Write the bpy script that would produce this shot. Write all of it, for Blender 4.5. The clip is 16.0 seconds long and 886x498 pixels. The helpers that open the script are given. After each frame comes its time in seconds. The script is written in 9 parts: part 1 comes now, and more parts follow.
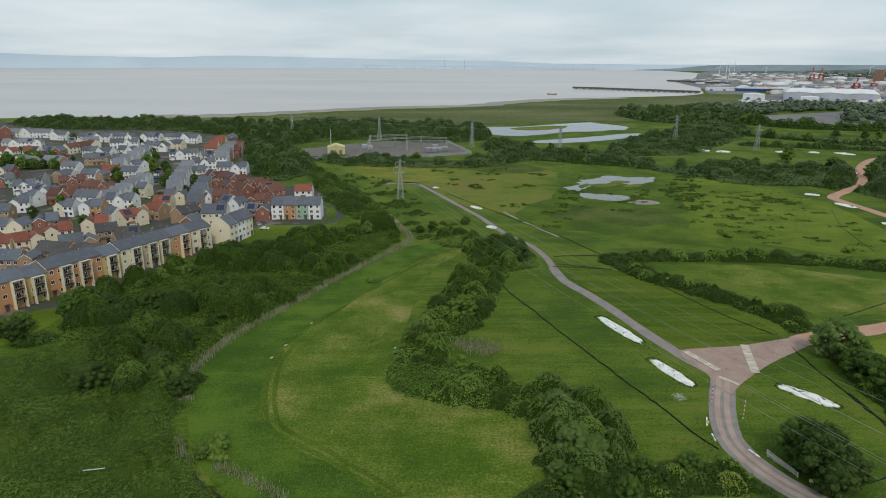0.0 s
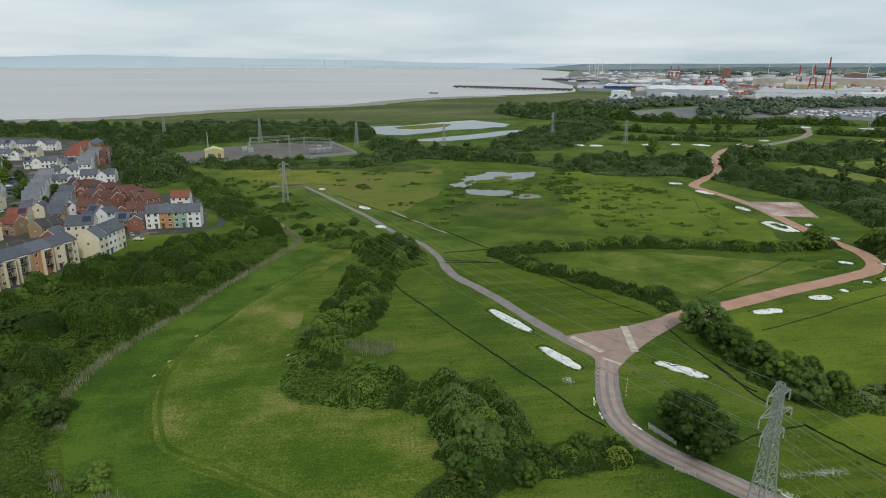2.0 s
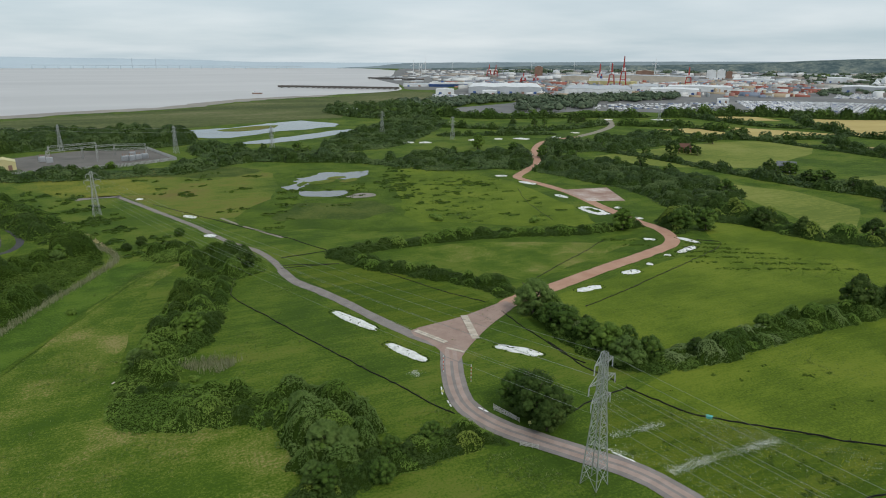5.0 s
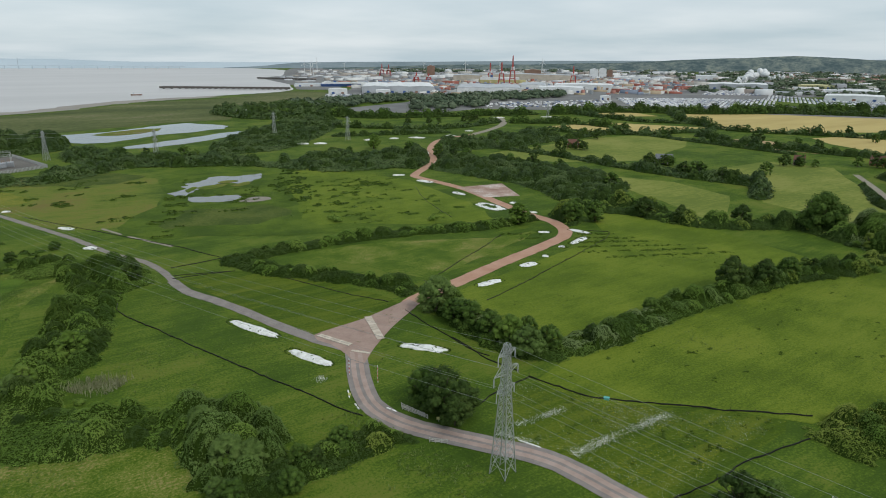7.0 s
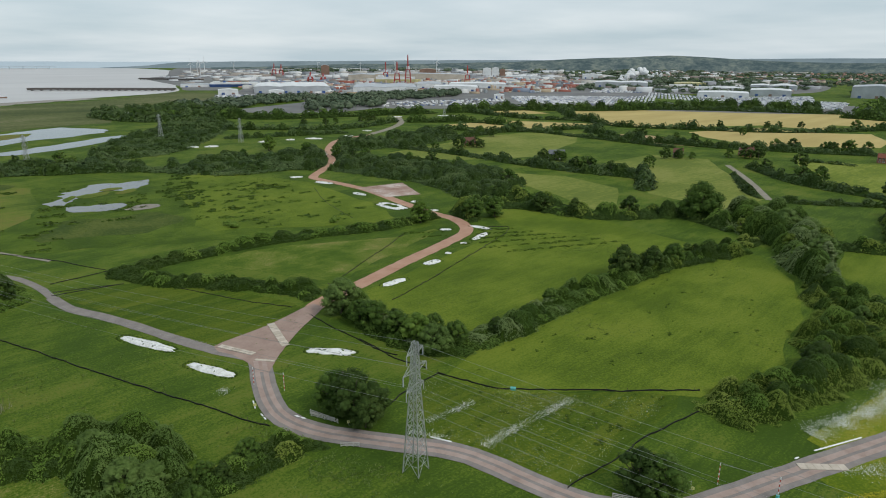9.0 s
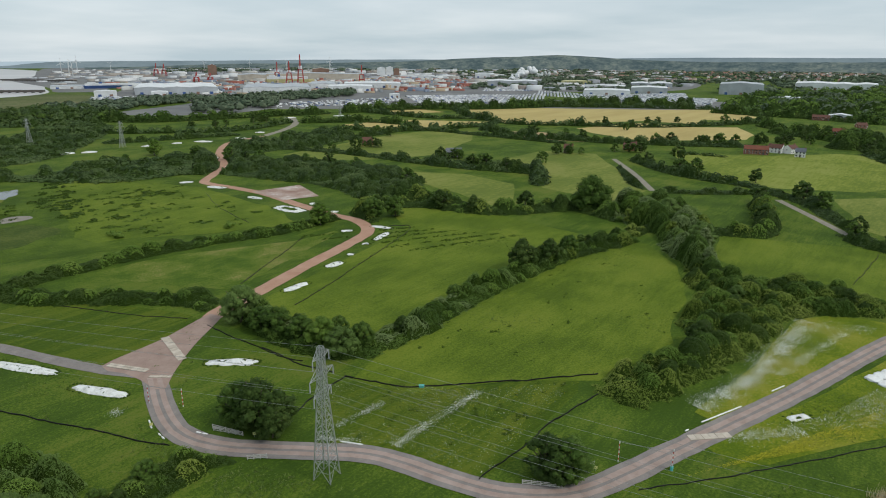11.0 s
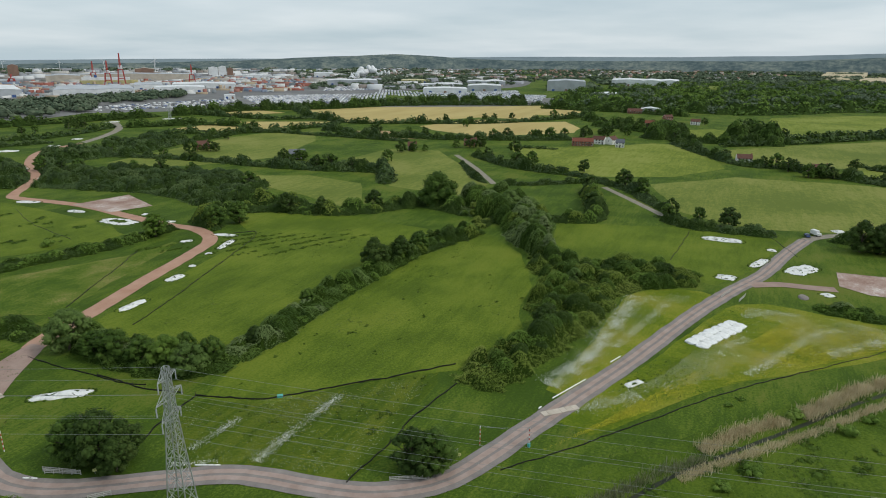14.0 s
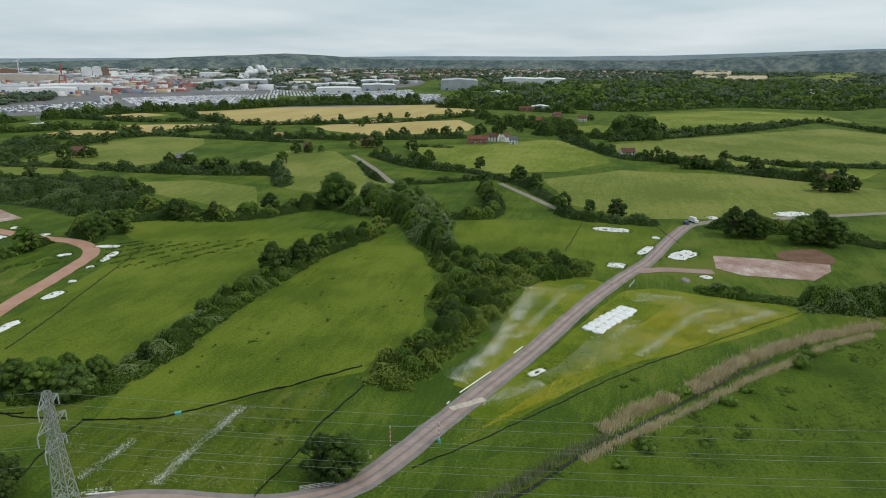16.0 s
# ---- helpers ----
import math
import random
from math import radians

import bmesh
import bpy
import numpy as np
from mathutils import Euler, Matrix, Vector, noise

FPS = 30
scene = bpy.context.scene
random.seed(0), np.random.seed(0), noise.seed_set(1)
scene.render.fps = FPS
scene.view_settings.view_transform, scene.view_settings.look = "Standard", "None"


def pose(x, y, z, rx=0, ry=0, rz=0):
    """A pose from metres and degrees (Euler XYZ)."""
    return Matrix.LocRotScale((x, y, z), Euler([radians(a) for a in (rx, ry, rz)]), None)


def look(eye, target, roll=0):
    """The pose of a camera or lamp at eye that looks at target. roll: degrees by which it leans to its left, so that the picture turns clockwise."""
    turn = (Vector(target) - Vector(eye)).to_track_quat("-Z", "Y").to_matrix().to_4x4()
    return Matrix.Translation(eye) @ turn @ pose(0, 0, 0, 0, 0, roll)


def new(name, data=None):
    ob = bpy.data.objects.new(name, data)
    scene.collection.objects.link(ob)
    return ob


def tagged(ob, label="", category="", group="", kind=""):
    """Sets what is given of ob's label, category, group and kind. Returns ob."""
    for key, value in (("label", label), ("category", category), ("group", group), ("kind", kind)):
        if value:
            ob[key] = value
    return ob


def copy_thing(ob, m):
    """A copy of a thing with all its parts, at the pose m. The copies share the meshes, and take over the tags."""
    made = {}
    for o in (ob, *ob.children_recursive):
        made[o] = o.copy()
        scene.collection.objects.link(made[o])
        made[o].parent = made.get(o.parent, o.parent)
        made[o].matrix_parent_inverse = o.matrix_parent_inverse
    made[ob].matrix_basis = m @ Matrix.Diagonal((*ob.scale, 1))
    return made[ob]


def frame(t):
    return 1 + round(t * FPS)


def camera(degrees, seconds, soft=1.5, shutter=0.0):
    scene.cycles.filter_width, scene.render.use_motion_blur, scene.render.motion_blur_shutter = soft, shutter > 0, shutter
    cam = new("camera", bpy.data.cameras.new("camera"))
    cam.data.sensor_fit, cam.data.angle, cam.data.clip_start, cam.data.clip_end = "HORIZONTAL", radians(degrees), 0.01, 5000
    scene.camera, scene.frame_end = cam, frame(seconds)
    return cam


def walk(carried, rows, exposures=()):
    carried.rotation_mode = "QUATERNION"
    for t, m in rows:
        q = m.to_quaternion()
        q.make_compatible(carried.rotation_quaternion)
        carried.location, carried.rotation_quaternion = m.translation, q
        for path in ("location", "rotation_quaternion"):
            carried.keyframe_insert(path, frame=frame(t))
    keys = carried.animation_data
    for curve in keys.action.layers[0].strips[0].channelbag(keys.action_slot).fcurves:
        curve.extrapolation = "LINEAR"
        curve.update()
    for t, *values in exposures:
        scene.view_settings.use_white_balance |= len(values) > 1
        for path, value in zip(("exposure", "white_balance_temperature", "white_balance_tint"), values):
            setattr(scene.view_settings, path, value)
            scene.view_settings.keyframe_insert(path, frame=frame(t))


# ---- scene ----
cam = camera(69.17, 16.0, soft=1.0)
EYE = 76.0
PITCH, LEAN = -16.6, 0.33
YAWS = [
    (0.0, 0.00),
    (0.5, -2.45),
    (1.0, -4.99),
    (1.5, -7.57),
    (2.0, -10.17),
    (2.5, -12.75),
    (3.0, -15.30),
    (3.5, -17.81),
    (4.0, -20.28),
    (4.5, -22.70),
    (5.0, -25.08),
    (5.5, -27.43),
    (6.0, -29.73),
    (6.5, -32.02),
    (7.0, -34.28),
    (7.5, -36.53),
    (8.0, -38.77),
    (8.5, -41.02),
    (9.0, -43.26),
    (9.5, -45.52),
    (10.0, -47.78),
    (10.5, -50.05),
    (11.0, -52.33),
    (11.5, -54.62),
    (12.0, -56.91),
    (12.5, -59.20),
    (13.0, -61.49),
    (13.5, -63.78),
    (14.0, -66.06),
    (14.5, -68.34),
    (15.0, -70.61),
    (15.5, -72.89),
    (16.0, -75.19),
]


def aim(yaw):
    a, p = radians(yaw), radians(PITCH)
    way = (-math.sin(a) * math.cos(p), math.cos(a) * math.cos(p), math.sin(p))
    return look((0, 0, EYE), (way[0] * 100, way[1] * 100, EYE + way[2] * 100), LEAN)


walk(cam, [(t, aim(yaw)) for t, yaw in YAWS])

# ---------------------------------------------------------------- world and light
SUN_ELEV, SUN_AZ = 48.0, 172.0
world = bpy.data.worlds.new("overcast_sky")
scene.world = world
world.use_nodes = True
wn, wl = world.node_tree.nodes, world.node_tree.links
wn.clear()
w_out = wn.new("ShaderNodeOutputWorld")
w_sky = wn.new("ShaderNodeTexSky")
w_sky.sky_type = "NISHITA"
w_sky.sun_disc = False
w_sky.sun_elevation, w_sky.sun_rotation = radians(SUN_ELEV), radians(SUN_AZ)
w_bg = wn.new("ShaderNodeBackground")
w_bg.inputs["Strength"].default_value = 0.08
wl.new(w_sky.outputs[0], w_bg.inputs["Color"])
w_cloud = wn.new("ShaderNodeBackground")
w_cloud.inputs["Strength"].default_value = 0.84
w_mix = wn.new("ShaderNodeMixShader")
w_tc = wn.new("ShaderNodeTexCoord")
w_sep = wn.new("ShaderNodeSeparateXYZ")
wl.new(w_tc.outputs["Generated"], w_sep.inputs[0])
# cloud layer: project the direction onto a flat deck, so that clouds flatten towards the horizon
w_add = wn.new("ShaderNodeMath")
w_add.operation = "ADD"
w_add.inputs[1].default_value = 0.10
wl.new(w_sep.outputs[2], w_add.inputs[0])
w_div = wn.new("ShaderNodeVectorMath")
w_div.operation = "DIVIDE"
w_com = wn.new("ShaderNodeCombineXYZ")
for i in range(3):
    wl.new(w_add.outputs[0], w_com.inputs[i])
wl.new(w_tc.outputs["Generated"], w_div.inputs[0])
wl.new(w_com.outputs[0], w_div.inputs[1])
w_n = wn.new("ShaderNodeTexNoise")
w_n.inputs["Scale"].default_value = 0.42
w_n.inputs["Detail"].default_value = 5.0
w_n.inputs["Roughness"].default_value = 0.5
wl.new(w_div.outputs[0], w_n.inputs["Vector"])
w_r = wn.new("ShaderNodeValToRGB")
w_r.color_ramp.elements[0].position, w_r.color_ramp.elements[1].position = 0.34, 0.68
w_r.color_ramp.elements[0].color = (0.62, 0.76, 0.84, 1)
w_r.color_ramp.elements[1].color = (0.91, 1.0, 1.05, 1)
wl.new(w_n.outputs["Fac"], w_r.inputs[0])
wl.new(w_r.outputs[0], w_cloud.inputs["Color"])
w_mix.inputs[0].default_value = 0.86
wl.new(w_bg.outputs[0], w_mix.inputs[1])
wl.new(w_cloud.outputs[0], w_mix.inputs[2])
wl.new(w_mix.outputs[0], w_out.inputs[0])

sun_data = bpy.data.lights.new("sun", "SUN")
sun_data.energy, sun_data.angle, sun_data.color = 1.5, radians(12), (1.0, 0.96, 0.90)
sun = new("sun", sun_data)
_a, _e = radians(SUN_AZ), radians(SUN_ELEV)
sun.matrix_world = look((200 * math.sin(_a), 200 * math.cos(_a), 300), (200 * math.sin(_a) - math.sin(_a) * math.cos(_e), 200 * math.cos(_a) - math.cos(_a) * math.cos(_e), 300 - math.sin(_e)))
scene.view_settings.exposure = 0.0


# ---------------------------------------------------------------- materials
def mat(name, colours, scale=0.1, detail=4.0, rough=0.85, bump=0.0, bump_scale=1.0, fine=0.0, fine_scale=2.0, metal=0.0, spec=0.25,
        island=0.0, rand=0.0, stretch=(1, 1, 1), turn=0.0, wobble=0.0, broad=0.0, broad_scale=0.01, streak=0.0, streak_turn=0.0):
    """Colours over noise in world metres; fine: contrast of a second, finer noise; broad: of a third, wide one;
    island, rand: brightness differing from piece to piece."""
    m = bpy.data.materials.new(name)
    m.use_nodes = True
    n, l = m.node_tree.nodes, m.node_tree.links
    b = n["Principled BSDF"]
    b.inputs["Roughness"].default_value = rough
    b.inputs["Metallic"].default_value = metal
    b.inputs["Specular IOR Level"].default_value = spec
    geo = n.new("ShaderNodeNewGeometry")
    mp = n.new("ShaderNodeMapping")
    mp.inputs["Rotation"].default_value = (0, 0, radians(turn))
    mp.inputs["Scale"].default_value = stretch
    l.new(geo.outputs["Position"], mp.inputs["Vector"])
    vec = mp.outputs[0]

    def noise_at(s, d, v, gritty=0.62):
        t = n.new("ShaderNodeTexNoise")
        t.inputs["Scale"].default_value, t.inputs["Detail"].default_value = s, d
        t.inputs["Distortion"].default_value = wobble
        t.inputs["Roughness"].default_value = gritty
        l.new(v, t.inputs["Vector"])
        return t.outputs["Fac"]

    def maths(op, a, c):
        k = n.new("ShaderNodeMath")
        k.operation = op
        for i, v in enumerate((a, c)):
            if isinstance(v, (int, float)):
                k.inputs[i].default_value = v
            else:
                l.new(v, k.inputs[i])
        return k.outputs[0]

    fac = noise_at(scale, detail, vec)
    if fine:
        fac = maths("ADD", fac, maths("MULTIPLY", maths("SUBTRACT", noise_at(fine_scale, 6.0, geo.outputs["Position"], 0.8), 0.5), fine))
    if broad:
        fac = maths("ADD", fac, maths("MULTIPLY", maths("SUBTRACT", noise_at(broad_scale, 3.0, geo.outputs["Position"]), 0.5), broad))
    if streak:
        ms = n.new("ShaderNodeMapping")
        ms.inputs["Rotation"].default_value = (0, 0, radians(streak_turn))
        ms.inputs["Scale"].default_value = (0.12, 1, 1)
        l.new(geo.outputs["Position"], ms.inputs["Vector"])
        for k in (0.22, 0.75):
            fac = maths("ADD", fac, maths("MULTIPLY", maths("SUBTRACT", noise_at(k, 3.0, ms.outputs[0], 0.7), 0.5), streak))
    if island:
        fac = maths("ADD", fac, maths("MULTIPLY", maths("SUBTRACT", geo.outputs["Random Per Island"], 0.5), island))
    if rand:
        oi = n.new("ShaderNodeObjectInfo")
        fac = maths("ADD", fac, maths("MULTIPLY", maths("SUBTRACT", oi.outputs["Random"], 0.5), rand))
    r = n.new("ShaderNodeValToRGB")
    while len(r.color_ramp.elements) < len(colours):
        r.color_ramp.elements.new(0.5)
    for e, (p, c) in zip(r.color_ramp.elements, colours):
        e.position, e.color = p, (*c, 1)
    l.new(fac, r.inputs[0])
    l.new(r.outputs[0], b.inputs["Base Color"])
    if bump:
        bp = n.new("ShaderNodeBump")
        bp.inputs["Strength"].default_value, bp.inputs["Distance"].default_value = bump, 1.0 / bump_scale * 0.5
        l.new(noise_at(bump_scale, 3.0, geo.outputs["Position"]), bp.inputs["Height"])
        l.new(bp.outputs[0], b.inputs["Normal"])
    return m


def plain(name, c, rough=0.7, metal=0.0, spec=0.3, spread=0.18, scale=0.6, rand=0.0):
    lo, hi = tuple(v * (1 - spread) for v in c), tuple(min(1, v * (1 + spread)) for v in c)
    return mat(name, [(0.3, lo), (0.7, hi)], scale, 5.0, rough, metal=metal, spec=spec, rand=rand)


G_DARK, G_MID, G_LIT, G_OLIVE = (0.040, 0.075, 0.008), (0.058, 0.100, 0.010), (0.086, 0.134, 0.013), (0.122, 0.144, 0.024)
M = {}
M["ground"] = mat("meadow_grass", [(0.345, G_DARK), (0.469, G_MID), (0.562, G_LIT), (0.674, G_OLIVE)], 0.035, 6, 0.9, 0.6, 1.2, 1.25, 1.7, broad=0.5, broad_scale=0.006, streak=0.35, streak_turn=-38, spec=0.1)
M["field_light"] = mat("pale_hay_meadow", [(0.345, (0.0442, 0.0863, 0.0070)), (0.469, (0.0749, 0.1222, 0.0102)), (0.562, (0.1152, 0.1494, 0.0216)), (0.640, (0.1632, 0.1707, 0.0384)), (0.70, (0.2400, 0.2085, 0.0798))], 0.05, 8, 0.9, 0.6, 1.0, 1.25, 1.7, broad=0.55, broad_scale=0.02, streak=0.16, streak_turn=75, spec=0.1)
M["field_green"] = mat("pasture_grass", [(0.345, (0.0672, 0.104, 0.0091)), (0.500, (0.0989, 0.146, 0.0119)), (0.655, (0.1440, 0.180, 0.0203))], 0.03, 7, 0.9, 0.6, 1.0, 1.5, 1.7, broad=0.3, broad_scale=0.015, streak=0.3, streak_turn=-38, spec=0.1)
M["field_deep"] = mat("damp_rough_grass", [(0.345, (0.0374, 0.0689, 0.0068)), (0.500, (0.0605, 0.1018, 0.0085)), (0.686, (0.0960, 0.1387, 0.0148))], 0.05, 6, 0.9, 0.6, 0.9, 1.25, 1.7, broad=0.3, streak=0.22, streak_turn=60, spec=0.1)
M["field_stripe"] = mat("mown_stripes", [(0.376, (0.0442, 0.0786, 0.0057)), (0.500, (0.0682, 0.1067, 0.0077)), (0.624, (0.0998, 0.1280, 0.0133))], 0.16, 3, 0.9, 0.6, 1.0, 1.25, 1.7, stretch=(0.08, 1, 1), turn=46, broad=0.2, streak=0.5, streak_turn=46, spec=0.1)
M["field_marsh"] = mat("marsh_grass", [(0.345, (0.0547, 0.0912, 0.0111)), (0.450, (0.0989, 0.1416, 0.0181)), (0.550, (0.1421, 0.1668, 0.0249)), (0.674, (0.1469, 0.1222, 0.0374))], 0.02, 7, 0.9, 0.6, 0.8, 1.25, 1.7, broad=0.5, broad_scale=0.008, streak=0.4, streak_turn=70, spec=0.1)
M["field_lush"] = mat("lush_damp_grass", [(0.345, (0.0365, 0.074, 0.0070)), (0.500, (0.0538, 0.103, 0.0098)), (0.655, (0.0826, 0.136, 0.0147))], 0.06, 7, 0.9, 0.6, 1.0, 1.4, 1.7, broad=0.5, broad_scale=0.03, streak=0.3, streak_turn=-60, spec=0.1)
M["crop_yellow"] = mat("ripening_crop", [(0.3, (0.37, 0.28, 0.095)), (0.7, (0.48, 0.38, 0.145))], 0.03, 5, 0.9, fine=0.2, fine_scale=0.4, stretch=(0.2, 1, 1), turn=20)
M["crop_brown"] = mat("bare_stubble", [(0.3, (0.30, 0.20, 0.10)), (0.7, (0.40, 0.29, 0.15))], 0.03, 5, 0.9, fine=0.2, fine_scale=0.4)
M["road_grey"] = mat("compacted_grey_stone", [(0.3, (0.185, 0.162, 0.150)), (0.7, (0.27, 0.240, 0.218))], 0.3, 6, 0.95, 0.3, 3.0, 0.4, 3.0)
M["road_pink"] = mat("pinkish_crushed_stone", [(0.3, (0.27, 0.185, 0.15)), (0.7, (0.37, 0.27, 0.225))], 0.2, 6, 0.95, 0.3, 3.0, 0.4, 2.0)
M["road_red"] = mat("reddish_crushed_stone", [(0.3, (0.36, 0.195, 0.13)), (0.7, (0.46, 0.285, 0.205))], 0.15, 6, 0.95, 0.3, 3.0, 0.3, 2.0)
M["earth_red"] = mat("bare_red_earth", [(0.3, (0.12, 0.065, 0.040)), (0.7, (0.20, 0.115, 0.075))], 0.2, 6, 0.95, 0.4, 1.5, 0.4, 1.5)
M["compound"] = mat("churned_pink_stone", [(0.32, (0.24, 0.135, 0.10)), (0.48, (0.34, 0.235, 0.19)), (0.60, (0.42, 0.32, 0.275)), (0.72, (0.60, 0.54, 0.49))], 0.09, 7, 0.95, 0.4, 1.5, 0.6, 1.2, broad=0.4, broad_scale=0.04)
M["rut"] = mat("worn_wheel_track", [(0.3, (0.29, 0.21, 0.175)), (0.7, (0.40, 0.31, 0.27))], 0.3, 6, 0.95, fine=0.3, fine_scale=3)
M["asphalt"] = mat("asphalt", [(0.3, (0.045, 0.045, 0.048)), (0.7, (0.075, 0.073, 0.072))], 0.2, 5, 0.9, fine=0.3, fine_scale=3)
M["yard"] = mat("gravel_yard", [(0.3, (0.109, 0.101, 0.0910)), (0.7, (0.170, 0.158, 0.1400))], 0.05, 6, 0.95, fine=0.3, fine_scale=1)
M["lane"] = mat("gravel_lane", [(0.3, (0.20, 0.175, 0.14)), (0.7, (0.30, 0.27, 0.22))], 0.3, 5, 0.95)
M["carpark"] = mat("port_asphalt", [(0.3, (0.115, 0.115, 0.118)), (0.55, (0.17, 0.168, 0.162)), (0.8, (0.26, 0.25, 0.235))], 0.012, 5, 0.9)
M["mud"] = mat("tidal_mud", [(0.3, (0.17, 0.145, 0.115)), (0.7, (0.27, 0.235, 0.19))], 0.02, 5, 0.5)
M["concrete"] = mat("concrete_slab", [(0.3, (0.42, 0.36, 0.29)), (0.7, (0.55, 0.48, 0.40))], 0.8, 5, 0.9, rand=0.4)
M["white_sheet"] = mat("white_sheeting", [(0.25, (0.50, 0.49, 0.45)), (0.45, (0.72, 0.72, 0.69)), (0.7, (0.82, 0.82, 0.80))], 0.8, 5, 0.6, 0.6, 1.2, island=0.3)
M["black_sheet"] = plain("black_membrane", (0.012, 0.012, 0.013), 0.5)
M["leaf"] = mat("hedge_leaves", [(0.2, (0.026, 0.054, 0.0100)), (0.5, (0.058, 0.104, 0.0172)), (0.72, (0.118, 0.181, 0.0338)), (0.95, (0.178, 0.222, 0.0590))], 0.06, 5, 0.7, island=0.24, spec=0.1)
M["leaf_bright"] = mat("bright_scrub_leaves", [(0.2, (0.027, 0.053, 0.0058)), (0.5, (0.048, 0.085, 0.0087)), (0.8, (0.083, 0.120, 0.0159))], 0.06, 5, 0.7, island=0.24, spec=0.1)
M["leaf_scrub"] = mat("bramble_leaves", [(0.2, (0.022, 0.048, 0.0064)), (0.5, (0.042, 0.077, 0.0095)), (0.8, (0.074, 0.109, 0.0175))], 0.06, 5, 0.7, island=0.24, spec=0.1)
M["leaf_grey"] = mat("willow_leaves", [(0.2, (0.052, 0.090, 0.0195)), (0.5, (0.097, 0.154, 0.0354)), (0.85, (0.170, 0.230, 0.0701))], 0.08, 5, 0.7, island=0.24, spec=0.1)
M["leaf_dark"] = mat("dark_tree_leaves", [(0.2, (0.020, 0.040, 0.0080)), (0.5, (0.040, 0.071, 0.0140)), (0.85, (0.084, 0.118, 0.0270))], 0.06, 5, 0.7, island=0.24, spec=0.1)
M["leaf_mid"] = mat("fresh_hedge_leaves", [(0.2, (0.054, 0.100, 0.0145)), (0.5, (0.104, 0.172, 0.0265)), (0.85, (0.187, 0.252, 0.0517))], 0.06, 5, 0.7, island=0.24, spec=0.1)
M["leaf_lush"] = mat("lush_bracken", [(0.2, (0.034, 0.063, 0.0065)), (0.5, (0.057, 0.096, 0.0093)), (0.85, (0.093, 0.130, 0.0181))], 0.06, 5, 0.7, island=0.24, spec=0.1)
# both far leaf colours are lifted and cooled, haze put into the green
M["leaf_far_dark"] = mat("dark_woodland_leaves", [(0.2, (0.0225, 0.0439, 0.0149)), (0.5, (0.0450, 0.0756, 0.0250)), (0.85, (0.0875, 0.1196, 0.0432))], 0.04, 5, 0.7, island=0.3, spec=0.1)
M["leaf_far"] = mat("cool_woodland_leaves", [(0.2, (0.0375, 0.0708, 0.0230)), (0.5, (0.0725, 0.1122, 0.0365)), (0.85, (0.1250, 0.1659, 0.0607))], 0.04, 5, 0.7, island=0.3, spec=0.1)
M["leaf_bramble"] = mat("bramble_patch_leaves", [(0.2, (0.034, 0.066, 0.0085)), (0.5, (0.068, 0.116, 0.0155)), (0.85, (0.130, 0.182, 0.0310))], 0.12, 6, 0.7, island=0.3, broad=0.6, broad_scale=0.04, spec=0.1)
M["leaf_pale"] = mat("pale_willow_leaves", [(0.2, (0.085, 0.128, 0.040)), (0.5, (0.140, 0.190, 0.068)), (0.85, (0.215, 0.262, 0.115))], 0.08, 5, 0.7, island=0.24, spec=0.1)
# two inner shell colours, kept dark to stand in for shade between leaves
M["shell_shade"] = mat("inner_twigs_and_leaves", [(0.3, (0.014, 0.027, 0.0050)), (0.7, (0.034, 0.058, 0.0100))], 1.5, 5, 0.95, spec=0.0)
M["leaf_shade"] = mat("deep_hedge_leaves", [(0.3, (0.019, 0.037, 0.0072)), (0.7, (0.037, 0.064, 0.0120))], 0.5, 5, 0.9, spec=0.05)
M["leaf_olive"] = mat("olive_shrub_leaves", [(0.2, (0.073, 0.111, 0.0154)), (0.5, (0.134, 0.181, 0.0280)), (0.85, (0.226, 0.262, 0.0589))], 0.06, 5, 0.7, island=0.24, spec=0.1)
M["field_far"] = mat("pale_grazed_pasture", [(0.345, (0.112, 0.146, 0.0250)), (0.500, (0.156, 0.186, 0.0350)), (0.655, (0.205, 0.218, 0.0540))], 0.012, 7, 0.9, fine=0.9, fine_scale=0.3, broad=0.4, broad_scale=0.006, streak=0.4, streak_turn=30, spec=0.1)
M["field_fresh"] = mat("fresh_hay_aftermath", [(0.345, (0.1123, 0.1503, 0.0182)), (0.500, (0.1613, 0.1988, 0.0266)), (0.655, (0.2150, 0.2377, 0.0505))], 0.02, 7, 0.9, fine=0.8, fine_scale=0.3, broad=0.4, broad_scale=0.006, streak=0.5, streak_turn=15, spec=0.1)
M["field_flower"] = mat("flowery_hay_meadow", [(0.36, (0.078, 0.122, 0.0070)), (0.46, (0.122, 0.164, 0.0095)), (0.56, (0.170, 0.196, 0.0150)), (0.68, (0.23, 0.225, 0.0350))], 0.06, 8, 0.9, 0.6, 1.0, 1.3, 1.7, broad=0.4, broad_scale=0.02, spec=0.1)
M["salt_marsh"] = mat("olive_salt_marsh", [(0.36, (0.052, 0.070, 0.020)), (0.48, (0.080, 0.098, 0.030)), (0.58, (0.115, 0.125, 0.045)), (0.70, (0.17, 0.155, 0.085))], 0.012, 7, 0.9, fine=0.8, fine_scale=0.15, broad=0.5, broad_scale=0.003, stretch=(0.3, 1, 1), turn=-20, spec=0.1)
M["crop_tan"] = mat("pale_stubble", [(0.3, (0.40, 0.33, 0.20)), (0.7, (0.50, 0.42, 0.27))], 0.01, 5, 0.9, fine=0.2, fine_scale=0.1)
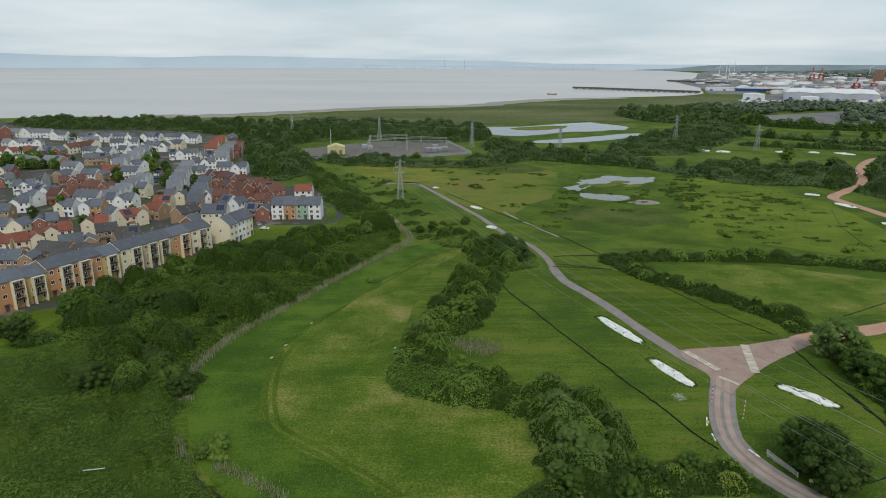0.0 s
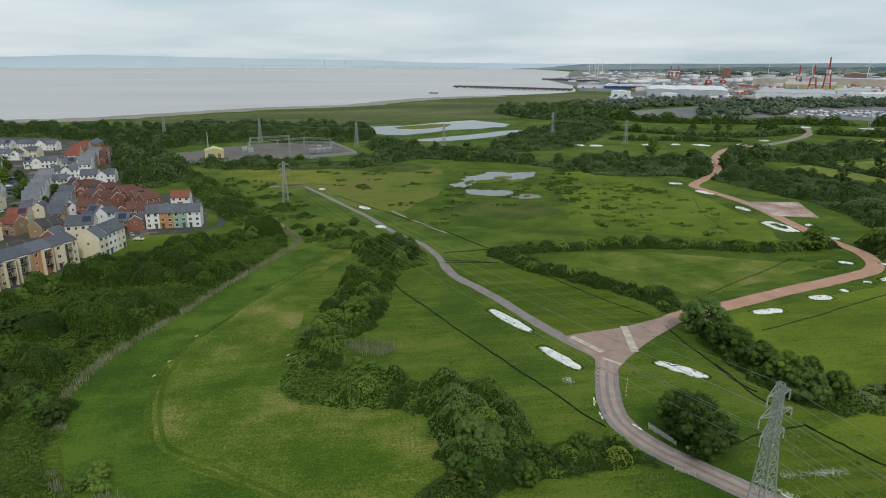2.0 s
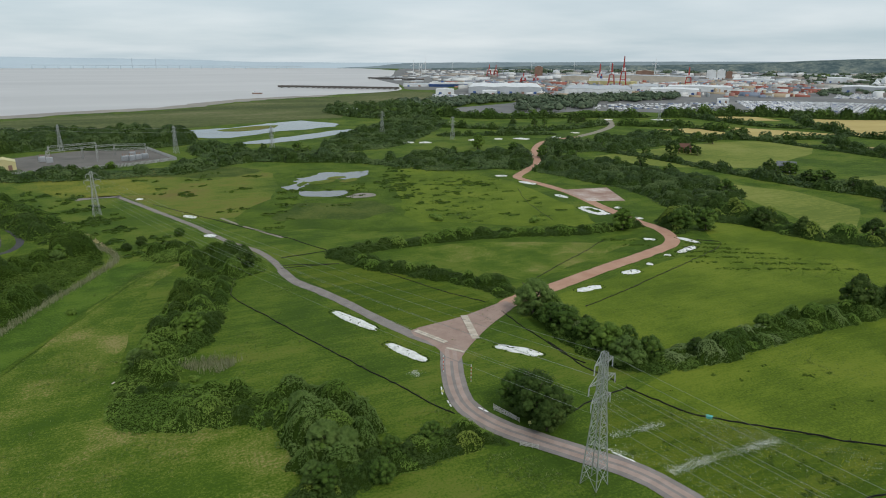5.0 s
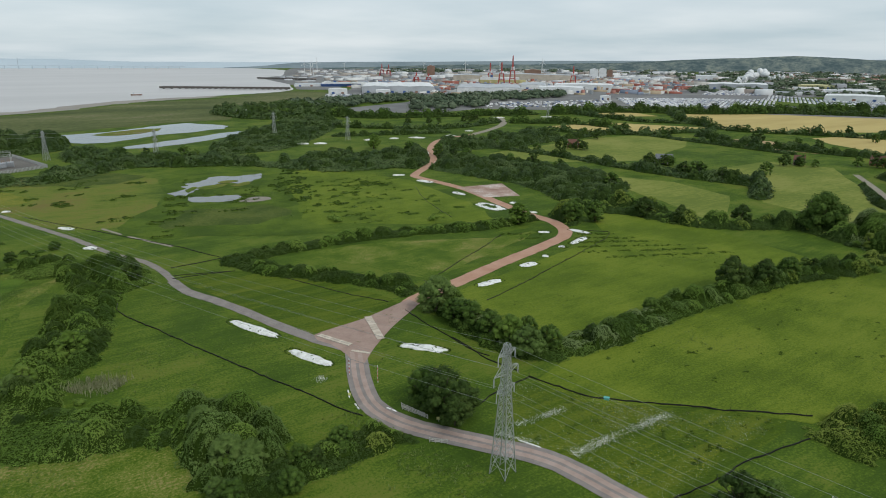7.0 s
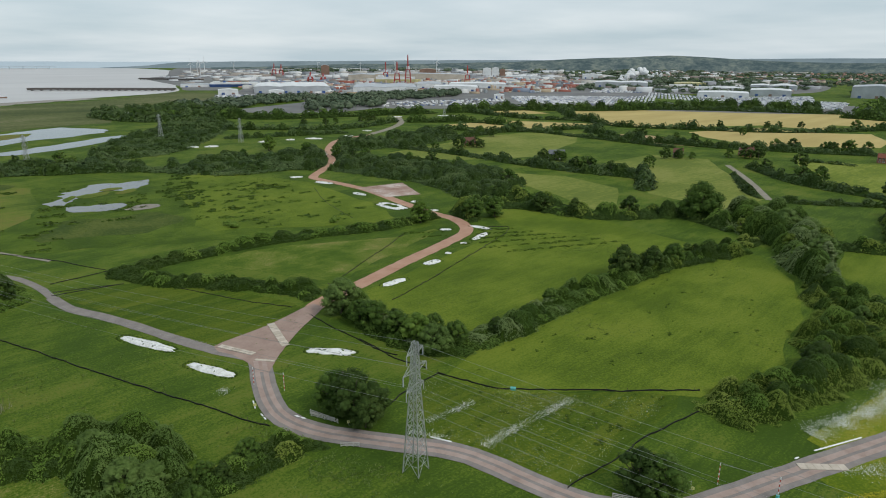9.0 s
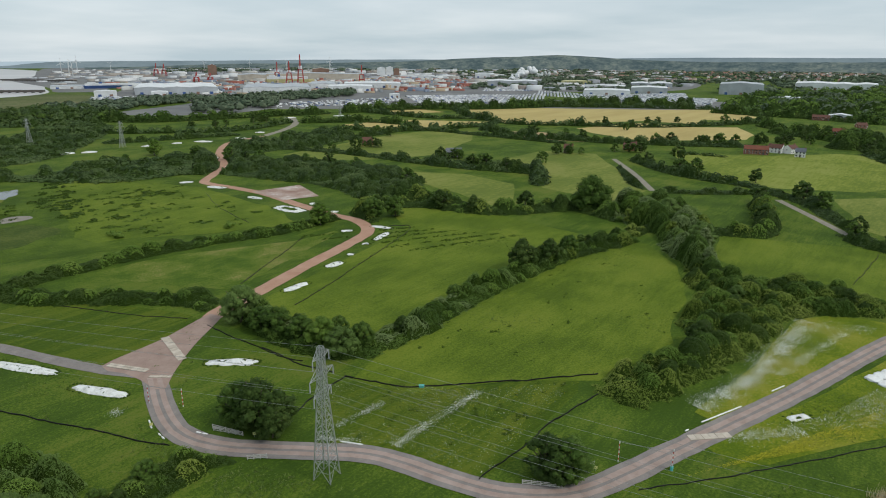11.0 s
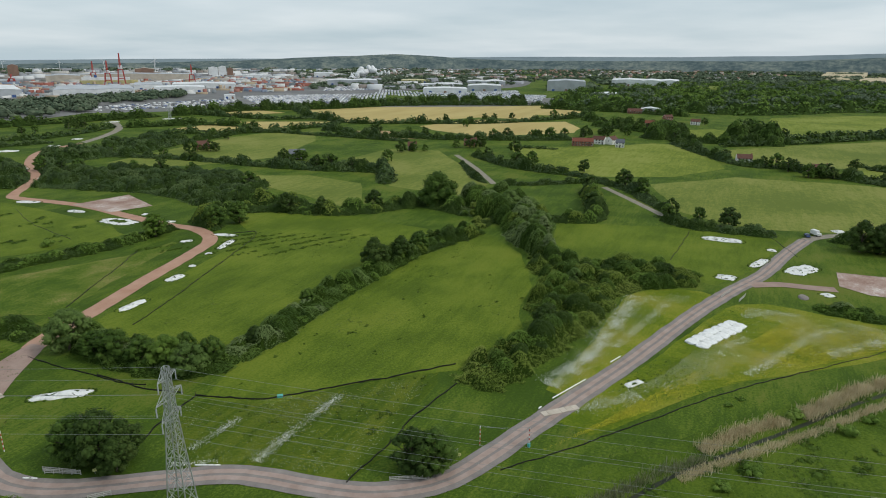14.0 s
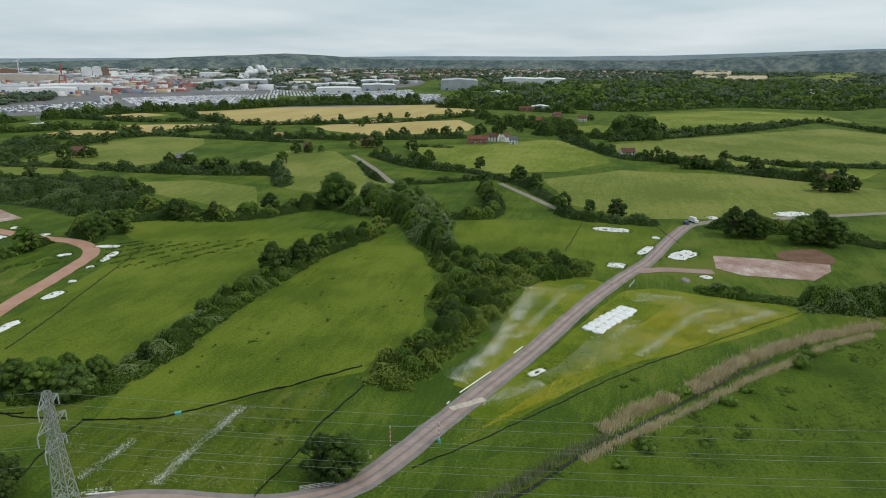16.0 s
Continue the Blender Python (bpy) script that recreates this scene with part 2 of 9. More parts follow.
M["field_yellow"] = mat("buttercup_meadow", [(0.345, (0.0816, 0.1164, 0.0148)), (0.500, (0.1392, 0.1600, 0.0193)), (0.655, (0.1920, 0.1892, 0.0350))], 0.05, 7, 0.9, 0.8, 1.0, 1.2, 0.6, spec=0.1)
M["field_brown"] = mat("rushy_marsh", [(0.345, (0.036, 0.062, 0.0100)), (0.500, (0.060, 0.088, 0.0140)), (0.655, (0.096, 0.116, 0.0240))], 0.04, 7, 0.9, 0.7, 0.8, 1.3, 0.8, spec=0.1)
M["reed"] = mat("dry_reed", [(0.25, (0.46, 0.37, 0.21)), (0.55, (0.62, 0.52, 0.33)), (0.85, (0.74, 0.65, 0.45))], 0.15, 5, 0.9, island=0.5)
M["reed_grey"] = mat("grey_reed", [(0.25, (0.14, 0.155, 0.075)), (0.55, (0.24, 0.25, 0.14)), (0.85, (0.36, 0.36, 0.23))], 0.15, 5, 0.9, island=0.5)
M["bark"] = mat("bark", [(0.3, (0.06, 0.05, 0.035)), (0.7, (0.11, 0.09, 0.07))], 3, 5, 0.9)
# haze of distance is mixed into this wood colour, greyer and bluer
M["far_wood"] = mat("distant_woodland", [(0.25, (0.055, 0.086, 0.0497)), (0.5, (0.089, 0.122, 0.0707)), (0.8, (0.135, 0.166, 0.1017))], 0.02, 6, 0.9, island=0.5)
M["steel"] = plain("galvanised_steel", (0.42, 0.43, 0.42), 0.5, 0.5)
M["cable"] = plain("aluminium_cable", (0.30, 0.31, 0.30), 0.4, 0.7)


def water_mat(name, c, rough, bump, scale):
    m = mat(name, [(0.3, tuple(v * 0.85 for v in c)), (0.7, tuple(v * 1.1 for v in c))], 0.004, 4, rough, spec=0.5, stretch=(0.3, 1, 1))
    n, l = m.node_tree.nodes, m.node_tree.links
    b = n["Principled BSDF"]
    b.inputs["IOR"].default_value = 1.33
    t = n.new("ShaderNodeTexNoise")
    t.inputs["Scale"].default_value = scale
    g = n.new("ShaderNodeNewGeometry")
    l.new(g.outputs["Position"], t.inputs["Vector"])
    bp = n.new("ShaderNodeBump")
    bp.inputs["Strength"].default_value = bump
    l.new(t.outputs["Fac"], bp.inputs["Height"])
    l.new(bp.outputs[0], b.inputs["Normal"])
    return m


M["ditch"] = mat("dark_ditch_water", [(0.3, (0.012, 0.015, 0.008)), (0.7, (0.030, 0.034, 0.018))], 0.6, 4, 0.45, spec=0.2)
M["sea"] = water_mat("muddy_estuary_water", (0.44, 0.42, 0.405), 0.35, 0.1, 0.2)
M["pond"] = water_mat("still_pond_water", (0.10, 0.11, 0.10), 0.06, 0.02, 1.0)


# ---------------------------------------------------------------- mesh helpers
def mesh_ob(name, verts, faces, material, parent=None, smooth=False):
    me = bpy.data.meshes.new(name)
    me.from_pydata([tuple(v) for v in verts], [], faces)
    for mm in material if isinstance(material, (list, tuple)) else [material]:
        me.materials.append(mm)
    if smooth:
        me.polygons.foreach_set("use_smooth", [True] * len(me.polygons))
    me.update()
    ob = new(name, me)
    if parent:
        ob.parent = parent
    return ob


def fast_mesh(name, v, tris, quads, material, parent=None):
    """A mesh object from numpy arrays of vertices, triangles and quads."""
    me = bpy.data.meshes.new(name)
    nt, nq = len(tris), len(quads)
    me.vertices.add(len(v))
    me.vertices.foreach_set("co", np.asarray(v, np.float32).ravel())
    me.loops.add(3 * nt + 4 * nq)
    idx = np.concatenate([np.asarray(tris, np.int32).ravel(), np.asarray(quads, np.int32).ravel()])
    me.loops.foreach_set("vertex_index", idx)
    me.polygons.add(nt + nq)
    me.polygons.foreach_set("loop_start", np.concatenate([np.arange(nt) * 3, 3 * nt + np.arange(nq) * 4]).astype(np.int32))
    me.materials.append(material)
    me.update(calc_edges=True)
    me.validate()
    ob = new(name, me)
    if parent:
        ob.parent = parent
    return ob


def bm_ob(name, bm, material, parent=None, smooth=False):
    me = bpy.data.meshes.new(name)
    bm.to_mesh(me)
    bm.free()
    me.materials.append(material)
    if smooth:
        me.polygons.foreach_set("use_smooth", [True] * len(me.polygons))
    ob = new(name, me)
    if parent:
        ob.parent = parent
    return ob


def part(name, bm, material, parent, label=""):
    return tagged(bm_ob(name, bm, material, parent), label)


def add_box(bm, x0, x1, y0, y1, z0, z1, m=None):
    c = [Vector((x, y, z)) for z in (z0, z1) for x, y in ((x0, y0), (x1, y0), (x1, y1), (x0, y1))]
    if m is not None:
        c = [m @ p for p in c]
    v = [bm.verts.new(p) for p in c]
    for f in ((3, 2, 1, 0), (4, 5, 6, 7), (0, 1, 5, 4), (1, 2, 6, 5), (2, 3, 7, 6), (3, 0, 4, 7)):
        bm.faces.new([v[i] for i in f])
    return v


def add_bar(bm, a, b, w):
    """A square bar of width w from a to b."""
    a, b = Vector(a), Vector(b)
    d = (b - a).normalized()
    s = d.cross(Vector((0, 0, 1)) if abs(d.z) < 0.95 else Vector((1, 0, 0))).normalized() * w / 2
    u = d.cross(s).normalized() * w / 2
    v = [bm.verts.new(p + i * s + j * u) for p in (a, b) for i, j in ((-1, -1), (1, -1), (1, 1), (-1, 1))]
    for f in ((3, 2, 1, 0), (4, 5, 6, 7), (0, 1, 5, 4), (1, 2, 6, 5), (2, 3, 7, 6), (3, 0, 4, 7)):
        bm.faces.new([v[i] for i in f])


def densify(pts, step, closed=False):
    """Catmull-Rom points along a polyline."""
    p = [Vector((q[0], q[1], 0)) for q in pts]
    out, n = [], len(p)
    for i in range(n if closed else n - 1):
        a, b = p[i], p[(i + 1) % n]
        a0 = p[i - 1] if closed or i else a * 2 - b
        b1 = p[(i + 2) % n] if closed or i + 2 < n else b * 2 - a
        k = max(1, int((b - a).length / step))
        for j in range(k):
            t = j / k
            out.append(0.5 * ((2 * a) + (b - a0) * t + (2 * a0 - 5 * a + 4 * b - b1) * t * t + (3 * a - a0 - 3 * b + b1) * t ** 3))
    if not closed:
        out.append(p[-1])
    return out


def patch(name, pts, z, material, label, category, step=6.0, ragged=0.0, seed=0, kind="structure", grit=0.15, straight=False):
    """A flat piece of ground with a softly uneven outline."""
    out = densify(pts, step, True)
    if straight:
        ring = [Vector((*p, 0)) for p in pts]
        out = [a.lerp(b, k / max(1, int((b - a).length / step))) for a, b in zip(ring, ring[1:] + ring[:1]) for k in range(max(1, int((b - a).length / step)))]
    if ragged:
        out = [p + Vector((noise.noise(p * grit + Vector((seed, 0, 0))), noise.noise(p * grit + Vector((0, seed, 9))), 0)) * ragged for p in out]
    bm = bmesh.new()
    f = bm.faces.new([bm.verts.new((p.x, p.y, z)) for p in out])
    bmesh.ops.triangulate(bm, faces=[f])
    bmesh.ops.recalc_face_normals(bm, faces=bm.faces)
    for f in bm.faces:
        if f.normal.z < 0:
            f.normal_flip()
    return tagged(bm_ob(name, bm, material), label, category, kind=kind)


def ribbon(name, pts, width, z, material, label="", category="", step=3.0, offset=0.0, wob=0.0, kind="structure", parent=None, thick=0.0):
    """A strip of ground along a line."""
    c = densify(pts, step)
    v, f = [], []
    for i, p in enumerate(c):
        d = (c[min(i + 1, len(c) - 1)] - c[max(i - 1, 0)]).normalized()
        n = Vector((-d.y, d.x, 0))
        w = width / 2 * (1 + wob * noise.noise(p * 0.2))
        w2 = width / 2 * (1 + wob * noise.noise(p * 0.2 + Vector((7, 3, 1))))
        q = p + n * offset
        v += [(q.x + n.x * w, q.y + n.y * w, z), (q.x - n.x * w2, q.y - n.y * w2, z)]
        if i:
            k = 2 * i
            f.append((k - 2, k - 1, k + 1, k))
    ob = mesh_ob(name, v, f, material, parent)
    if label:
        tagged(ob, label, category, kind=kind)
    return ob


# ---------------------------------------------------------------- foliage
def ico0():
    bm = bmesh.new()
    bmesh.ops.create_icosphere(bm, subdivisions=1, radius=1.0)
    bmesh.ops.rotate(bm, verts=bm.verts, matrix=Matrix.Rotation(0.4, 3, "X"))
    v = np.array([p.co[:] for p in bm.verts])
    f = np.array([[q.index for q in t.verts] for t in bm.faces])
    bm.free()
    return v, f


ICO0 = ico0()
RNG = np.random.default_rng(5)


def foliage_arrays(L, leaf, dens, rng, core=0.78, up=-0.25):
    """Vertices, triangles and quads for lumps of leaves. L: rows of x, y, z, radius, half height."""
    L = np.asarray(L, float)
    n = len(L)
    iv, it = ICO0
    nv = len(iv)
    j = 1 + rng.uniform(-0.14, 0.14, (n, nv))
    cv = (iv[None] * j[..., None]) * np.stack([L[:, 3], L[:, 3], L[:, 4]], 1)[:, None] * core + L[:, None, :3]
    ct = (it[None] + (np.arange(n) * nv)[:, None, None]).reshape(-1, 3)
    area = 2.4 * np.pi * L[:, 3] * (L[:, 3] + L[:, 4]) / 2
    cnt = np.maximum(4, area * dens * np.where(L[:, 4] > L[:, 3] * 1.02, 0.45, 1.0)).astype(int)
    own = np.repeat(np.arange(n), cnt)
    m = len(own)
    z = rng.uniform(up, 1, m)
    a = rng.uniform(0, 2 * np.pi, m)
    s = np.sqrt(np.maximum(0, 1 - z * z))
    d = np.stack([s * np.cos(a), s * np.sin(a), z], 1)
    rad = np.stack([L[own, 3], L[own, 3], L[own, 4]], 1)
    pos = L[own, :3] + d * rad * rng.normal(1.0, 0.16, (m, 1))
    nrm = d + rng.normal(0, 0.26, (m, 3))
    nrm[:, 2] += 0.3
    nrm /= np.linalg.norm(nrm, axis=1, keepdims=True)
    h = rng.normal(0, 1, (m, 3))
    u = np.cross(nrm, h)
    u /= np.linalg.norm(u, axis=1, keepdims=True) + 1e-9
    w = np.cross(nrm, u)
    sz = leaf * rng.uniform(0.55, 1.3, (m, 1))
    el = rng.uniform(0.55, 1.0, (m, 1))
    q = np.stack([pos - u * sz - w * sz * el * 0.7, pos + u * sz * 0.9 - w * sz * el * 0.7, pos + w * sz * el * 1.1], 1)
    v = np.concatenate([cv.reshape(-1, 3), q.reshape(-1, 3)])
    leaves = n * nv + np.arange(m * 3).reshape(-1, 3)
    v[:, 2] = np.maximum(v[:, 2], -0.3)
    return v, np.concatenate([ct, leaves]), np.zeros((0, 4), int)


def foliage(name, L, leaf, dens, material, parent=None, rng=RNG):
    v, t, q = foliage_arrays(L, leaf, dens, rng)
    return fast_mesh(name, v, t, q, material, parent)


def inside(pts, x, y):
    """Which of the points x, y lie in the polygon."""
    r = np.zeros(len(x), bool)
    n = len(pts)
    for i in range(n):
        (x0, y0), (x1, y1) = pts[i], pts[(i + 1) % n]
        c = (y0 > y) != (y1 > y)
        with np.errstate(divide="ignore", invalid="ignore"):
            r ^= c & (x < (x1 - x0) * (y - y0) / (y1 - y0 + 1e-12) + x0)
    return r


def edge_distance(pts, x, y, closed=True):
    """Distance of each point x, y from a polygon's or line's edge."""
    best = np.full(len(x), 1e9)
    n = len(pts)
    for i in range(n if closed else n - 1):
        (x0, y0), (x1, y1) = pts[i][:2], pts[(i + 1) % n][:2]
        dx, dy = x1 - x0, y1 - y0
        t = np.clip(((x - x0) * dx + (y - y0) * dy) / (dx * dx + dy * dy + 1e-9), 0, 1)
        best = np.minimum(best, np.hypot(x - x0 - t * dx, y - y0 - t * dy))
    return best


def canopy(name, pts, width, height, vary, step, leaf, dens, radius, materials, rng, parent=None, inner_mat=None, low_group=0, gap=0.0, low=0.30):
    """A canopy of crowns as one uneven leafy surface down to the ground. width None: pts is a polygon; else a line of that width.
    Gives one mesh for each material, the crowns shared out among them."""
    P = np.array([(p[0], p[1]) for p in pts])
    pad = (width or 0) / 2 + 2 * step
    lo, hi = P.min(0) - pad, P.max(0) + pad
    nx, ny = int((hi[0] - lo[0]) / step) + 2, int((hi[1] - lo[1]) / step) + 2
    gx, gy = lo[0] + np.arange(nx) * step, lo[1] + np.arange(ny) * step
    X, Y = np.meshgrid(gx, gy, indexing="ij")
    x, y = X.ravel(), Y.ravel()
    rag = np.array([noise.noise(Vector((a * 0.22, b * 0.22, 1.3))) + 0.6 * noise.noise(Vector((a * 0.6, b * 0.6, 4.3))) for a, b in zip(x, y)])
    if width is None:
        ed = np.where(inside([tuple(p) for p in P], x, y), 1, -1) * edge_distance(P, x, y) + rag * radius * 0.95
    else:
        ed = width / 2 - edge_distance(P, x, y, False) + rag * min(radius, width * 0.35) * 0.6
    for line in WAYS:
        w = np.array(line)
        if (w.max(0) < lo - 8).any() or (w.min(0) > hi + 8).any():
            continue
        ed = np.minimum(ed, edge_distance(line, x, y, False) - 4.2)
    ED = ed.reshape(nx, ny)
    # crowns
    sp = radius * 2.0
    cx, cy = np.meshgrid(np.arange(lo[0], hi[0], sp), np.arange(lo[1], hi[1], sp))
    cx = cx.ravel() + rng.uniform(-0.5, 0.5, cx.size) * sp
    cy = cy.ravel() + rng.uniform(-0.5, 0.5, cy.size) * sp
    Z = np.where(ED > 0, height * low, -1.0)
    own = np.zeros((nx, ny), int)
    if width is None:
        near = inside([tuple(p) for p in P], cx, cy)
    else:
        near = edge_distance(P, cx, cy, False) < width / 2
    cx, cy = cx[near], cy[near]
    if gap:
        # leave glades of low growth between the crowns
        open_ground = np.array([noise.noise(Vector((a * 0.045, b * 0.045, 21.0))) + 0.6 * noise.noise(Vector((a * 0.14, b * 0.14, 25.0))) for a, b in zip(cx, cy)])
        wooded = open_ground < np.quantile(open_ground, 1 - gap) if len(cx) else near[:0]
        cx, cy = cx[wooded], cy[wooded]
    tone = np.zeros(len(cx) + 1)
    for i, (a, b) in enumerate(zip(cx, cy)):
        big = noise.noise(Vector((a * 0.04, b * 0.04, 3.1)))
        H = height * min(1.6, max(0.4, 0.9 + vary * (1.2 * big + rng.normal(0, 0.62))))
        R = radius * rng.uniform(0.7, 1.55) * (H / height) ** 0.5
        R = max(R, 0.52 * H)
        i0, i1 = max(0, int((a - R - lo[0]) / step)), min(nx, int((a + R - lo[0]) / step) + 2)
        j0, j1 = max(0, int((b - R - lo[1]) / step)), min(ny, int((b + R - lo[1]) / step) + 2)
        d2 = ((X[i0:i1, j0:j1] - a) ** 2 + (Y[i0:i1, j0:j1] - b) ** 2) / (R * R)
        dome = np.where(d2 < 1, H * (0.22 + 0.78 * np.maximum(0, 1 - d2) ** 0.42), -1)
        win = dome > Z[i0:i1, j0:j1]
        Z[i0:i1, j0:j1] = np.where(win, dome, Z[i0:i1, j0:j1])
        own[i0:i1, j0:j1] = np.where(win, i + 1, own[i0:i1, j0:j1])
        tone[i + 1] = noise.noise(Vector((a * 0.07, b * 0.07, 8.0))) * 0.8 + rng.normal(0, 0.4)
    side = np.clip(ED / (0.6 * height + 0.35 * radius), 0, 1)
    fine = np.array([noise.noise(Vector((a * 0.9 / step, b * 0.9 / step, 6.0))) for a, b in zip(x, y)]).reshape(nx, ny)
    Z = np.where(ED > 0, np.maximum(0.05, Z * np.sqrt(side) + fine * 0.22 * min(height, radius)), -0.15)
    on = ED > -step
    nm = len(materials)
    cut = np.quantile(tone[1:], np.linspace(0, 1, nm + 1)[1:-1]) if nm > 1 and len(cx) else []
    group = np.searchsorted(cut, tone)[own]
    group = np.where(own == 0, low_group if nm > 1 else 0, group)
    gxn, gyn = np.gradient(Z, step)
    # hollows between the crowns carry fewer leaves, so that the shade-dark shell shows
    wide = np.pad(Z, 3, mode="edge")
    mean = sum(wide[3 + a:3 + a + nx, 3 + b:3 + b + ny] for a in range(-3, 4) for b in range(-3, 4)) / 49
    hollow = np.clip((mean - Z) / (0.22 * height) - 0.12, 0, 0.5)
    jx, jy = X + rng.uniform(-0.3, 0.3, X.shape) * step, Y + rng.uniform(-0.3, 0.3, Y.shape) * step
    V = np.stack([jx, jy, np.where(Z > 0, np.maximum(0.03, Z - max(0.25, leaf * 1.0)), Z)], -1).reshape(-1, 3)
    idx = np.arange(nx * ny).reshape(nx, ny)
    made = []
    live = on[:-1, :-1] | on[1:, :-1] | on[:-1, 1:] | on[1:, 1:]
    live &= np.maximum(np.maximum(Z[:-1, :-1], Z[1:, :-1]), np.maximum(Z[:-1, 1:], Z[1:, 1:])) > 0
    slope = np.sqrt(1 + gxn ** 2 + gyn ** 2)[:-1, :-1]
    for g, mt in enumerate(materials):
        k = live & (group[:-1, :-1] == g)
        if not k.any():
            continue
        ii, jj = np.nonzero(k)
        Q = np.stack([idx[ii, jj], idx[ii + 1, jj], idx[ii + 1, jj + 1], idx[ii, jj + 1]], 1)
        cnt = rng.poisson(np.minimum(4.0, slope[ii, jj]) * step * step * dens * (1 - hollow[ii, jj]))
        src = np.repeat(np.arange(len(ii)), cnt)
        m = len(src)
        u, w = rng.uniform(0, 1, m), rng.uniform(0, 1, m)
        si, sj = ii[src], jj[src]
        zz = Z[si, sj] * (1 - u) * (1 - w) + Z[si + 1, sj] * u * (1 - w) + Z[si, sj + 1] * (1 - u) * w + Z[si + 1, sj + 1] * u * w
        pos = np.stack([gx[si] + u * step, gy[sj] + w * step, zz], 1)
        nr = np.stack([-gxn[si, sj], -gyn[si, sj], np.ones(m)], 1)
        nr /= np.linalg.norm(nr, axis=1, keepdims=True)
        # leaves gather in small billows
        cell = max(1.25, leaf * 4.5)
        best, bx, by = np.full(m, 9.0), np.zeros(m), np.zeros(m)
        ci, cj = np.floor(pos[:, 0] / cell), np.floor(pos[:, 1] / cell)
        for di in (-1, 0, 1):
            for dj in (-1, 0, 1):
                hx, hy = ci + di, cj + dj
                r1 = np.modf(np.abs(np.sin(hx * 12.9898 + hy * 78.233) * 43758.5453))[0]
                r2 = np.modf(np.abs(np.sin(hx * 39.346 + hy * 11.135) * 24634.6345))[0]
                ex, ey = (hx + r1) * cell - pos[:, 0], (hy + r2) * cell - pos[:, 1]
                d = np.hypot(ex, ey) / cell
                near_er = d < best
                best, bx, by = np.where(near_er, d, best), np.where(near_er, ex, bx), np.where(near_er, ey, by)
        lift = np.sqrt(np.maximum(0, 1 - (best / 0.8) ** 2))
        pos += nr * (lift[:, None] * cell * 0.55 - cell * 0.2 + rng.uniform(-0.3, 0.3, (m, 1)) * leaf)
        pos[:, 2] = np.maximum(pos[:, 2], 0.04)
        nr = nr - np.stack([bx, by, np.zeros(m)], 1) / cell * 1.6 + rng.normal(0, 0.17, (m, 3))
        nr /= np.linalg.norm(nr, axis=1, keepdims=True)
        t = np.cross(nr, rng.normal(0, 1, (m, 3)))
        t /= np.linalg.norm(t, axis=1, keepdims=True) + 1e-9
        bt = np.cross(nr, t)
        sz = leaf * rng.uniform(0.5, 1.3, (m, 1))
        el = rng.uniform(0.5, 1.0, (m, 1))
        q = np.stack([pos - t * sz - bt * sz * el * 0.7, pos + t * sz - bt * sz * el * 0.7, pos + bt * sz * el * 1.1], 1).reshape(-1, 3)
        used = np.unique(Q)
        remap = np.zeros(nx * ny, int)
        remap[used] = np.arange(len(used))
        v = np.concatenate([V[used], q])
        leaves = len(used) + np.arange(3 * m).reshape(-1, 3)
        ob = fast_mesh(name, v, leaves, remap[Q], mt, parent)
        # the shell below the leaves has the inner shade in its colour
        ob.data.materials.append(inner_mat or (M["shell_shade"] if step < 1.2 else M["leaf_shade"]))
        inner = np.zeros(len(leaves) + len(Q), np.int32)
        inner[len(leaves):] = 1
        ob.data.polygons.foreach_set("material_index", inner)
        made.append(ob)
    return made


def grain(pts):
    """Grid step, leaf size, leaves per square metre and crown radius, by the distance."""
    ds = [math.hypot(*p) for p in pts]
    d = 0.6 * min(ds) + 0.4 * sum(ds) / len(ds)
    return (0.9, 0.150, 33.0, 2.3) if d < 180 else (1.0, 0.215, 18.0, 2.6) if d < 270 else (1.3, 0.36, 6.6, 2.9) if d < 420 else (1.8, 0.62, 2.5, 3.4) if d < 700 else (2.6, 1.25, 0.62, 4.2)


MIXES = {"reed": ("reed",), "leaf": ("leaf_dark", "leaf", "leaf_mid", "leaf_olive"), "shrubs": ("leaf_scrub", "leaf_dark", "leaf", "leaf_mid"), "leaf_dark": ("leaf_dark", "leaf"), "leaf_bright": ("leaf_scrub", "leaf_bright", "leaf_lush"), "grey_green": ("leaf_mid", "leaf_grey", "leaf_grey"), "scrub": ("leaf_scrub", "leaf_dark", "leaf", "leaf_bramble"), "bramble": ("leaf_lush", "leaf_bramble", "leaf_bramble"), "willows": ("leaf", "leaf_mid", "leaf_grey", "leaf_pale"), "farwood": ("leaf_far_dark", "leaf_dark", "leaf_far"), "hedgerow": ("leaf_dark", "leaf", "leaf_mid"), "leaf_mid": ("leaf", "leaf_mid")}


def hedge(pts, width, height, label="dense green hedgerow of mixed shrubs", material="leaf", vary=0.5, name="hedge"):
    step, leaf, dens, R = grain(pts)
    step = min(step, max(0.6, width / 6))
    root = tagged(new(name), label, "hedge")
    canopy("foliage", densify(pts, 3.0), width, height, vary, step, leaf, dens, min(R, max(0.9, width * 0.4)), [M[k] for k in MIXES[material]], RNG, root)
    return root


def thicket(pts, height, label="dense thicket of green bushes and small trees", material="shrubs", vary=0.55, R=None, name="thicket", inner=None, gap=0.0, low=0.30):
    step, leaf, dens, r = grain(pts)
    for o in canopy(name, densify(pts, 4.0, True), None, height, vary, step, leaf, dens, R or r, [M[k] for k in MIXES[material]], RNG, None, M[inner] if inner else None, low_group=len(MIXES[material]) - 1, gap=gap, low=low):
        tagged(o, label, "thicket", kind="stuff")


